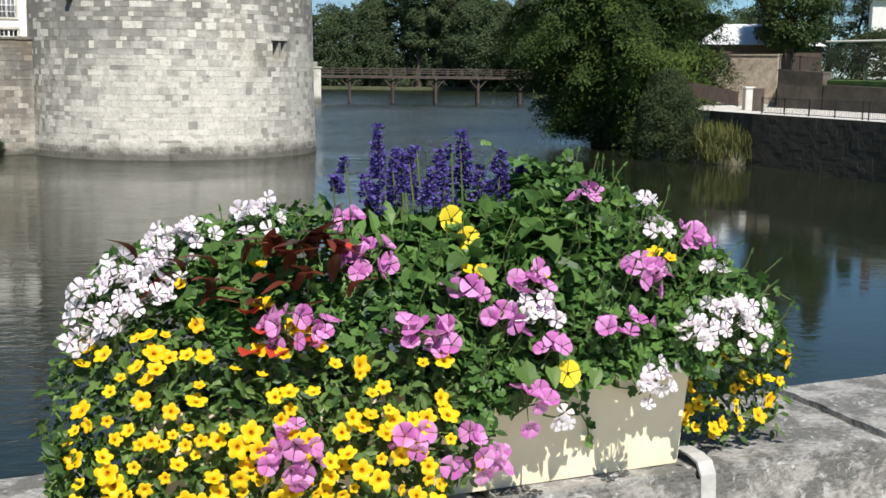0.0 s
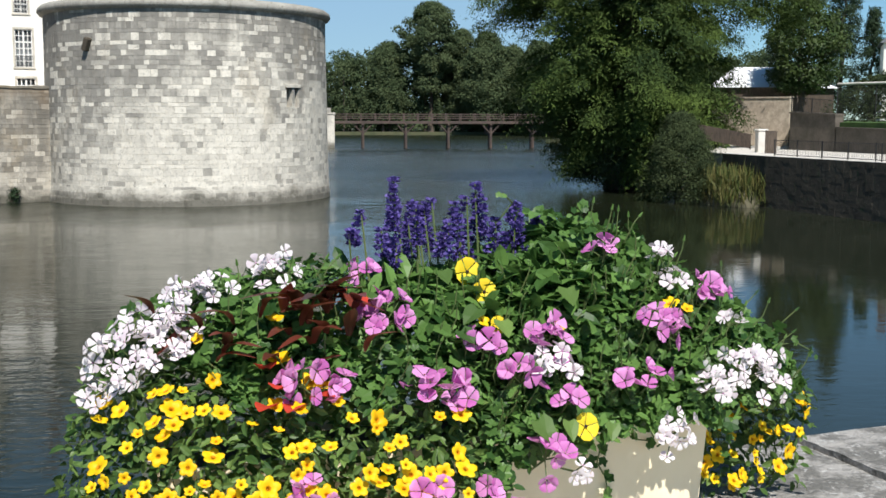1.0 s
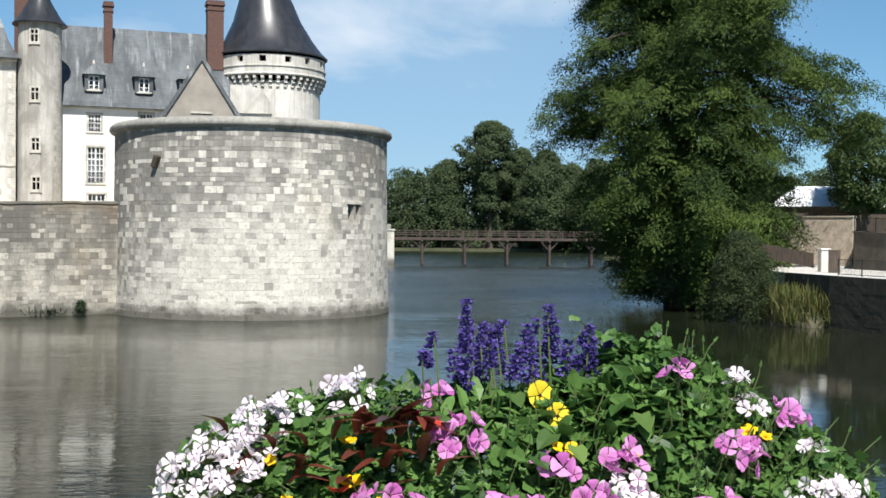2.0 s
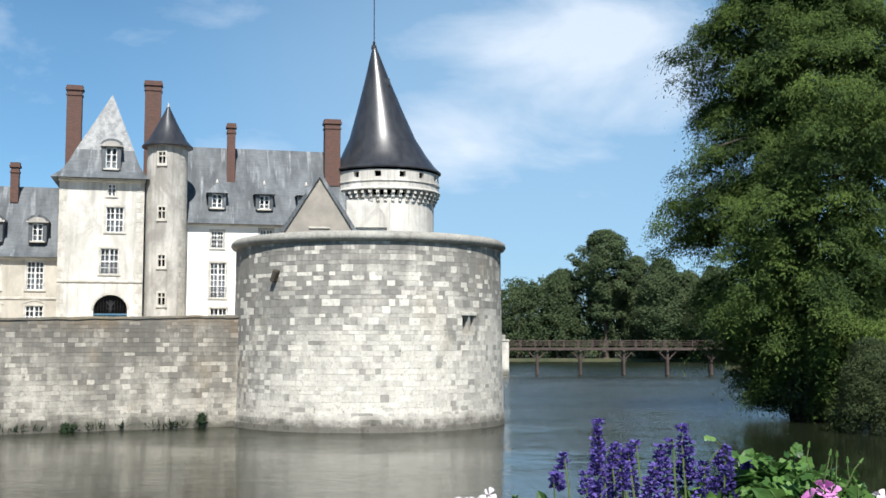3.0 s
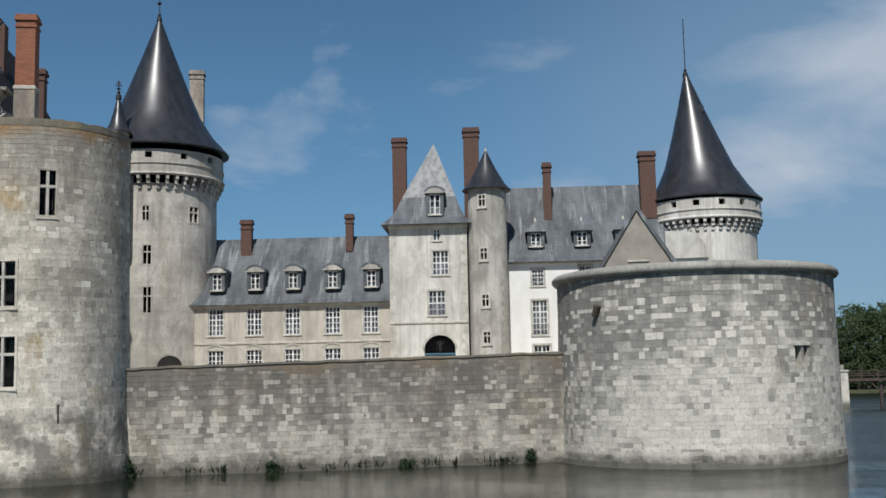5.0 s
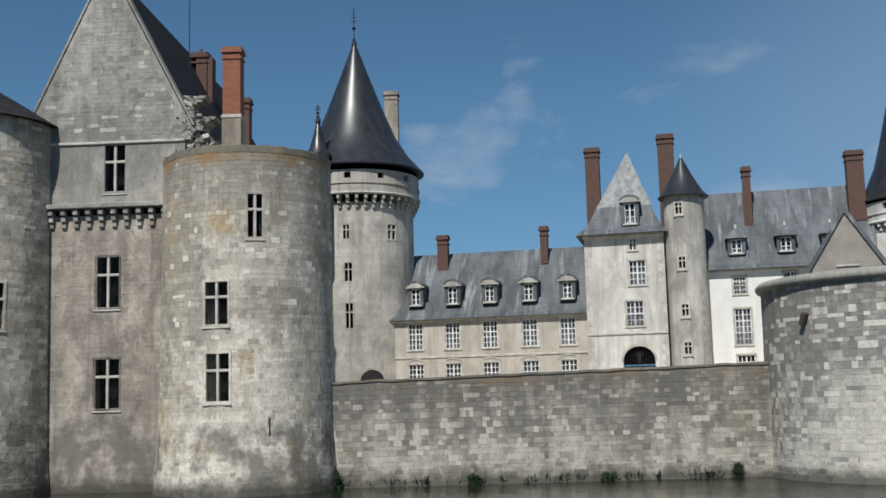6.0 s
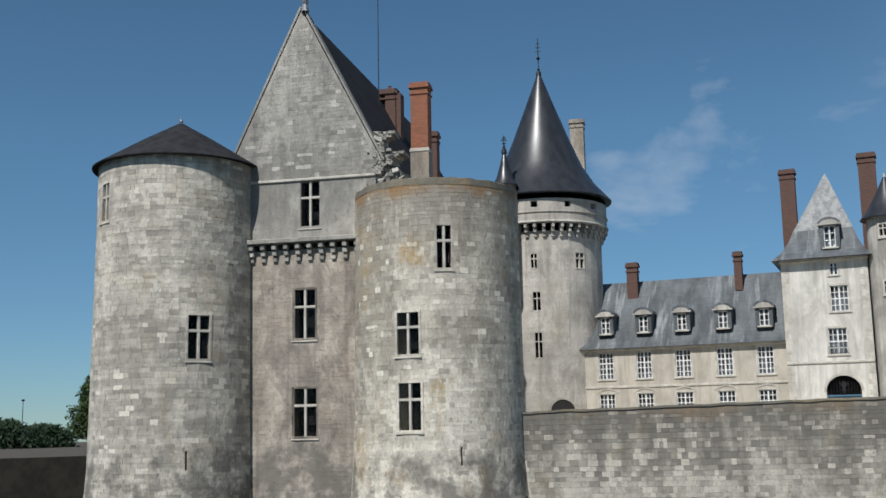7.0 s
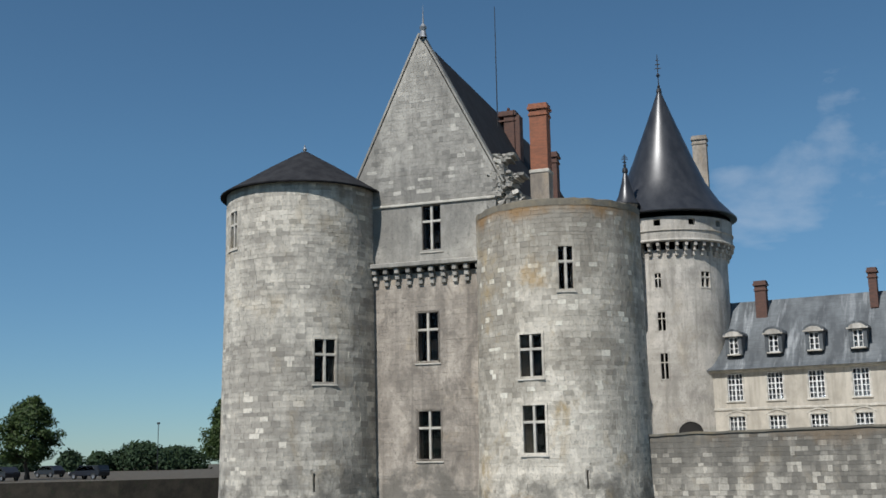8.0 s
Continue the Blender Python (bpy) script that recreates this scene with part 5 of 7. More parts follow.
for vv in bm.verts:
    vv.co.z += 0.09 * noise.noise(Vector((vv.co.x * 0.8, vv.co.y, 0)))
part("coping", bm, LICHEN_STONE, curtain, "worn, lichen-covered wall top")
STONE_JOBS.append(("flat", curtain, lambda z: (0.0 if z < 6.52 else cu_len * min(0.97, (z - 6.52) / 0.63), cu_len), 0.0, 7.05, [], CURTAIN_STONE, 0.31, 0.42, 4))

# ---- leaves and trees ----
LEAF_CYPRESS = leafy("cypress_needles", (0.014, 0.032, 0.009), (0.095, 0.142, 0.028), 0.85, 0.2, 0.28)
LEAF_FAR = leafy("woodland_leaves", (0.052, 0.080, 0.036), (0.10, 0.13, 0.058), 0.9, 0.35, 0.16)
LEAF_SHRUB = leafy("grey_green_shrub_leaves", (0.030, 0.046, 0.018), (0.062, 0.082, 0.032), 0.85, 0.25, 0.9)
LEAF_GLOSSY = leafy("glossy_broad_leaves", (0.022, 0.046, 0.012), (0.065, 0.095, 0.026), 0.5, 0.15, 0.8)
LEAF_CONIFER = leafy("dark_conifer_needles", (0.018, 0.035, 0.016), (0.035, 0.06, 0.025), 0.7, 0.1)
REED = leafy("reed_blades", (0.05, 0.085, 0.02), (0.17, 0.15, 0.05), 0.6, 0.3)


def leaf_sheet(name, centres, dirs, size, aspect, rnd, mat, parent, droop=0.0, face=0.0):
    """Many small folded leaves, one at each centre, as one joined crown; face: how far their flat sides turn outwards."""
    n = len(centres)
    c = np.asarray(centres, float)
    out = np.asarray(dirs, float)
    if face:
        k = out * face + rnd.normal(0, 0.45, (n, 3))
        k /= np.linalg.norm(k, axis=1)[:, None] + 1e-9
        d = rnd.normal(0, 1, (n, 3)) - np.array([0, 0, droop])
        d -= k * (d * k).sum(1)[:, None]
        d /= np.linalg.norm(d, axis=1)[:, None] + 1e-9
        s = np.cross(k, d)
    else:
        d = out + rnd.normal(0, 0.55, (n, 3))
        d[:, 2] -= droop
        d /= np.linalg.norm(d, axis=1)[:, None] + 1e-9
        s = np.cross(d, rnd.normal(0, 1, (n, 3)))
        s /= np.linalg.norm(s, axis=1)[:, None] + 1e-9
        k = np.cross(s, d)
    ln = (size * rnd.uniform(0.6, 1.35, n))[:, None]
    wd = ln * aspect
    v = np.stack([c, c + d * ln * 0.5 + s * wd * 0.5 + k * wd * 0.15, c + d * ln, c + d * ln * 0.5 - s * wd * 0.5 + k * wd * 0.15], 1).reshape(-1, 3)
    f = np.arange(4 * n).reshape(-1, 4)
    me = bpy.data.meshes.new(name)
    me.from_pydata(v.tolist(), [], f.tolist())
    me.materials.append(mat)
    ob = new(name, me)
    ob.parent = parent
    return ob


def tree(name, at, label, category, height, crown_r, z_low, n_clump, per_clump, clump_r, size, aspect, mat, seed, droop=0.2, trunk_r=0.4, lean=0.0, inner=0.35, group="", flat=0.7, face=0.9):
    """A tapered trunk, limbs to many clumps, and a crown of small leaves with gaps; crown_r gives the radius at a height."""
    rnd = np.random.default_rng(seed)
    t = base(name, at, label, category, group)
    bm = bmesh.new()
    top = height * 0.93
    steps = 10
    rings = []
    for i in range(steps + 1):
        f = i / steps
        c = Vector((lean * f * f + 0.22 * math.sin(i * 1.9 + seed) * min(1, i), 0.22 * math.cos(i * 1.3 + seed) * min(1, i), top * f - (0.4 if i == 0 else 0)))
        r = (trunk_r * (1 - f) ** 0.8 + 0.03) * (1.6 if i == 0 else 1.0)
        rings.append([bm.verts.new(c + Vector((r * math.cos(2 * math.pi * j / 9), r * math.sin(2 * math.pi * j / 9), 0))) for j in range(9)])
    for p, q in zip(rings, rings[1:]):
        for j in range(9):
            bm.faces.new((p[j], p[(j + 1) % 9], q[(j + 1) % 9], q[j]))
    part("trunk", bm, BARK, t, smooth=True)
    cs, ds = [], []
    for i in range(n_clump):
        z = z_low + (height - z_low) * rnd.uniform(0, 1) ** 0.9
        a = rnd.uniform(0, 2 * math.pi)
        rr = crown_r(z)
        wob = 0.85 + 0.5 * noise.noise(Vector((math.cos(a) * 1.4 + seed, math.sin(a) * 1.4, z * 0.22)))
        r = rr * wob * rnd.uniform(inner, 1.0) ** 0.6
        ax = Vector((lean * (z / height) ** 2, 0, 0))
        c = ax + Vector((r * math.cos(a), r * math.sin(a), z))
        if i % max(7, n_clump // 50) == 0 and r > 0.6:
            part("limb", tube(bmesh.new(), ax + Vector((0, 0, max(0.5, z - 0.35 * r))), c, 0.04 + 0.014 * r, 0.015, 6), BARK, t)
        m = per_clump
        p = rnd.normal(0, 1, (m, 3))
        p /= np.linalg.norm(p, axis=1)[:, None] + 1e-9
        out = np.array([math.cos(a), math.sin(a), 0.15 + 0.6 * max(0.0, z / height - 0.4)])
        ds.append(p * 0.9 + out * 0.35 + np.array([0, 0, 0.2]))
        cs.append(p * (1.55 * clump_r * rnd.uniform(0.5, 1.1, m))[:, None] * np.array([1, 1, flat]) + np.array(c))
    crown = leaf_sheet("crown", np.concatenate(cs), np.concatenate(ds), size, aspect, rnd, mat, t, droop, face)
    tagged(crown, kind="stuff")
    return t


def cypress(at, label, height, crown_r, seed, n_branch=440, sprays=11, leaves=150):
    """A bald cypress: tapered trunk, tiers of branches that arch out and droop, each hung with flat feathery sprays."""
    rnd = np.random.default_rng(seed)
    t = base("bald_cypress", at, label, "tree")
    part("trunk", lathe(bmesh.new(), [(2.2, -3.1), (1.35, 0.6), (1.0, 3.0), (0.8, 10.0), (0.5, 22.0), (0.2, 33.0), (0.02, height - 0.8)], 14), BARK, t, smooth=True)
    cs, ds = [], []
    for i in range(n_branch):
        z = 1.2 + (height - 1.8) * ((i + rnd.uniform(0, 1)) / n_branch) ** 0.95
        a = i * 2.39996 + rnd.normal(0, 0.35)
        reach = crown_r(z) * (0.88 + 0.55 * noise.noise(Vector((math.cos(a) * 1.3 + seed, math.sin(a) * 1.3, z * 0.16))) + rnd.uniform(-0.12, 0.14))
        reach = max(0.5, reach)
        out = np.array([math.cos(a), math.sin(a), 0.0])
        side = np.array([-math.sin(a), math.cos(a), 0.0])
        rise = rnd.uniform(0.05, 0.30) * reach
        sag = rnd.uniform(0.25, 0.55) * reach * (1.25 if z < 12 else 0.85)

        def along(f):
            return out * reach * f + np.array([0, 0, z + rise * f - sag * f ** 2.2])

        if i % 7 == 0:
            bm = bmesh.new()
            for f in (0.0, 0.3, 0.6):
                tube(bm, along(f), along(f + 0.3), 0.03 + 0.012 * reach * (1 - f), 0.02 + 0.012 * reach * (0.7 - f), 5)
            part("limb", bm, BARK, t)
        for k in range(sprays):
            f = 0.12 + 0.90 * math.sqrt((k + rnd.uniform(0, 1)) / sprays)
            wide = (0.35 + 0.20 * reach * f * (1.25 - f))
            c = along(f) + side * rnd.normal(0, 1) * wide + np.array([0, 0, rnd.normal(-0.1, 0.25)])
            size = rnd.uniform(0.65, 1.15)
            q = rnd.normal(0, 1, (leaves, 3))
            p = out * (q[:, :1] * 0.62) + side * (q[:, 1:2] * 0.5) + np.array([0, 0, 1]) * (q[:, 2:] * 0.24)
            r2 = (q[:, 0] ** 2 + q[:, 1] ** 2)
            p[:, 2] -= 0.16 * r2 + 0.10 * np.maximum(q[:, 0], 0)
            cs.append(c + p * size)
            tilt = np.array([0, 0, 0.75]) + out * 0.55
            ds.append(tilt + (out * q[:, :1] + side * q[:, 1:2]) * 0.35)
    crown = leaf_sheet("crown", np.concatenate(cs), np.concatenate(ds), 0.31, 0.26, rnd, LEAF_CYPRESS, t, 0.9, 1.1)
    tagged(crown, kind="stuff")
    return t


def spline(pairs):
    xs, ys = [p[0] for p in pairs], [p[1] for p in pairs]
    return lambda z: float(np.interp(z, xs, ys))


def grassy(name, pts, z_fun, mat, label, n=0):
    bm = bmesh.new()
    bm.faces.new([bm.verts.new((x, y, z_fun(x, y))) for x, y in pts])
    bmesh.ops.triangulate(bm, faces=bm.faces)
    return tagged(mesh_object(name, bm, mat), label, "ground", kind="structure")


# right-hand bank: quay wall, path, terrace
QUAY = [(50.0, 168), (32.0, 110), (25.4, 93), (24.2, 80), (25.6, 70), (26.5, 65), (28.8, 56), (31.5, 44), (36, 26), (44, 2), (50, -40)]
slab("bank", QUAY + [(260, -40), (260, 300), (115, 300), (80, 220)], -2.1, 3.15, PATH, "pale limestone riverside path and bank", "path")
bm = bmesh.new()
for (x0, y0), (x1, y1) in zip(QUAY[4:], QUAY[5:]):
    d = Vector((x1 - x0, y1 - y0, 0)).normalized()
    nrm = Vector((d.y, -d.x, 0)) * -1
    p, q = Vector((x0, y0, 0)), Vector((x1, y1, 0))
    n = max(2, int((q - p).length / 0.55))
    for i in range(n):
        for k in range(11):
            a, b = p.lerp(q, i / n), p.lerp(q, (i + 1) / n)
            j = random.Random(i * 31 + k).uniform(0.0, 0.018)
            o = -nrm * (0.02 + j)
            z = -0.3 + 0.312 * k
            vs = [bm.verts.new(v) for v in (a + o + Vector((0, 0, z)), b + o + Vector((0, 0, z)), b + o + Vector((0, 0, z + 0.312)), a + o + Vector((0, 0, z + 0.312)))]
            bk = [bm.verts.new(v.co - o * 3) for v in vs]
            bm.faces.new(vs)
            for e in range(4):
                bm.faces.new((vs[e], bk[e], bk[(e + 1) % 4], vs[(e + 1) % 4]))
bmesh.ops.recalc_face_normals(bm, faces=bm.faces)
tagged(mesh_object("quay_wall", bm, DARK_WALL), "dark mossy stone quay wall along the moat", "wall", kind="structure")


def railing(name, pts, h, mat, label, gap=0.16, post=2.2, slab_like=False):
    r = base(name, Vector(pts[0]), label, "railing")
    o = Vector(pts[0])
    bar = a_box(-0.06, 0.06, -0.02, 0.02, 0.0, h) if slab_like else a_box(-0.008, 0.008, -0.008, 0.008, 0.08, h)
    bar_mesh = bpy.data.meshes.new("bar")
    bar.to_mesh(bar_mesh)
    bar.free()
    bar_mesh.materials.append(mat)
    for p, q in zip(pts, pts[1:]):
        p, q = Vector(p) - o, Vector(q) - o
        ln = (q - p).length
        bm = bmesh.new()
        for z in (0.08, h):
            tube(bm, p + Vector((0, 0, z)), q + Vector((0, 0, z)), 0.022, 0.022, 6)
        part("rail", bm, mat, r)
        for i in range(int(ln / gap)):
            c = p.lerp(q, i * gap / ln)
            one = new("bar", bar_mesh)
            one.parent = r
            one.location = c
        for i in range(int(ln / post) + 1):
            c = p.lerp(q, min(1, i * post / ln))
            part("post", a_box(c.x - 0.03, c.x + 0.03, c.y - 0.03, c.y + 0.03, c.z - 0.05, c.z + h + 0.06), mat, r)
    return r


railing("quay_railing", [(27.1, 65.2, 3.15), (29.3, 56.2, 3.15), (32.0, 44.2, 3.15)], 0.95, IRON, "thin dark metal railing along the quay edge", 0.14)
p18, p21 = polar(18.9, 80), polar(21.5, 78)
railing("ramp_fence", [(p18.x, p18.y, 4.0), (p21.x, p21.y, 3.35)], 0.95, DARK_WOOD, "dark slatted timber fence along a ramp", 0.135, 2.0, True)
p = polar(21.9, 77)
gp = base("gate_post", (p.x, p.y, 3.1), "pale stone gate post beside the ramp", "post")
part("shaft", a_box(-0.3, 0.3, -0.3, 0.3, 0, 1.45, bev=0.04), PATH, gp)
part("cap", a_box(-0.36, 0.36, -0.36, 0.36, 1.45, 1.6, bev=0.04), PATH, gp)
p = polar(22.4, 75)
railing("footpath_gate", [(p.x - 0.35, p.y, 3.15), (p.x + 0.4, p.y - 0.1, 3.15)], 1.45, DARK_WOOD, "dark slatted footpath gate", 0.125, 1.2, True)


def az_wall(name, a0, a1, d0, d1, z0, z1, thick, mat, label, category="wall", z1b=None):
    p, q = polar(a0, d0), polar(a1, d1)
    d = (q - p).normalized()
    m = Matrix(((d.x, -d.y, 0, p.x), (d.y, d.x, 0, p.y), (0, 0, 1, z0), (0, 0, 0, 1)))
    ln = (q - p).length
    w = base(name, m, label, category)
    zb = z1b if z1b else z1
    bm = prism(bmesh.new(), [(0, 0), (ln, 0), (ln, zb - z0), (0, z1 - z0)], 0, thick)
    part("wall", bm, mat, w)
    part("coping", prism(bmesh.new(), [(-0.05, z1 - z0), (ln + 0.05, zb - z0), (ln + 0.05, zb - z0 + 0.12), (-0.05, z1 - z0 + 0.12)], -0.08, thick + 0.08), mat, w)
    return w


az_wall("retaining_wall", 23.25, 25.35, 84, 80.5, 3.1, 5.75, 0.7, BROWN_WALL, "dark brown retaining wall beside the path", z1b=5.6)
az_wall("retaining_wall", 25.4, 33.0, 80.4, 68, 3.1, 4.72, 0.7, BROWN_WALL, "lower dark brown retaining wall under the lawn", z1b=4.5)
slab("terrace", [tuple(polar(a, d).xy) for a, d in ((23.4, 85), (33, 69.5), (45, 90), (30, 150), (23.4, 150))], 3.0, 5.15, GRASS, "green lawn terrace above the path", "lawn")
a, b = polar(23.3, 84.3), polar(25.2, 81.0)
railing("terrace_railing", [(a.x, a.y, 5.85), (b.x, b.y, 5.6)], 1.05, IRON, "dark metal railing on the retaining wall", 0.14)
a, b = polar(25.4, 90), polar(31.0, 84)
fence = railing("garden_fence", [(a.x, a.y, 5.15), (b.x, b.y, 5.15)], 2.7, IRON, "tall garden fence with a pale top rail", 0.16, 3.4)
part("top_rail", tube(bmesh.new(), (0, 0, 2.85), (b.x - a.x, b.y - a.y, 2.85), 0.09, 0.09, 8), PATH, fence, "pale top rail")
az_wall("garden_wall", 18.3, 23.2, 97, 93, 2.9, 7.0, 0.6, WALL_TAN, "sunlit tan rubble garden wall")


def small_house(name, az, dist, yaw, w, d, z0, z_e, z_r, wall_mat, roof_mat, label, gable_front=True, chim=False, glazed=True):
    p = polar(az, dist)
    h = base(name, pose(p.x, p.y, z0, 0, 0, yaw), label, "house")
    opens = [] if not glazed else [(-w * 0.3, -w * 0.3 + 1.0, (z_e - z0) * 0.45, (z_e - z0) * 0.45 + 1.5), (w * 0.18, w * 0.18 + 1.0, (z_e - z0) * 0.45, (z_e - z0) * 0.45 + 1.5)]
    part("front_wall", holed(bmesh.new(), -w / 2, w / 2, 0, z_e - z0, -d / 2, 0.4, opens), wall_mat, h)
    for o in opens:
        sash_window(h, Matrix.Translation(((o[0] + o[1]) / 2, -d / 2, (o[2] + o[3]) / 2)), o[1] - o[0], o[3] - o[2], 2, 3)
    part("side_wall", a_box(-w / 2, -w / 2 + 0.4, -d / 2 + 0.4, d / 2, 0, z_e - z0), wall_mat, h)
    part("side_wall", a_box(w / 2 - 0.4, w / 2, -d / 2 + 0.4, d / 2, 0, z_e - z0), wall_mat, h)
    part("back_wall", a_box(-w / 2 + 0.4, w / 2 - 0.4, d / 2 - 0.4, d / 2, 0, z_e - z0), wall_mat, h)
    bm = bmesh.new()
    e, r = z_e - z0, z_r - z0
    if gable_front:
        prism(bm, [(-w / 2 - 0.5, e - 0.1), (w / 2 + 0.5, e - 0.1), (0, r)], -d / 2 - 0.4, d / 2 + 0.4)
    else:
        vs = [bm.verts.new(q) for q in ((-w / 2 - 0.4, -d / 2 - 0.4, e), (w / 2 + 0.4, -d / 2 - 0.4, e), (w / 2 + 0.4, d / 2 + 0.4, e), (-w / 2 - 0.4, d / 2 + 0.4, e), (-w / 4, 0, r), (w / 4, 0, r))]
        for f in ((0, 1, 5, 4), (1, 2, 5), (2, 3, 4, 5), (3, 0, 4), (3, 2, 1, 0)):
            bm.faces.new([vs[i] for i in f])
    part("roof", bm, roof_mat, h)
    if chim:
        part("chimney", a_box(-w * 0.42, -w * 0.42 + 0.9, -0.4, 0.4, e, r + 1.2), BRICK, h)
    return h


WHITE_ROOF = mottled("sunlit_white_sheet_roof", (0.84, 0.85, 0.86), (0.80, 0.81, 0.82), 0.5, 0.5, 0.02)
# dark timber on both sheds stands for walls in shadow under the roofs
small_house("garden_shed", 21.5, 106, -21, 7.2, 6, 5.0, 8.1, 10.0, DARK_WOOD, WHITE_ROOF, "low shed with shade-dark walls and a pale roof behind the wall", False, False, False)
small_house("garden_shed", 23.6, 110, -22, 6.0, 5, 5.0, 8.1, 9.0, DARK_WOOD, WHITE_ROOF, "second low shed with shade-dark walls and a pale roof", False, False, False)
small_house("town_house", 29.6, 125, -25, 10, 8, 5.0, 12.9, 15.6, RENDER_WHITE, SLATE, "white rendered town house with slate roof and chimney", False, True)

cypress((*polar(15.3, 86).xy, 1.0), "huge feathery bald cypress overhanging the moat", 38,
        spline([(0, 3.6), (3, 5.4), (8, 8.4), (13, 10.3), (20, 10.5), (26, 9.0), (32, 6.2), (36, 3.4), (38, 0.8)]), 4)
tree("riverside_shrub", (*polar(18.0, 73.5).xy, 0.1), "dense grey-green shrub hanging over the water", "shrub", 5.4,
     spline([(0, 2.3), (1.5, 2.7), (3.5, 2.3), (5.4, 0.6)]), 0.1, 460, 110, 0.42, 0.13, 0.5, LEAF_SHRUB, 8, 0.2, 0.16)
tree("riverside_shrub", (*polar(15.2, 84).xy, 0.6), "dark shrub under the cypress at the water's edge", "shrub", 4.5,
     spline([(0, 3.2), (2, 3.4), (4.5, 0.8)]), 0.0, 240, 50, 0.55, 0.22, 0.5, LEAF_CONIFER, 18, 0.2, 0.16)
tree("magnolia_tree", (*polar(23.7, 101).xy, 5.1), "round-crowned glossy evergreen magnolia tree", "tree", 10.6,
     spline([(2, 1.5), (4, 3.6), (7, 4.2), (9.5, 2.6), (10.6, 0.5)]), 2.6, 330, 55, 0.5, 0.30, 0.5, LEAF_GLOSSY, 11, 0.1, 0.3)
tree("conifer", (*polar(25.5, 132).xy, 5.0), "tall dark conifer behind the gardens", "tree", 19, spline([(1, 2.6), (8, 2.4), (14, 1.6), (19, 0.2)]), 1.5, 300, 60, 0.45, 0.35, 0.3, LEAF_CONIFER, 13, 0.3, 0.3)
tree("conifer", (*polar(26.9, 130).xy, 5.0), "smaller dark conifer behind the gardens", "tree", 12, spline([(1, 2.0), (6, 1.6), (12, 0.2)]), 1.0, 160, 50, 0.4, 0.35, 0.3, LEAF_CONIFER, 14, 0.3, 0.25)
tree("garden_hedge", (*polar(28.5, 92).xy, 5.1), "loose garden hedge behind the fence", "hedge", 3.6, spline([(0, 6.5), (2.2, 6.0), (3.6, 3.0)]), 0.2, 260, 45, 0.45, 0.22, 0.5, LEAF_SHRUB, 15, 0.1, 0.12)

# reeds and rough grass at the foot of the quay
rr = np.random.default_rng(21)
n = 3000
pos = np.stack([rr.uniform(23.6, 27.0, n), rr.uniform(64.5, 71.5, n), rr.uniform(-0.1, 1.7, n)], 1)
pos[:, 1] += 0.2
reed_base = base("reed_bed", (25.3, 67.0, 0.0), "clump of yellowing reeds and grass on the bank", "reeds", kind="stuff")
reed_ob = leaf_sheet("blades", pos - np.array([25.3, 67.0, 0]), np.tile([0, 0, 2.2], (n, 1)), 0.95, 0.07, rr, REED, reed_base)
bm = bmesh.new()
bmesh.ops.create_icosphere(bm, subdivisions=3, radius=1, matrix=Matrix.Translation((25.6, 69, -0.2)) @ Matrix.Diagonal((2.2, 3.9, 2.1, 1)))
for vv in bm.verts:
    vv.co += Vector((1, 1, 0.5)) * 0.5 * noise.noise(vv.co * 0.6)
tagged(mesh_object("bank_mound", bm, EARTH), "rough earth bank under the reeds", "bank", kind="structure")

# ---- timber footbridge far down the moat ----
BR_Y = 191.0
bridge = base("footbridge", (0, BR_Y, 0), "long weathered timber footbridge on braced posts", "bridge")
part("deck", a_box(0.5, 62, -1.1, 1.1, 4.42, 4.62), BRIDGE_WOOD, bridge)
for y in (-1.1, 1.1):
    part("beam", a_box(0.5, 62, y - 0.12, y + 0.12, 4.16, 4.42), BRIDGE_WOOD, bridge)
    for z in (5.05, 5.4, 5.78):
        part("handrail", a_box(0.5, 62, y - 0.06, y + 0.06, z - 0.07, z + 0.07), BRIDGE_WOOD, bridge)
bays_x = [6.0 + 7.35 * i for i in range(8)]
for x in [0.8 + 2.45 * i for i in range(25)]:
    for y in (-1.1, 1.1):
        part("baluster_post", a_box(x - 0.08, x + 0.08, y - 0.08, y + 0.08, 4.3, 5.92), BRIDGE_WOOD, bridge)
for x in bays_x:
    for y in (-0.9, 0.9):
        part("trestle_post", tube(bmesh.new(), (x, y, -2.1), (x, y, 4.18), 0.26, 0.22, 8), BRIDGE_WOOD, bridge)
        for s in (-1, 1):
            part("brace", tube(bmesh.new(), (x, y, 2.4), (x + s * 1.7, y, 4.18), 0.11, 0.11, 6), BRIDGE_WOOD, bridge)
    part("crosshead", a_box(x - 0.18, x + 0.18, -1.4, 1.4, 3.9, 4.16), BRIDGE_WOOD, bridge)
ab = base("bridge_abutment", (-0.6, BR_Y, 0), "squat limestone abutment at the end of the footbridge", "abutment")
part("pier", a_box(-3.0, 1.8, -2.5, 2.5, -2, 5.6, bev=0.1), BASTION_STONE, ab)
part("cap", a_box(-3.1, 1.95, -2.6, 2.6, 5.6, 6.0, bev=0.1), BASTION_STONE, ab)
part("parapet", a_box(-3.0, 1.2, -2.5, -2.1, 6.0, 6.8, bev=0.05), BASTION_STONE, ab)

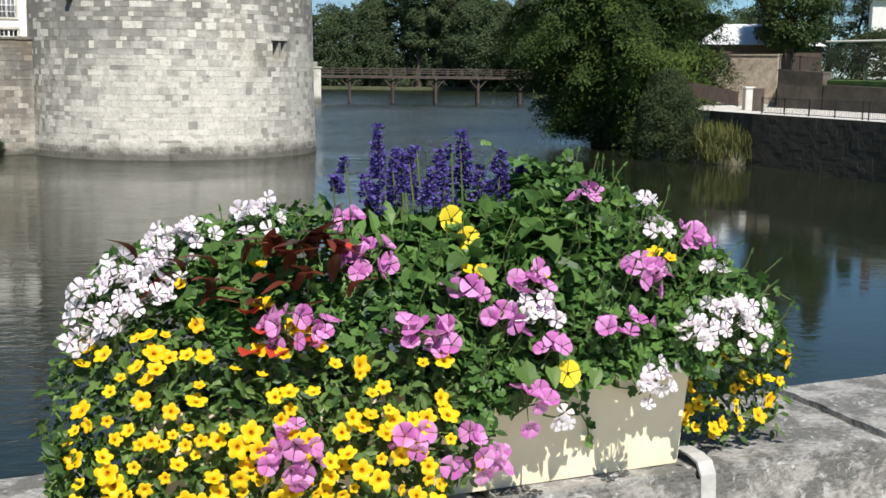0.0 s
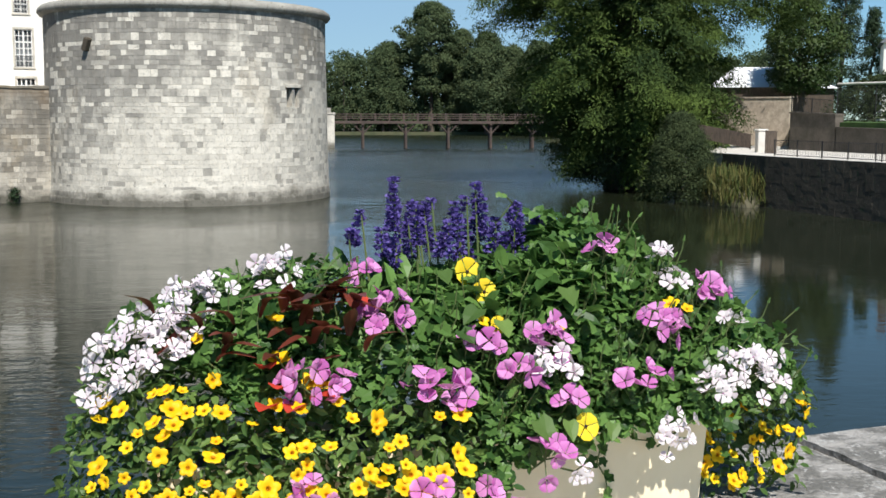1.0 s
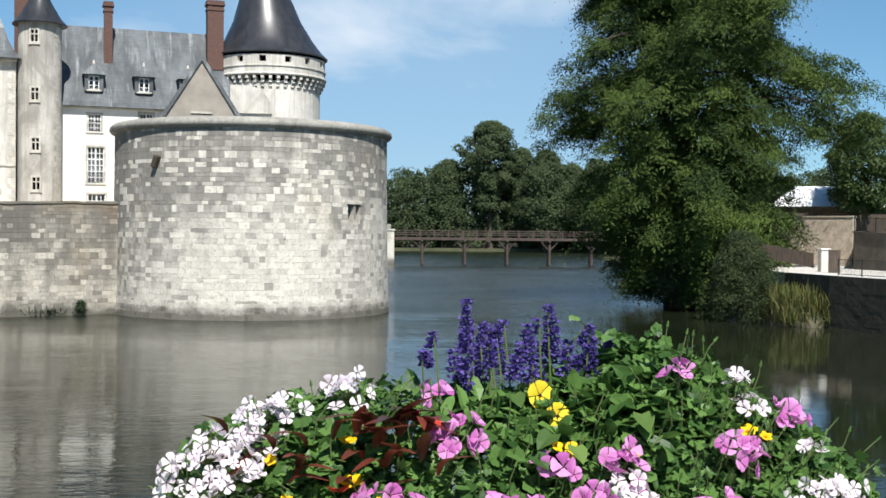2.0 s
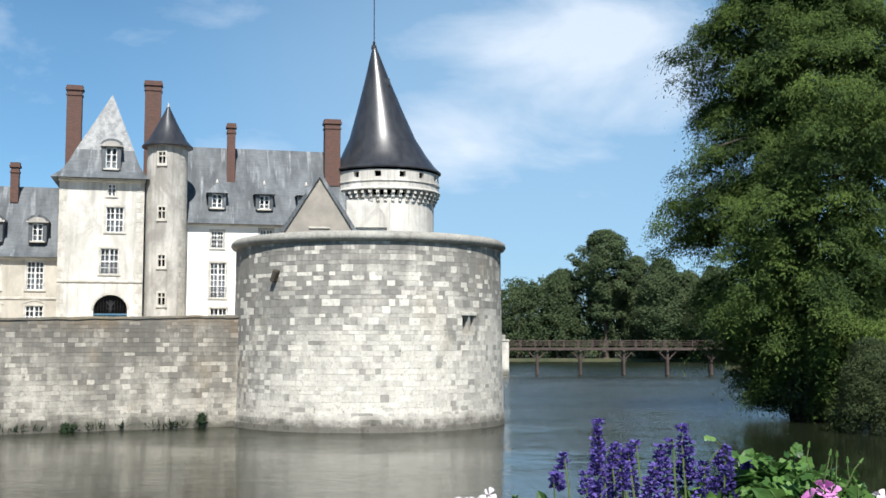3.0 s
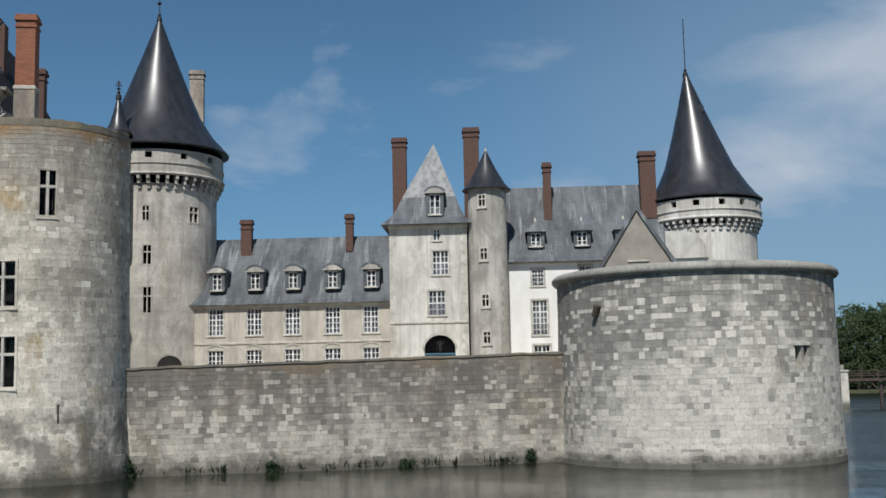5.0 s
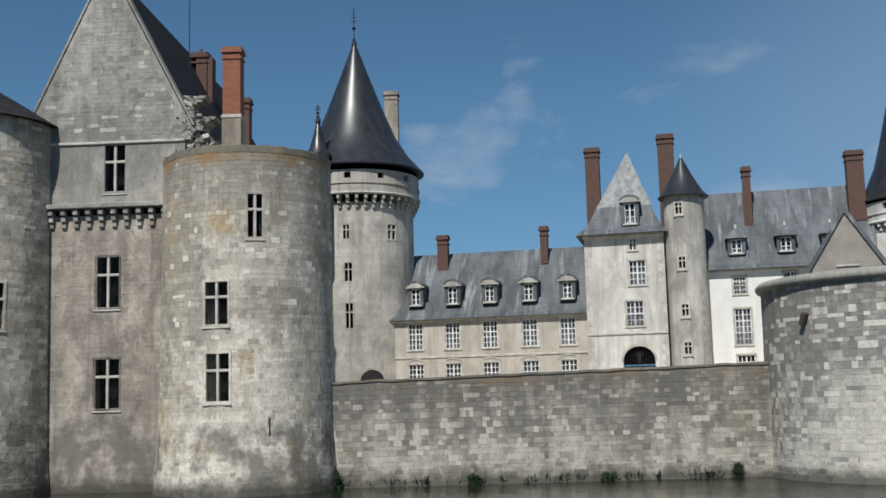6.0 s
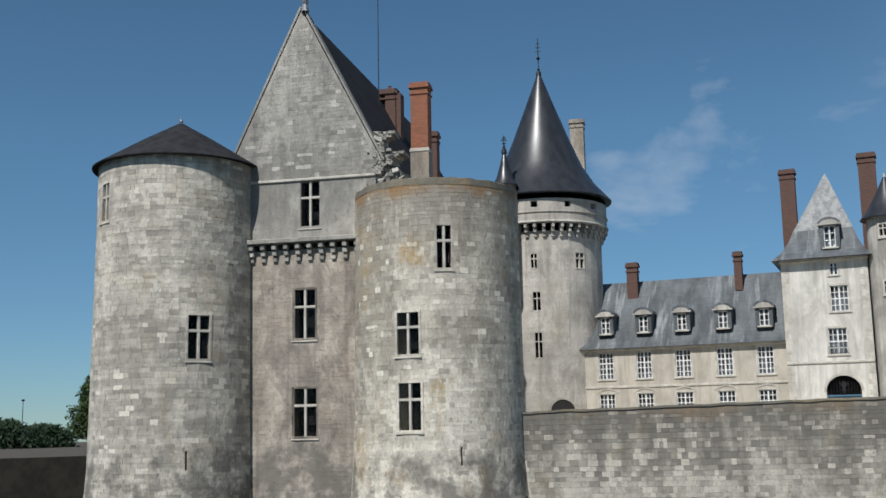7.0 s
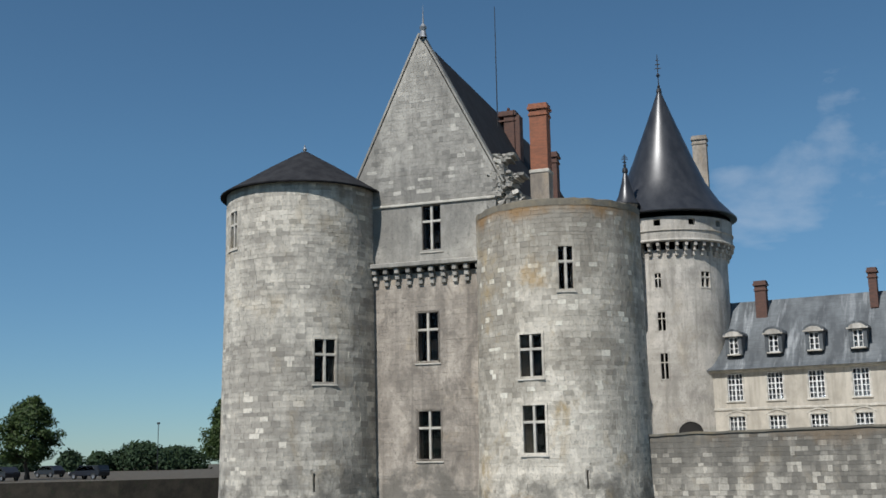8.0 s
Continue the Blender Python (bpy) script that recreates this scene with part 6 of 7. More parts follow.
# ---- far bank and woodland ----
FAR_GRASS = mottled("shaded_far_bank_grass", (0.05, 0.062, 0.028), (0.09, 0.09, 0.045), 0.3, 0.95, 0.5, 0.05)
slab("far_bank", [(-400, 322), (-60, 320), (40, 318), (100, 312), (150, 260), (60, 232), (44, 222), (300, 200), (900, 400), (900, 1100), (-700, 1100), (-700, 420)], -2.1, 0.9, FAR_GRASS, "low grassy far bank of the moat", "bank")
rw = np.random.default_rng(33)
wood = base("woodland", (40, 335, 0.9), "dense dark green woodland on the far bank", "woodland", kind="stuff")
cs, ds = [], []
limbs = bmesh.new()
for i in range(120):
    x = rw.uniform(-25, 125)
    row = i % 3
    y = 326 + 12 * row + rw.uniform(-4, 4) - (45 if x > 75 else 0)
    h = (rw.uniform(17, 22) + 2.6 * row) * (1.0 if x < 60 else 0.86)
    r0 = rw.uniform(3.2, 6.4)
    for k in range(62):
        z = h * rw.uniform(0.02, 1.0) ** 0.8
        a = rw.uniform(0, 2 * math.pi)
        r = r0 * math.sqrt(max(0.03, 1 - ((z / h - 0.45) / 0.6) ** 2)) * rw.uniform(0.45, 1.1)
        c = np.array([x + r * math.cos(a) - 40, y + r * math.sin(a) - 335, z])
        p = rw.normal(0, 1, (40, 3))
        p /= np.linalg.norm(p, axis=1)[:, None]
        cs.append(c + p * (rw.uniform(0.9, 1.9) * rw.uniform(0.5, 1.1, 40))[:, None])
        ds.append(p * 0.9 + np.array([0.25 * math.cos(a), 0.25 * math.sin(a), 0.25]))
    tube(limbs, (x - 40, y - 335, -0.5), (x - 40, y - 335, h * 0.8), 0.35, 0.1, 5)
for i in range(170):
    x = -30 + 160 * (i + rw.uniform(0, 1)) / 170
    y = 322 + rw.uniform(-1, 9) - (45 if x > 75 else 0)
    for k in range(9):
        p = rw.normal(0, 1, (44, 3))
        p /= np.linalg.norm(p, axis=1)[:, None]
        c = np.array([x - 40 + rw.normal(0, 1.2), y - 335 + rw.normal(0, 1.0), rw.uniform(0.3, 9.5)])
        cs.append(c + p * (rw.uniform(0.9, 1.7) * rw.uniform(0.5, 1.1, 44))[:, None])
        ds.append(p * 0.9 + np.array([0, -0.2, 0.25]))
tagged(leaf_sheet("crowns", np.concatenate(cs), np.concatenate(ds), 0.62, 0.7, rw, LEAF_FAR, wood, 0.0, 0.9), kind="stuff")
tagged(part("trunks", limbs, BARK, wood), kind="stuff")
tree("poplar_tree", (*polar(5.3, 322).xy, 0.9), "tall spreading tree rising above the woodland", "tree", 36, spline([(4, 4), (16, 6.0), (24, 9.5), (30, 9.5), (34, 6.0), (36, 2.0)]), 12, 260, 150, 1.15, 0.6, 0.7, LEAF_FAR, 41, 0.1, 0.7)
tree("poplar_tree", (*polar(8.2, 315).xy, 0.9), "broad tree on the sloping edge of the woodland", "tree", 27, spline([(3, 5), (10, 7), (19, 6.5), (24, 4), (27, 1.0)]), 3, 330, 120, 1.5, 0.6, 0.7, LEAF_FAR, 42, 0.1, 0.6)
for az, h, sd in ((6.9, 28.5, 44), (9.5, 24, 45), (3.2, 25, 46)):
    tree("poplar_tree", (*polar(az, 326).xy, 0.9), "broad tree merging into the woodland", "tree", h, spline([(3, 4), (10, 6), (h * 0.68, 6), (h * 0.9, 3.5), (h, 1.0)]), 3, 300, 120, 1.3, 0.6, 0.7, LEAF_FAR, sd, 0.1, 0.5)
tree("poplar_tree", (*polar(10.9, 312).xy, 0.9), "rounded tree closing the end of the woodland", "tree", 24, spline([(2, 5), (9, 9), (17, 8.5), (24, 1.5)]), 2, 380, 110, 1.5, 0.6, 0.7, LEAF_FAR, 43, 0.1, 0.5)

# ---- far left: quay wall, car park trees and cars ----
slab("left_bank", [tuple(polar(a, d).xy) for a, d in ((-57.0, 118), (-62, 113), (-68, 110), (-80, 110), (-100, 120), (-100, 500), (-50, 500), (-50, 150))], -2.1, 3.85, DARK_WALL, "dark quay and car park beyond the moat", "quay")
for az, d, h, r, sd in ((-66.2, 132, 8.7, 3.9, 51), (-56.9, 140, 9.0, 3.0, 52)):
    tree("car_park_tree", (*polar(az, d).xy, 3.8), "round-crowned tree at the edge of the car park", "tree", h, spline([(1.8, 0.8), (2.6, r * 0.8), (h * 0.55, r), (h * 0.85, r * 0.65), (h, 0.5)]), 2.0, 240, 55, 0.45, 0.35, 0.5, LEAF_GLOSSY, sd, 0.1, 0.22)
for az, d, w, h, sd in ((-61.0, 240, 12, 5.0, 61), (-59.2, 250, 9, 4.2, 62), (-64.3, 230, 2.2, 3.2, 63), (-63.0, 235, 2.2, 3.0, 64), (-66.8, 260, 8, 2.4, 65)):
    tree("distant_hedge", (*polar(az, d).xy, 3.8), "dark distant hedge on the skyline", "hedge", h, spline([(0, w * 0.75), (h * 0.6, w * 0.7), (h, w * 0.2)]), 0.1, 160, 30, 0.9, 0.8, 0.5, LEAF_CONIFER, sd, 0.1, 0.2)
lp = base("street_lamp", (*polar(-60.2, 215).xy, 3.8), "thin street lamp on the far road", "lamp")
part("pole", tube(bmesh.new(), (0, 0, 0), (0, 0, 8.6), 0.09, 0.06, 8), IRON, lp)
part("lamp_head", a_box(-0.35, 0.35, -0.15, 0.15, 8.6, 8.95, bev=0.05), IRON, lp)

CAR_PAINT, nt_, b_ = material("dark_car_paint", 0.25)
b_.inputs["Base Color"].default_value = (0.02, 0.022, 0.028, 1)
RUBBER = mottled("tyre_rubber", (0.02, 0.02, 0.02), (0.03, 0.03, 0.03), 8.0, 0.9)


def car(az, dist, yaw, label, estate=False):
    p = polar(az, dist)
    c = base("parked_car", pose(p.x, p.y, 3.85, 0, 0, yaw), label, "car", "parked cars")
    top = [(-2.1, 0.35), (2.1, 0.35), (2.15, 0.7), (1.3, 0.88), (0.65, 1.42), (-1.2 if not estate else -1.9, 1.45), (-1.9 if not estate else -2.05, 0.95), (-2.15, 0.85)]
    bm = prism(bmesh.new(), top, -0.82, 0.82)
    bmesh.ops.bevel(bm, geom=bm.edges[:], offset=0.07, segments=2, affect="EDGES")
    part("body", bm, CAR_PAINT, c)
    for y in (-0.83, 0.83):
        part("side_window", prism(bmesh.new(), [(1.1, 0.92), (0.6, 1.34), (-1.1, 1.36), (-1.6, 0.95)], y - 0.005, y + 0.005), GLASS, c)
        for x in (-1.35, 1.35):
            w = new("wheel")
            w.parent = c
            w.matrix_local = Matrix.Translation((x, y * 0.93, 0.32)) @ Matrix.Rotation(math.pi / 2, 4, "X")
            part("tyre", lathe(bmesh.new(), [(0.2, -0.1), (0.32, -0.1), (0.32, 0.1), (0.2, 0.1), (0.2, -0.1)], 18), RUBBER, w)
            part("rim", lathe(bmesh.new(), [(0, -0.05), (0.2, -0.07), (0.2, 0.07), (0, 0.05)], 12), LEAD, w)
    for x, y in ((2.12, -0.6), (2.12, 0.6)):
        part("headlight", a_box(x - 0.06, x + 0.05, y - 0.16, y + 0.16, 0.62, 0.76, bev=0.02), WHITE_PAINT, c)
    return c


car(-63.4, 124, 200, "dark estate car parked above the quay", True)
car(-67.3, 124, 185, "dark saloon car parked above the quay")
car(-65.2, 150, 190, "dark car parked further along the road")


# plants rooted at the foot of the castle walls
for u, z, r, h, sd in ((0.7, 0.0, 0.9, 3.0, 71), (1.5, -0.1, 0.8, 1.4, 72), (10.5, -0.1, 0.45, 0.7, 73), (19.0, -0.1, 0.4, 0.6, 75), (27.4, -0.1, 0.35, 1.0, 76)):
    p = CU @ Vector((u, -0.15, z))
    tree("wall_plant", (p.x, p.y, p.z), "scrubby dark green plant rooted at the foot of the wall", "shrub", h, spline([(0, r), (h * 0.6, r * 0.7), (h, 0.15)]), 0.0, int(60 * r), 34, 0.16, 0.13, 0.5, LEAF_CONIFER, sd, 0.3, 0.04, group="plants along the waterline")
rt = np.random.default_rng(91)
n = 900
tu = rt.uniform(0, 27, n)
tu = tu + 0.4 * np.sin(tu * 2.1)
tuft = base("waterline_grass", CU, "thin fringe of dark weeds along the waterline", "weeds", kind="stuff")
keep_t = np.sin(tu * 1.3) + np.sin(tu * 3.7) + rt.normal(0, 0.5, n) > 0.2
tp = np.stack([tu, np.full(n, -0.08), rt.uniform(0.0, 0.25, n)], 1)[keep_t]
leaf_sheet("blades", tp, np.tile([0, -0.4, 1.2], (len(tp), 1)), 0.45, 0.15, rt, LEAF_CONIFER, tuft)

# ---- bridge parapet, planter and flowers close to the camera ----
P_X, P_Y = Vector((0.963, 0.27, 0)).normalized(), Vector((-0.27, 0.963, 0)).normalized()
P_O = Vector((0.69, 2.01, 4.75))
PF = Matrix(((P_X.x, P_Y.x, 0, P_O.x), (P_X.y, P_Y.y, 0, P_O.y), (0, 0, 1, P_O.z), (0, 0, 0, 1)))
PAVING = mottled("pale_bridge_gravel", (0.58, 0.53, 0.44), (0.46, 0.42, 0.35), 3.0, 0.9, 0.4, 0.01)
deck = base("stone_bridge", PF, "stone road bridge over the moat", "bridge")
part("roadway", a_box(-25, 25, -6.5, 0.36, -1.5, -0.85), PAVING, deck)
for u in (-12, 12):
    part("pier", a_box(u - 1.2, u + 1.2, -6.3, 0.3, -6.9, -1.5), DARK_WALL, deck)
part("far_parapet", a_box(-25, 25, -6.5, -6.07, -0.85, 0.0, bev=0.02), PARAPET, deck)
par = base("parapet", PF, "lichen-stained grey stone parapet of the bridge", "parapet", kind="structure")
cuts = [-8.9, -7.4, -6.0, -4.55, -3.2, -1.75, -0.42, 0.515, 1.95, 3.3, 4.7, 6.1, 7.5]
for i, (a, b) in enumerate(zip(cuts, cuts[1:])):
    near = -2 < a < 1
    bm = a_box(a + 0.004, b - 0.004, -0.075, 0.365, -0.26, 0.0)
    bmesh.ops.bevel(bm, geom=bm.edges[:], offset=0.016, segments=2, affect="EDGES")
    if near:
        bmesh.ops.subdivide_edges(bm, edges=[e for e in bm.edges if e.calc_length() > 0.15], cuts=24, use_grid_fill=True)
        for v in bm.verts:
            q = v.co * 9 + Vector((i * 5, 0, 0))
            v.co += Vector((0, 0.004 * noise.noise(q), 0.005 * noise.noise(q * 0.7) + 0.003 * noise.noise(q * 3.1)))
    part("coping_stone", bm, PARAPET, par)
    part("wall_stone", a_box(a + 0.25, b + 0.24, -0.055, 0.34, -0.86, -0.266, bev=0.012), PARAPET, par)

planter = base("planter_box", PF @ Matrix.Translation((0.006, -0.03, 0)), "cream rectangular planter box on the parapet", "planter")
bm = bmesh.new()
w0, w1, d0, d1, hh = 1.00, 1.02, 0.235, 0.26, 0.208
low = [(-w0, 0.012, 0.002), (-0.0, 0.012, 0.002), (-0.0, d0, 0.002), (-w0, d0, 0.002)]
upp = [(-w1, 0.0, hh), (0.012, 0.0, hh), (0.012, d1, hh), (-w1, d1, hh)]
inn = [(-w1 + 0.02, 0.018, hh), (-0.008, 0.018, hh), (-0.008, d1 - 0.018, hh), (-w1 + 0.02, d1 - 0.018, hh)]
soil = [(x, y, hh - 0.03) for x, y, z in inn]
rings = [[bm.verts.new(p) for p in r] for r in (low, upp, inn, soil)]
bm.faces.new(rings[0][::-1])
for p, q in zip(rings, rings[1:]):
    for i in range(4):
        j = (i + 1) % 4
        bm.faces.new((p[i], p[j], q[j], q[i]))
bmesh.ops.bevel(bm, geom=[e for e in bm.edges if abs(e.verts[0].co.z - e.verts[1].co.z) > 0.1 or (e.verts[0].co.z > hh - 0.01 and e.verts[1].co.z > hh - 0.01)], offset=0.006, segments=2, affect="EDGES")
part("box", bm, PLANTER, planter)
bm = bmesh.new()
bm.faces.new([bm.verts.new(p) for p in soil])
part("soil", bm, mottled("potting_soil", (0.03, 0.022, 0.015), (0.05, 0.04, 0.03), 30.0, 0.95, 0.6), planter)
bm = bmesh.new()
prof = [(0.02, 0.017), (-0.055, 0.017), (-0.085, 0.011), (-0.099, -0.012), (-0.104, -0.08), (-0.104, -0.16)]
prism(bm, [(y, z + 0.004) for y, z in prof] + [(y + 0.004, z) for y, z in prof[::-1]], 0.010, 0.044)
for v in bm.verts:
    v.co.x, v.co.y = v.co.y, v.co.x
bmesh.ops.recalc_face_normals(bm, faces=bm.faces)
part("fixing_strap", bm, STRAP, planter, "curved grey metal strap over the parapet edge").location = (0, 0.050, 0.002)

# flowers: one rounded mound of several plants; (u, z) along and above the parapet
LEAF_A = leafy("geranium_leaves", (0.024, 0.066, 0.015), (0.135, 0.25, 0.06), 0.42, 0.3)
LEAF_B = leafy("trailing_petunia_leaves", (0.028, 0.070, 0.018), (0.14, 0.22, 0.055), 0.45, 0.25)
LEAF_RED = leafy("dark_red_leaves", (0.20, 0.045, 0.028), (0.07, 0.03, 0.02), 0.33, 0.3)
LEAF_SCARLET = leafy("scarlet_leaves", (0.62, 0.07, 0.04), (0.45, 0.05, 0.03), 0.45, 0.3)
STEM = leafy("green_stems", (0.08, 0.12, 0.04), (0.11, 0.14, 0.05), 0.6, 0.0)
YELLOW = leafy("yellow_petals", (0.80, 0.46, 0.004), (0.85, 0.57, 0.01), 0.5, 0.25)
THROAT = leafy("orange_flower_throat", (0.62, 0.27, 0.004), (0.52, 0.22, 0.004), 0.6, 0.1)
PALE_YELLOW = leafy("clear_yellow_petals", (0.85, 0.66, 0.04), (0.85, 0.60, 0.03), 0.5, 0.25)
DARK_EYE = leafy("black_flower_eye", (0.02, 0.01, 0.008), (0.03, 0.015, 0.01), 0.6, 0.0)
PINK = leafy("mauve_pink_petals", (0.52, 0.13, 0.42), (0.76, 0.36, 0.66), 0.5, 0.35)
WHITE_PETAL = leafy("white_petals", (0.70, 0.60, 0.65), (0.84, 0.80, 0.80), 0.5, 0.3)
VIOLET = leafy("violet_blue_florets", (0.065, 0.045, 0.20), (0.16, 0.12, 0.40), 0.6, 0.2)

TOP = spline([(-1.17, 0.16), (-1.11, 0.32), (-1.05, 0.405), (-0.94, 0.435), (-0.84, 0.465), (-0.70, 0.48), (-0.62, 0.445), (-0.53, 0.45), (-0.42, 0.45), (-0.33, 0.485), (-0.26, 0.545), (-0.18, 0.56), (-0.05, 0.50), (0.08, 0.415), (0.21, 0.345), (0.33, 0.19), (0.345, 0.12)])
LOW = spline([(-1.17, 0.0), (-0.62, -0.02), (-0.50, 0.06), (-0.45, 0.16), (-0.36, 0.19), (-0.1, 0.21), (-0.01, 0.2), (0.015, -0.005), (0.28, -0.005), (0.30, 0.1), (0.345, 0.11)])


def mound_v(u, z):
    """How far back the mound's face lies at that height."""
    e = abs((u + 0.41) / 0.80)
    return 0.14 - 0.30 * (1 - 0.45 * min(1.0, e) ** 4) * math.sqrt(max(0.0, 1 - (max(z, -0.05) / max(TOP(u), 0.2) * 0.98) ** 2)) if z < TOP(u) else 0.14


def outward(u, z):
    h = max(TOP(u), 0.2)
    n = Vector((0.9 * ((u + 0.41) / 0.8) ** 3, -1.0 + 0.75 * z / h, 0.25 + 1.1 * (z / h) ** 2))
    return n.normalized()


def facing(p, n, spin=0.0, scale=1.0):
    return Matrix.Translation(p) @ n.to_track_quat("Z", "Y").to_matrix().to_4x4() @ Matrix.Rotation(spin, 4, "Z") @ Matrix.Scale(scale, 4)


def lobed_outline():
    pts = []
    for i in range(15):
        a = radians(-155 + 310 * i / 14)
        r = 1.0 if i % 3 == 1 else (0.86 if i % 3 else 0.74)
        pts.append((r * math.sin(a), r * math.cos(a)))
    return pts


LOBED = [(0, -0.15, 0.0)] + [(x * 0.5, y * 0.5, 0.09 * (x * x + y * y) - 0.04 * abs(x)) for x, y in lobed_outline()]
LOBED_F = [(0, i + 1, i) for i in range(1, len(LOBED) - 1)]
OVAL = [(0, 0, 0), (0.22, 0.35, 0.06), (0, 0.45, 0.0), (-0.22, 0.35, 0.06), (0.17, 0.75, 0.03), (0, 0.8, -0.04), (-0.17, 0.75, 0.03), (0, 1.0, -0.10)]
OVAL_F = [(0, 1, 2), (0, 2, 3), (1, 4, 5, 2), (2, 5, 6, 3), (4, 7, 5), (5, 7, 6)]


def foliage(name, parent, n, u0, u1, keep, shape, faces, size, mat, seed, deep=0.10, back=True):
    rnd = random.Random(seed)
    verts, fs = [], []
    count = 0
    while count < n:
        u = rnd.uniform(u0, u1)
        lo, hi = LOW(u), TOP(u)
        z = lo + (hi - lo) * rnd.random() ** 0.9
        if not keep(u, z):
            continue
        nrm = outward(u, z)
        d = deep * rnd.random() ** 1.5
        if z > hi - 0.05:
            z += rnd.uniform(0, 0.035) * (0.6 + 0.8 * noise.noise(Vector((u * 14, seed, 0))))
        v = mound_v(u, z) + d + rnd.uniform(-0.03, 0.0)
        if back and rnd.random() < 0.16:
            v = 0.28 - mound_v(u, z) - d
            nrm.y = -nrm.y
        if u < 0.01 and u > -1.16 and -0.012 < v < 0.27 and z < 0.19:
            v = -0.015 - 0.06 * rnd.random()
        if u > 0.0 and z < 0.2:
            v = -0.005 + 0.17 * rnd.random() ** 1.4
        nj = (nrm + Vector((rnd.gauss(0, 0.6), rnd.gauss(0, 0.6), rnd.gauss(0, 0.6) + 0.15))).normalized()
        m = facing(Vector((u, v, z)), nj, rnd.uniform(0, 6.28) if shape is LOBED else rnd.uniform(0, 6.28), size * rnd.uniform(0.6, 1.3))
        k = len(verts)
        verts += [m @ Vector(p) for p in shape]
        fs += [tuple(i + k for i in f) for f in faces]
        count += 1
    me = bpy.data.meshes.new(name)
    me.from_pydata(verts, [], fs)
    me.materials.append(mat)
    ob = new(name, me)
    ob.parent = parent
    return tagged(ob, kind="stuff")


MOUND = Matrix.Translation((-0.41, 0.05, 0.75)) @ Matrix.Scale(0.97, 4) @ Matrix.Translation((0.41, -0.05, -0.75))


def plant(name, label, category):
    return base(name, PF @ MOUND, label, category, "flowers in the planter")


def petal_flower(name, n_pet, r, width, mat, eye=None, cup=0.25, eye_r=0.12):
    """An open flower of rounded petals round a small eye, facing +z."""
    bm = bmesh.new()
    for i in range(n_pet):
        a = 2 * math.pi * i / n_pet
        rot = Matrix.Rotation(a, 3, "Z")
        tilt = (0.03 if r > 0.024 else 0.08) * math.sin(2.3 * i + 40 * r * width)
        pts = [(0, 0.06, -0.05), (width * 0.62, 0.5, cup * 0.35 + tilt), (width, 0.80, cup * 0.62 + tilt), (width * 0.5, 1.0, cup * 0.6 + tilt * 0.5), (-width * 0.5, 1.0, cup * 0.6 - tilt * 0.5), (-width, 0.80, cup * 0.62 - tilt), (-width * 0.62, 0.5, cup * 0.35 - tilt), (0, 0.6, cup * 0.62)]
        vs = [bm.verts.new(rot @ (Vector(p) * r)) for p in pts]
        for x, y in ((0, 1), (1, 2), (2, 3), (3, 4), (4, 5), (5, 6), (6, 0)):
            bm.faces.new((vs[x], vs[y], vs[7]))
    me = bpy.data.meshes.new(name)
    n_faces = len(bm.faces)
    if eye:
        ring = [bm.verts.new((eye_r * r * math.sin(2 * math.pi * i / 8), eye_r * r * math.cos(2 * math.pi * i / 8), 0.10 * r)) for i in range(8)]
        c = bm.verts.new((0, 0, 0.2 * r))
        for i in range(8):
            bm.faces.new((c, ring[(i + 1) % 8], ring[i]))
    for i, f in enumerate(bm.faces):
        f.material_index = 0 if i < n_faces else 1
        f.smooth = True
    bm.to_mesh(me)
    bm.free()
    me.materials.append(mat)
    if eye:
        me.materials.append(eye)
    return me


def trumpet(name, r, mat, throat, shut=1.0):
    bm = bmesh.new()
    n = 20
    rings = []
    for f, z in ((0.05, -0.40), (0.24, -0.12), (0.54, 0.02), (0.85, 0.09), (1.0, 0.02)):
        ring = []
        for i in range(n):
            a = 2 * math.pi * i / n
            lobe = 1 - 0.30 * f * (0.5 - 0.5 * math.cos(5 * a)) ** 2
            wave = 0.07 * f * math.cos(5 * a)
            ring.append(bm.verts.new((f * shut * lobe * r * math.sin(a), f * shut * lobe * r * math.cos(a), (z + wave) * r)))
        rings.append(ring)
    for k, (p, q) in enumerate(zip(rings, rings[1:])):
        for i in range(n):
            face = bm.faces.new((p[i], q[i], q[(i + 1) % n], p[(i + 1) % n]))
            face.material_index = 1 if k == 0 else 0
            face.smooth = True
    f = bm.faces.new(rings[0][::-1])
    f.material_index = 1
    me = bpy.data.meshes.new(name)
    bm.to_mesh(me)
    bm.free()
    me.materials.append(mat)
    me.materials.append(throat)
    return me


TRUMPETS = [trumpet("flower", 0.0180, YELLOW, THROAT), trumpet("flower", 0.0165, YELLOW, THROAT, 0.92), trumpet("flower", 0.0160, YELLOW, THROAT, 0.70)]
PINKS = [petal_flower("floret", 5, 0.0195, 0.52, PINK, LEAF_RED, 0.5, 0.08), petal_flower("floret", 5, 0.0180, 0.53, PINK, LEAF_RED, 1.1, 0.08), petal_flower("floret", 4, 0.0185, 0.58, PINK, LEAF_RED, 0.8, 0.08)]
WHITES = [petal_flower("floret", 5, 0.0160, 0.42, WHITE_PETAL, PINK, 0.25, 0.07), petal_flower("floret", 5, 0.0150, 0.43, WHITE_PETAL, PINK, 0.7, 0.07), petal_flower("floret", 4, 0.0155, 0.46, WHITE_PETAL, PINK, 0.45, 0.07)]


def put(name, me, parent, m):
    o = new(name, me)
    o.parent = parent
    o.matrix_local = m
    return o


rf = random.Random(77)


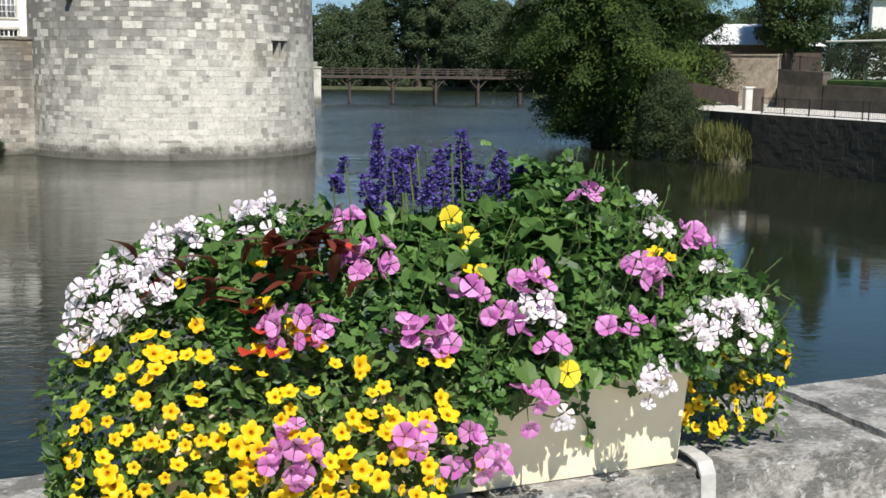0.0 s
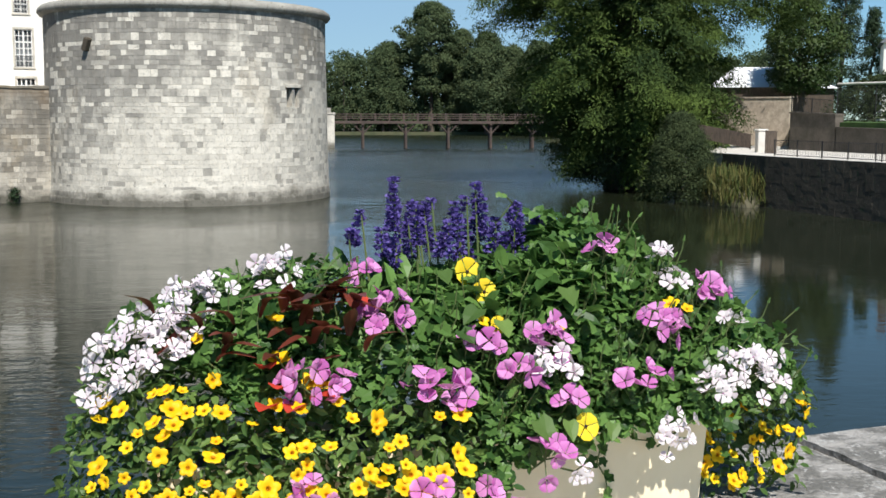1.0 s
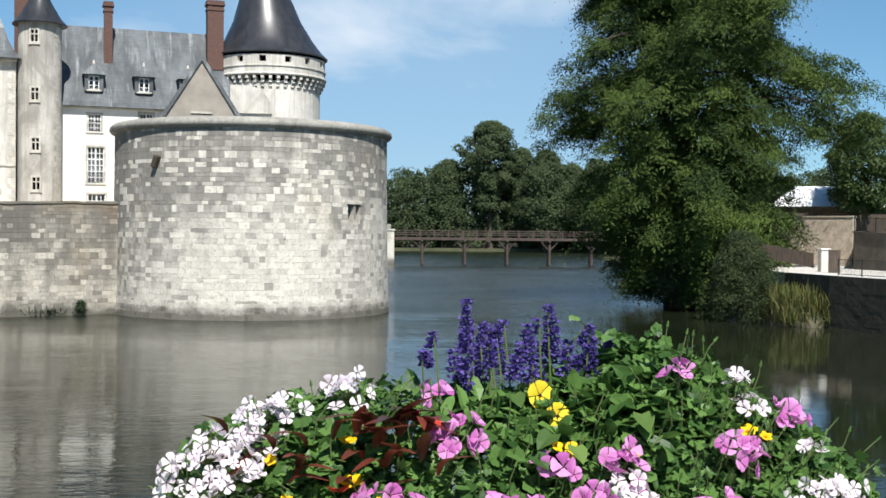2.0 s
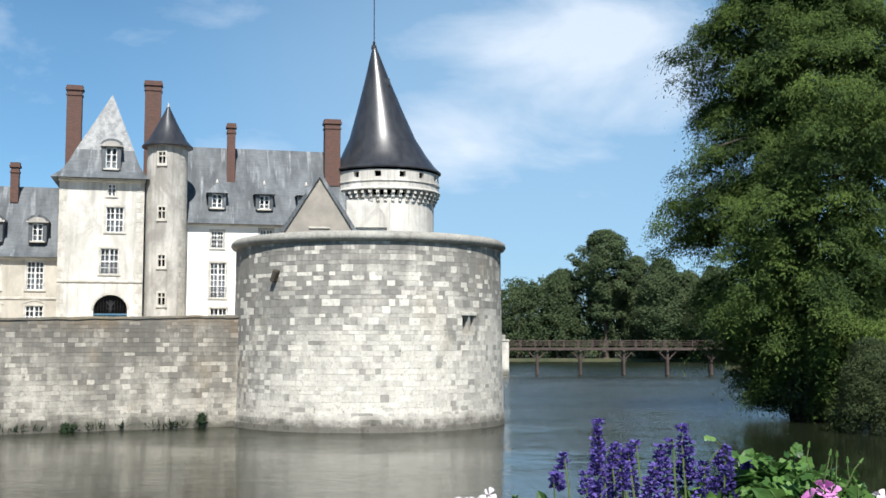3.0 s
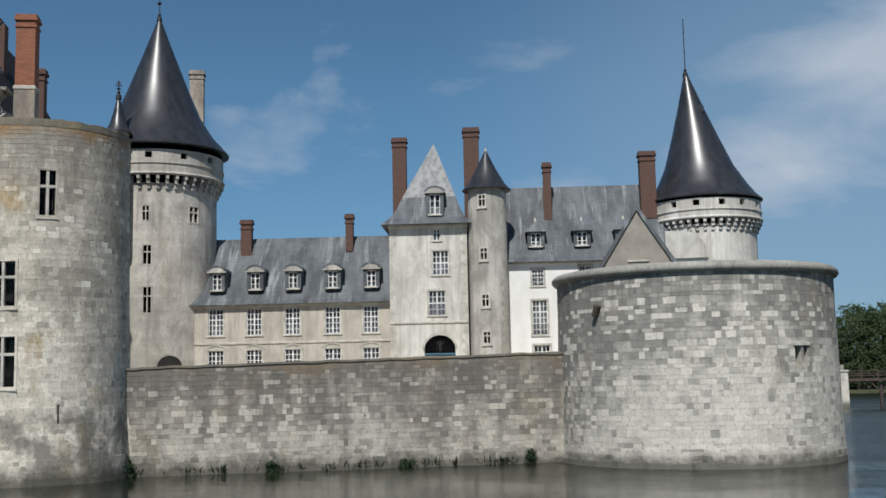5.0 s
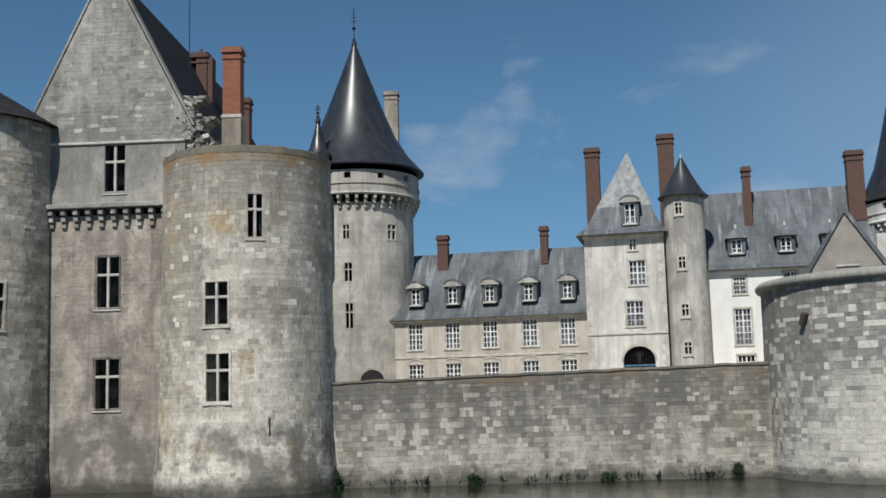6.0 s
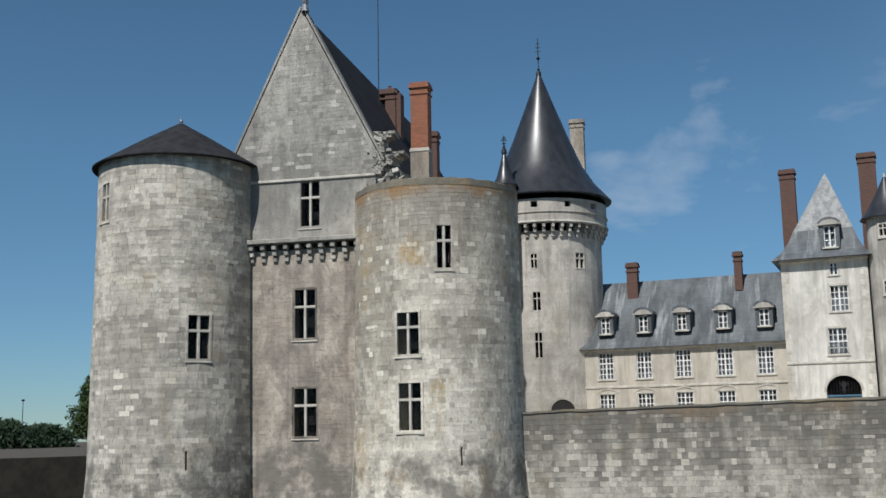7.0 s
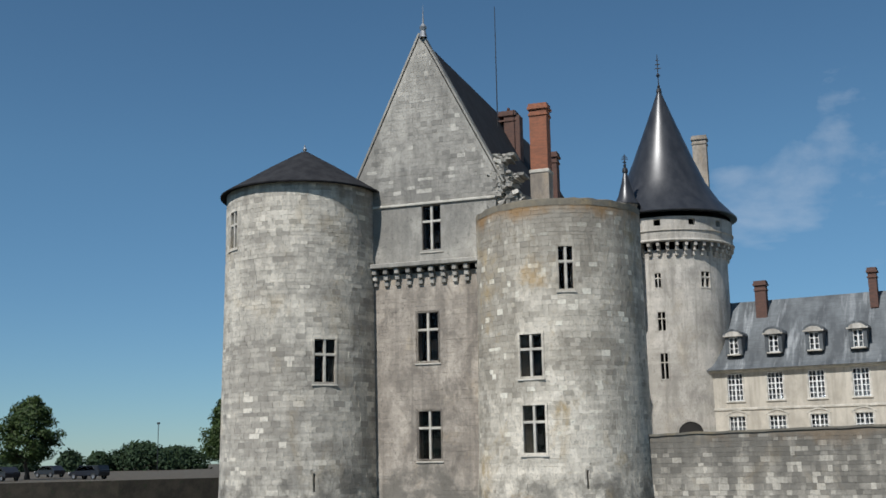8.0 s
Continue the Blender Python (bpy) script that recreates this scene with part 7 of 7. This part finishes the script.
def yellow_at(p, u, z, size=1.0, v_off=-0.035):
    v = mound_v(u, z) + v_off - 0.03 * rf.random()
    if u > 0.0 and z < 0.22:
        v = -0.035 + 0.03 * rf.random()
    elif z < 0.2 and v > -0.03:
        v = -0.05 - 0.03 * rf.random()
    n = (outward(u, z) * 0.7 + Vector((rf.gauss(0, 0.28), rf.gauss(-0.35, 0.32), rf.gauss(0.35, 0.4)))).normalized()
    put("flower", rf.choice(TRUMPETS), p, facing(Vector((u, v, z)), n, rf.uniform(0, 6.28), size * rf.uniform(0.85, 1.15)))


cal_l = plant("yellow_calibrachoa", "trailing calibrachoa with masses of yellow trumpet flowers", "plant")
cal_r = plant("yellow_calibrachoa", "smaller trailing calibrachoa with yellow flowers beside the box", "plant")
in_left = lambda u, z: u < -0.50 and z < 0.34 - 0.10 * (u + 1.0) + 0.03 * math.sin(u * 30)
in_right = lambda u, z: u > 0.0 and z < 0.23
foliage("foliage", cal_l, 3800, -1.165, -0.48, in_left, OVAL, OVAL_F, 0.027, LEAF_B, 1)
foliage("foliage", cal_r, 950, 0.0, 0.31, in_right, OVAL, OVAL_F, 0.026, LEAF_B, 2)
spots = []
tries = 0
while len(spots) < 145 and tries < 6000:
    tries += 1
    cu, cz = rf.uniform(-1.15, -0.52), rf.uniform(0.03, 0.36)
    dense = 0.95 if cu < -0.95 or cz < 0.2 else 0.4
    if rf.random() > dense:
        continue
    for k in range(rf.choice((1, 1, 2, 3, 4))):
        u, z = cu + rf.gauss(0, 0.018), cz + rf.gauss(0, 0.014)
        if in_left(u, z) and u > -1.15 and z < TOP(u) - 0.02 and min([math.hypot(u - a, z - b) for a, b in spots] or [1]) > 0.019:
            spots.append((u, z))
for u, z in spots:
    yellow_at(cal_l, u, z)
for i in range(46):
    yellow_at(cal_r, rf.uniform(0.03, 0.28), rf.uniform(0.02, 0.22), 0.95)
for u, z in ((-0.837, 0.378), (-0.956, 0.405), (-0.468, 0.411), (-0.327, 0.395), (-0.105, 0.424), (-0.073, 0.414), (-0.83, 0.433), (-0.942, 0.349), (-0.70, 0.27), (-0.58, 0.27)):
    yellow_at(cal_l, u, z, 1.05)


def head(p, u, z, s, kinds, n, rnd, v_off=-0.05):
    """A rounded head of florets on a short stalk."""
    c = Vector((u, mound_v(u, z) + v_off, z))
    if z < 0.22 and -1.02 < u < 0.02:
        c.y = min(c.y, -0.05)
    nrm = (outward(u, z) + Vector((rnd.gauss(0, 0.15), -0.25, rnd.gauss(0.1, 0.15)))).normalized()
    h = new("flower_head")
    h.parent = p
    h.matrix_local = facing(c, nrm, rnd.uniform(0, 6.28))
    bm = tube(bmesh.new(), (0, 0, -0.07), (0, 0, -0.012), 0.002, 0.002, 5)
    for i in range(n):
        a = i * 2.4
        q = math.sqrt((i + 0.5) / n)
        a += rnd.gauss(0, 0.35)
        q *= rnd.uniform(0.7, 1.25)
        pos = Vector((0.040 * s * q * math.cos(a), 0.040 * s * q * math.sin(a), 0.026 * s * (1 - q * q) + rnd.gauss(0, 0.009)))
        dr = Vector((pos.x * 14, pos.y * 14, 0.8)).normalized()
        tube(bm, (0, 0, -0.012), pos, 0.0012, 0.001, 4)
        put("floret", rnd.choice(kinds), h, facing(pos, (dr + Vector((rnd.gauss(0, 0.65), rnd.gauss(0, 0.65), 0))).normalized(), rnd.uniform(0, 6.28), rnd.uniform(0.7, 1.15)))
    part("stalk", bm, STEM, h)


pink = plant("pink_ivy_geranium", "ivy-leaved geranium with mauve-pink flower heads", "plant")
rest = lambda u, z: not in_left(u, z) and not in_right(u, z)
foliage("foliage", pink, 6400, -0.95, 0.30, rest, LOBED, LOBED_F, 0.029, LEAF_A, 3, 0.15)
foliage("narrow_leaves", pink, 1700, -0.95, 0.30, rest, OVAL, OVAL_F, 0.026, LEAF_A, 23, 0.03)
foliage("young_leaves", pink, 1500, -0.95, 0.30, rest, LOBED, LOBED_F, 0.022, LEAF_A, 13, 0.02)
PINK_HEADS = [(-0.643, 0.42, 1.3), (-0.655, 0.477, 0.8), (-0.807, 0.34, 1.1), (-0.754, 0.328, 0.7), (-0.589, 0.315, 1.1), (-0.541, 0.303, 0.6), (-0.622, 0.153, 0.8), (-0.816, 0.154, 1.3), (-0.5, 0.12, 1.2), (-0.401, 0.193, 0.9),
              (-0.425, 0.316, 0.9), (-0.481, 0.368, 0.8), (-0.161, 0.395, 1.1), (-0.11, 0.388, 0.6), (0.019, 0.424, 1.0), (-0.248, 0.299, 0.5), (-0.184, 0.304, 0.7), (-0.212, 0.516, 0.6), (-0.349, 0.279, 0.5), (-0.362, 0.374, 1.0)]
for u, z, s in PINK_HEADS:
    head(pink, u, z, s, PINKS, max(4, round(7.5 * s * s)), rf)
white_l = plant("white_ivy_geranium", "ivy-leaved geranium with white flower heads", "plant")
white_r = plant("white_ivy_geranium", "trailing geranium with pink-tinged white flower heads", "plant")
foliage("foliage", white_l, 1300, -1.15, -0.78, rest, LOBED, LOBED_F, 0.034, LEAF_A, 4, 0.12)
foliage("foliage", white_r, 1100, -0.1, 0.345, rest, LOBED, LOBED_F, 0.030, LEAF_A, 5, 0.12)
WHITE_HEADS = [(-0.803, 0.49, 1.2), (-0.962, 0.443, 1.2), (-0.985, 0.41, 1.0), (-1.013, 0.389, 1.0), (-1.049, 0.402, 1.1), (-1.089, 0.364, 1.0), (-1.06, 0.35, 0.9), (-1.11, 0.308, 0.8), (-0.912, 0.467, 0.9), (-0.366, 0.339, 1.1),
               (-0.083, 0.456, 0.8), (-0.08, 0.496, 0.7), (0.042, 0.288, 1.2), (0.075, 0.30, 1.0), (-0.06, 0.276, 0.9), (0.106, 0.263, 0.7), (-0.155, 0.207, 1.0), (0.046, 0.375, 0.6), (-0.35, 0.164, 0.5)]
for u, z, s in WHITE_HEADS:
    head(white_l if u < -0.5 else white_r, u, z, s, WHITES, max(4, round(14 * s * s)), rf)

salvia = plant("violet_salvia", "upright salvia with violet-blue flower spikes", "plant")
SPIKES = [(-0.573, 0.659, 0.468), (-0.621, 0.598, 0.527), (-0.529, 0.607, 0.53), (-0.502, 0.607, 0.54), (-0.48, 0.596, 0.50), (-0.418, 0.605, 0.526), (-0.384, 0.644, 0.535), (-0.434, 0.537, 0.451), (-0.325, 0.607, 0.479), (-0.36, 0.578, 0.502),
          (-0.283, 0.592, 0.555), (-0.518, 0.571, 0.487), (-0.405, 0.515, 0.461), (-0.663, 0.564, 0.533), (-0.46, 0.575, 0.50), (-0.55, 0.54, 0.46), (-0.395, 0.57, 0.50), (-0.34, 0.55, 0.47),
          (-0.545, 0.60, 0.555), (-0.465, 0.61, 0.57), (-0.41, 0.62, 0.56), (-0.60, 0.57, 0.51), (-0.265, 0.575, 0.545), (-0.445, 0.59, 0.50), (-0.37, 0.605, 0.52), (-0.495, 0.575, 0.49), (-0.30, 0.565, 0.49)]
for i, (u, zt, zb) in enumerate(SPIKES):
    rs = random.Random(100 + i)
    v = 0.15 + rs.uniform(-0.05, 0.06)
    tip = Vector((u, v, zt))
    foot = Vector((u + rs.uniform(-0.02, 0.02), v + rs.uniform(-0.01, 0.02), zb))
    verts, fs = [], []
    ln = zt - zb
    whorls = max(5, int(ln / 0.0105))
    for k in range(whorls):
        t = k / whorls
        c = foot.lerp(tip, t)
        rad = (0.020 if ln > 0.1 else 0.0145) * (1 - 0.72 * t ** 1.6)
        for j in range(11):
            a = rs.uniform(0, 6.28)
            d = Vector((math.cos(a), math.sin(a), rs.uniform(-0.1, 0.5)))
            m = facing(c + d * rad * rs.uniform(0.25, 1.0), d.normalized(), rs.uniform(0, 6.28), rs.uniform(0.006, 0.0105))
            b0 = len(verts)
            verts += [m @ Vector(p) for p in ((0, 0, -0.6), (0.5, 0, 0.1), (0, 0.55, 0.2), (-0.5, 0, 0.1), (0, -0.55, 0.2), (0.25, 0.3, 0.9), (-0.3, -0.2, 0.8))]
            fs += [tuple(q + b0 for q in f) for f in ((0, 2, 1), (0, 3, 2), (0, 4, 3), (0, 1, 4), (1, 2, 5), (3, 4, 6))]
    me = bpy.data.meshes.new("flower_spike")
    me.from_pydata(verts, [], fs)
    me.materials.append(VIOLET)
    o = new("flower_spike", me)
    o.parent = salvia
    part("stem", tube(bmesh.new(), Vector((u * 0.9 - 0.04, 0.13, 0.3)), tip - Vector((0, 0, 0.01)), 0.003, 0.0015, 5), STEM, salvia)
foliage("foliage", salvia, 800, -0.66, -0.26, lambda u, z: z > 0.40, OVAL, OVAL_F, 0.055, LEAF_A, 6, 0.05)

red = plant("red_leaved_plant", "foliage plant with long dark red and scarlet leaves", "plant")


def big_leaf(p, u, z, ln, wd, mat, rnd, dz=0.0, bend=0.5):
    bm = bmesh.new()
    n = 7
    rows = []
    for i in range(n + 1):
        t = i / n
        w = wd * math.sin(math.pi * min(0.98, t * 0.9 + 0.08)) ** 0.8
        y, zz = ln * t, -bend * ln * t * t + 0.05 * ln * math.sin(5 * t)
        rows.append([bm.verts.new((x * w, y, zz + 0.35 * abs(x) * w)) for x in (-1, 0, 1)])
    for a, b in zip(rows, rows[1:]):
        for k in range(2):
            f = bm.faces.new((a[k], a[k + 1], b[k + 1], b[k]))
            f.smooth = True
    o = part("leaf", bm, mat, p)
    c = Vector((u, mound_v(u, z) - 0.035, z))
    d = (outward(u, z) + Vector((rnd.gauss(0.0, 0.5), -0.4, rnd.gauss(dz - 0.1, 0.3)))).normalized()
    o.matrix_local = Matrix.Translation(c) @ d.to_track_quat("Y", "Z").to_matrix().to_4x4()
    return o


for i in range(26):
    u = -0.755 + rf.gauss(0, 0.05)
    z = min(0.44 + rf.gauss(0, 0.035), TOP(u) - 0.03)
    big_leaf(red, u, z, rf.uniform(0.06, 0.11), rf.uniform(0.009, 0.014), LEAF_RED, rf, 0.2, rf.uniform(0.1, 0.9))
for u, z in ((-0.862, 0.36), (-0.861, 0.303), (-0.817, 0.30), (-0.84, 0.33), (-0.79, 0.31), (-0.72, 0.46), (-0.69, 0.45)):
    big_leaf(red, u, z, 0.038, 0.019, LEAF_SCARLET, rf, 0.0)
for i in range(9):
    big_leaf(red, -0.92 + rf.gauss(0, 0.05), 0.40 + rf.gauss(0, 0.02), rf.uniform(0.06, 0.10), 0.010, LEAF_RED, rf, 0.1)

vine = plant("black_eyed_vine", "climbing vine with clear yellow dark-eyed flowers", "plant")
BIG = petal_flower("flower", 5, 0.027, 0.53, PALE_YELLOW, DARK_EYE, 0.3, 0.13)
for u, z, s in ((-0.437, 0.475, 1.0), (-0.432, 0.447, 0.9), (-0.326, 0.236, 0.9), (-0.44, 0.40, 0.6)):
    put("flower", BIG, vine, facing(Vector((u, mound_v(u, z) - 0.05, z)), Vector((0.1, -1, 0.3)).normalized(), rf.uniform(0, 6), s))
HEART = [(0, 0, 0), (0.35, -0.12, 0.05), (0.48, 0.2, 0.08), (0.3, 0.65, 0.04), (0, 1.05, -0.1), (-0.3, 0.65, 0.04), (-0.48, 0.2, 0.08), (-0.35, -0.12, 0.05), (0, 0.5, -0.05)]
HEART_F = [(0, 1, 8), (1, 2, 8), (2, 3, 8), (3, 4, 8), (4, 5, 8), (5, 6, 8), (6, 7, 8), (7, 0, 8)]
me = bpy.data.meshes.new("leaf")
me.from_pydata(HEART, [], HEART_F)
me.materials.append(LEAF_B)
for u, z, s in ((-0.415, 0.235, 0.062), (-0.475, 0.41, 0.055), (-0.44, 0.39, 0.05), (-0.31, 0.44, 0.055), (-0.49, 0.46, 0.05), (-0.36, 0.23, 0.045), (-0.40, 0.33, 0.05), (-0.28, 0.22, 0.04), (-0.52, 0.38, 0.05)):
    n = (outward(u, z) + Vector((rf.gauss(0, 0.2), -0.4, 0.2))).normalized()
    put("leaf", me, vine, facing(Vector((u, mound_v(u, z) - 0.055, z + 0.02)), n, math.pi + rf.gauss(0, 0.5), 0.78 * s))


def runner(p, pts, leaf_size, seed):
    """A thin trailing stem with small leaves along it."""
    rnd = random.Random(seed)
    bm = bmesh.new()
    for a, b in zip(pts, pts[1:]):
        tube(bm, a, b, 0.0016, 0.0014, 5)
    part("runner", bm, STEM, p)
    lm = bpy.data.meshes.new("leaf")
    lm.from_pydata(LOBED, [], LOBED_F)
    lm.materials.append(LEAF_A)
    for q in pts[1:]:
        for k in range(2):
            n = Vector((rnd.gauss(0, 0.5), -1, rnd.gauss(0.4, 0.4))).normalized()
            put("leaf", lm, p, facing(Vector(q) + Vector((rnd.gauss(0, 0.008), -0.004, rnd.gauss(0, 0.008))), n, rnd.uniform(0, 6.28), leaf_size * rnd.uniform(0.7, 1.2)))


runner(white_r, [(-0.24, -0.10, 0.21), (-0.235, -0.07, 0.16), (-0.225, -0.04, 0.12), (-0.20, -0.03, 0.085), (-0.195, -0.03, 0.06)], 0.026, 1)
runner(white_r, [(-0.33, -0.10, 0.20), (-0.30, -0.06, 0.175), (-0.26, -0.05, 0.16)], 0.024, 2)
runner(white_r, [(-0.18, -0.09, 0.20), (-0.15, -0.05, 0.16), (-0.11, -0.04, 0.15)], 0.024, 3)
runner(pink, [(-0.19, 0.13, 0.50), (-0.185, 0.13, 0.545), (-0.175, 0.13, 0.575), (-0.19, 0.12, 0.59)], 0.022, 4)
runner(pink, [(-0.36, 0.13, 0.56), (-0.33, 0.12, 0.60), (-0.36, 0.10, 0.62)], 0.018, 5)
runner(white_r, [(0.26, 0.10, 0.28), (0.31, 0.06, 0.29), (0.345, 0.05, 0.27)], 0.016, 6)


# thin stalks and buds standing out of the mound
rk = random.Random(303)
stalks, buds = bmesh.new(), bmesh.new()
for i in range(260):
    u = rk.uniform(-1.1, 0.3)
    z = LOW(u) + 0.08 + (TOP(u) - LOW(u) - 0.08) * rk.random()
    if in_left(u, z) or in_right(u, z):
        continue
    n = (outward(u, z) + Vector((rk.gauss(0, 0.4), -0.1, rk.gauss(0.3, 0.3)))).normalized()
    a = Vector((u, mound_v(u, z) - 0.01, z))
    b = a + n * rk.uniform(0.02, 0.05)
    c = b + (n + Vector((rk.gauss(0, 0.5), 0, 0.5))).normalized() * rk.uniform(0.01, 0.03)
    tube(stalks, a, b, 0.0014, 0.0012, 4)
    tube(stalks, b, c, 0.0012, 0.0010, 4)
    tube(buds, c, c + (c - b).normalized() * 0.011, 0.003, 0.0012, 5)
tagged(part("stalk", stalks, STEM, pink), kind="stuff")
tagged(part("bud", buds, LEAF_A, pink), kind="stuff")

# ---- single stones of the walls, laid last ----


WEAR = random.Random(909)


def block_verts(w, h, proud, inset, back):
    """A wall block with worn, slightly uneven corners, its face proud of the joints and a little smaller than its back."""
    j = lambda: inset + abs(WEAR.gauss(0, 0.006))
    f = [(-w / 2 + j(), -proud, j()), (w / 2 - j(), -proud, j()), (w / 2 - j(), -proud, h - j()), (-w / 2 + j(), -proud, h - j())]
    b = [(-w / 2, back, 0), (w / 2, back, 0), (w / 2, back, h), (-w / 2, back, h)]
    return f + b


BLOCK_FACES = [(0, 1, 2, 3), (1, 5, 6, 2), (4, 0, 3, 7), (3, 2, 6, 7), (4, 5, 1, 0)]


def lay(job):
    kind, thing, radius, z0, z1, holes, mat, course, mean_w, seed = job
    rnd = random.Random(seed)
    places = []
    z = z0 - 0.3
    while z < z1 - 0.1:
        h = course * rnd.choice((0.72, 0.85, 1.0, 1.0, 1.15, 1.3))
        if z + h > z1:
            h = z1 - z
        if h < 0.15:
            break
        if kind == "round":
            r = radius(z + h / 2)
            lo, hi = -1.65 * r, 1.65 * r
        else:
            r = 1.0
            lo, hi = radius(z + h)
        s = lo - rnd.random() * mean_w
        while s < hi:
            w = mean_w * rnd.uniform(0.55, 1.65)
            pieces = [(s, s + w)]
            for a0, a1, c, d in holes:
                if c < z + h - 0.05 and d > z + 0.05:
                    p0, p1 = a0 * r, a1 * r
                    pieces = [q for u, v in pieces for q in ((u, min(v, p0)), (max(u, p1), v)) if q[1] - q[0] > 0.12]
            for u, v in pieces:
                u, v = (max(u, lo), min(v, hi)) if kind == "flat" else (u, v)
                if v - u > 0.1 and v > lo and u < hi:
                    places.append(((u + v) / 2, z, v - u, h, rnd.uniform(-0.006, 0.006)))
            s += w
        z += h
    mid = 0.0 if kind == "round" else sum(radius(z0)) / 2
    zmid = (z0 + z1) / 2
    order = sorted(places, key=lambda p: (p[0] - mid) ** 2 + (p[1] - zmid) ** 2)
    single, rest = order[:300], order[300:]
    shared = {}

    def place(p):
        s, z, w, h, out = p
        if kind == "round":
            return on_round(radius, s / radius(z + h / 2), z + h / 2, out) @ Matrix.Translation((0, 0, -h / 2))
        return Matrix.Translation((s, out - (0.0 if thing is curtain else 0.008), z))

    for p in single:
        key = (round(p[2] / 0.03) * 0.03, round(p[3], 2))
        if key not in shared:
            me = bpy.data.meshes.new("stone")
            me.from_pydata(block_verts(key[0] - 0.003, key[1] - 0.003, 0.0, 0.003, 0.10), [], BLOCK_FACES)
            me.materials.append(mat)
            shared[key] = me
        ob = new("stone", shared[key])
        ob.parent = thing
        ob.matrix_local = place(p)
    verts, faces = [], []
    for p in rest:
        m = place(p)
        n = len(verts)
        verts += [m @ Vector(v) for v in block_verts(p[2] - 0.003, p[3] - 0.003, 0.0, 0.003, 0.10)]
        faces += [tuple(i + n for i in f) for f in BLOCK_FACES]
    me = bpy.data.meshes.new("stonework")
    me.from_pydata(verts, [], faces)
    me.materials.append(mat)
    ob = new("stonework", me)
    ob.parent = thing
    tagged(ob, kind="stuff")


for job in STONE_JOBS:
    lay(job)
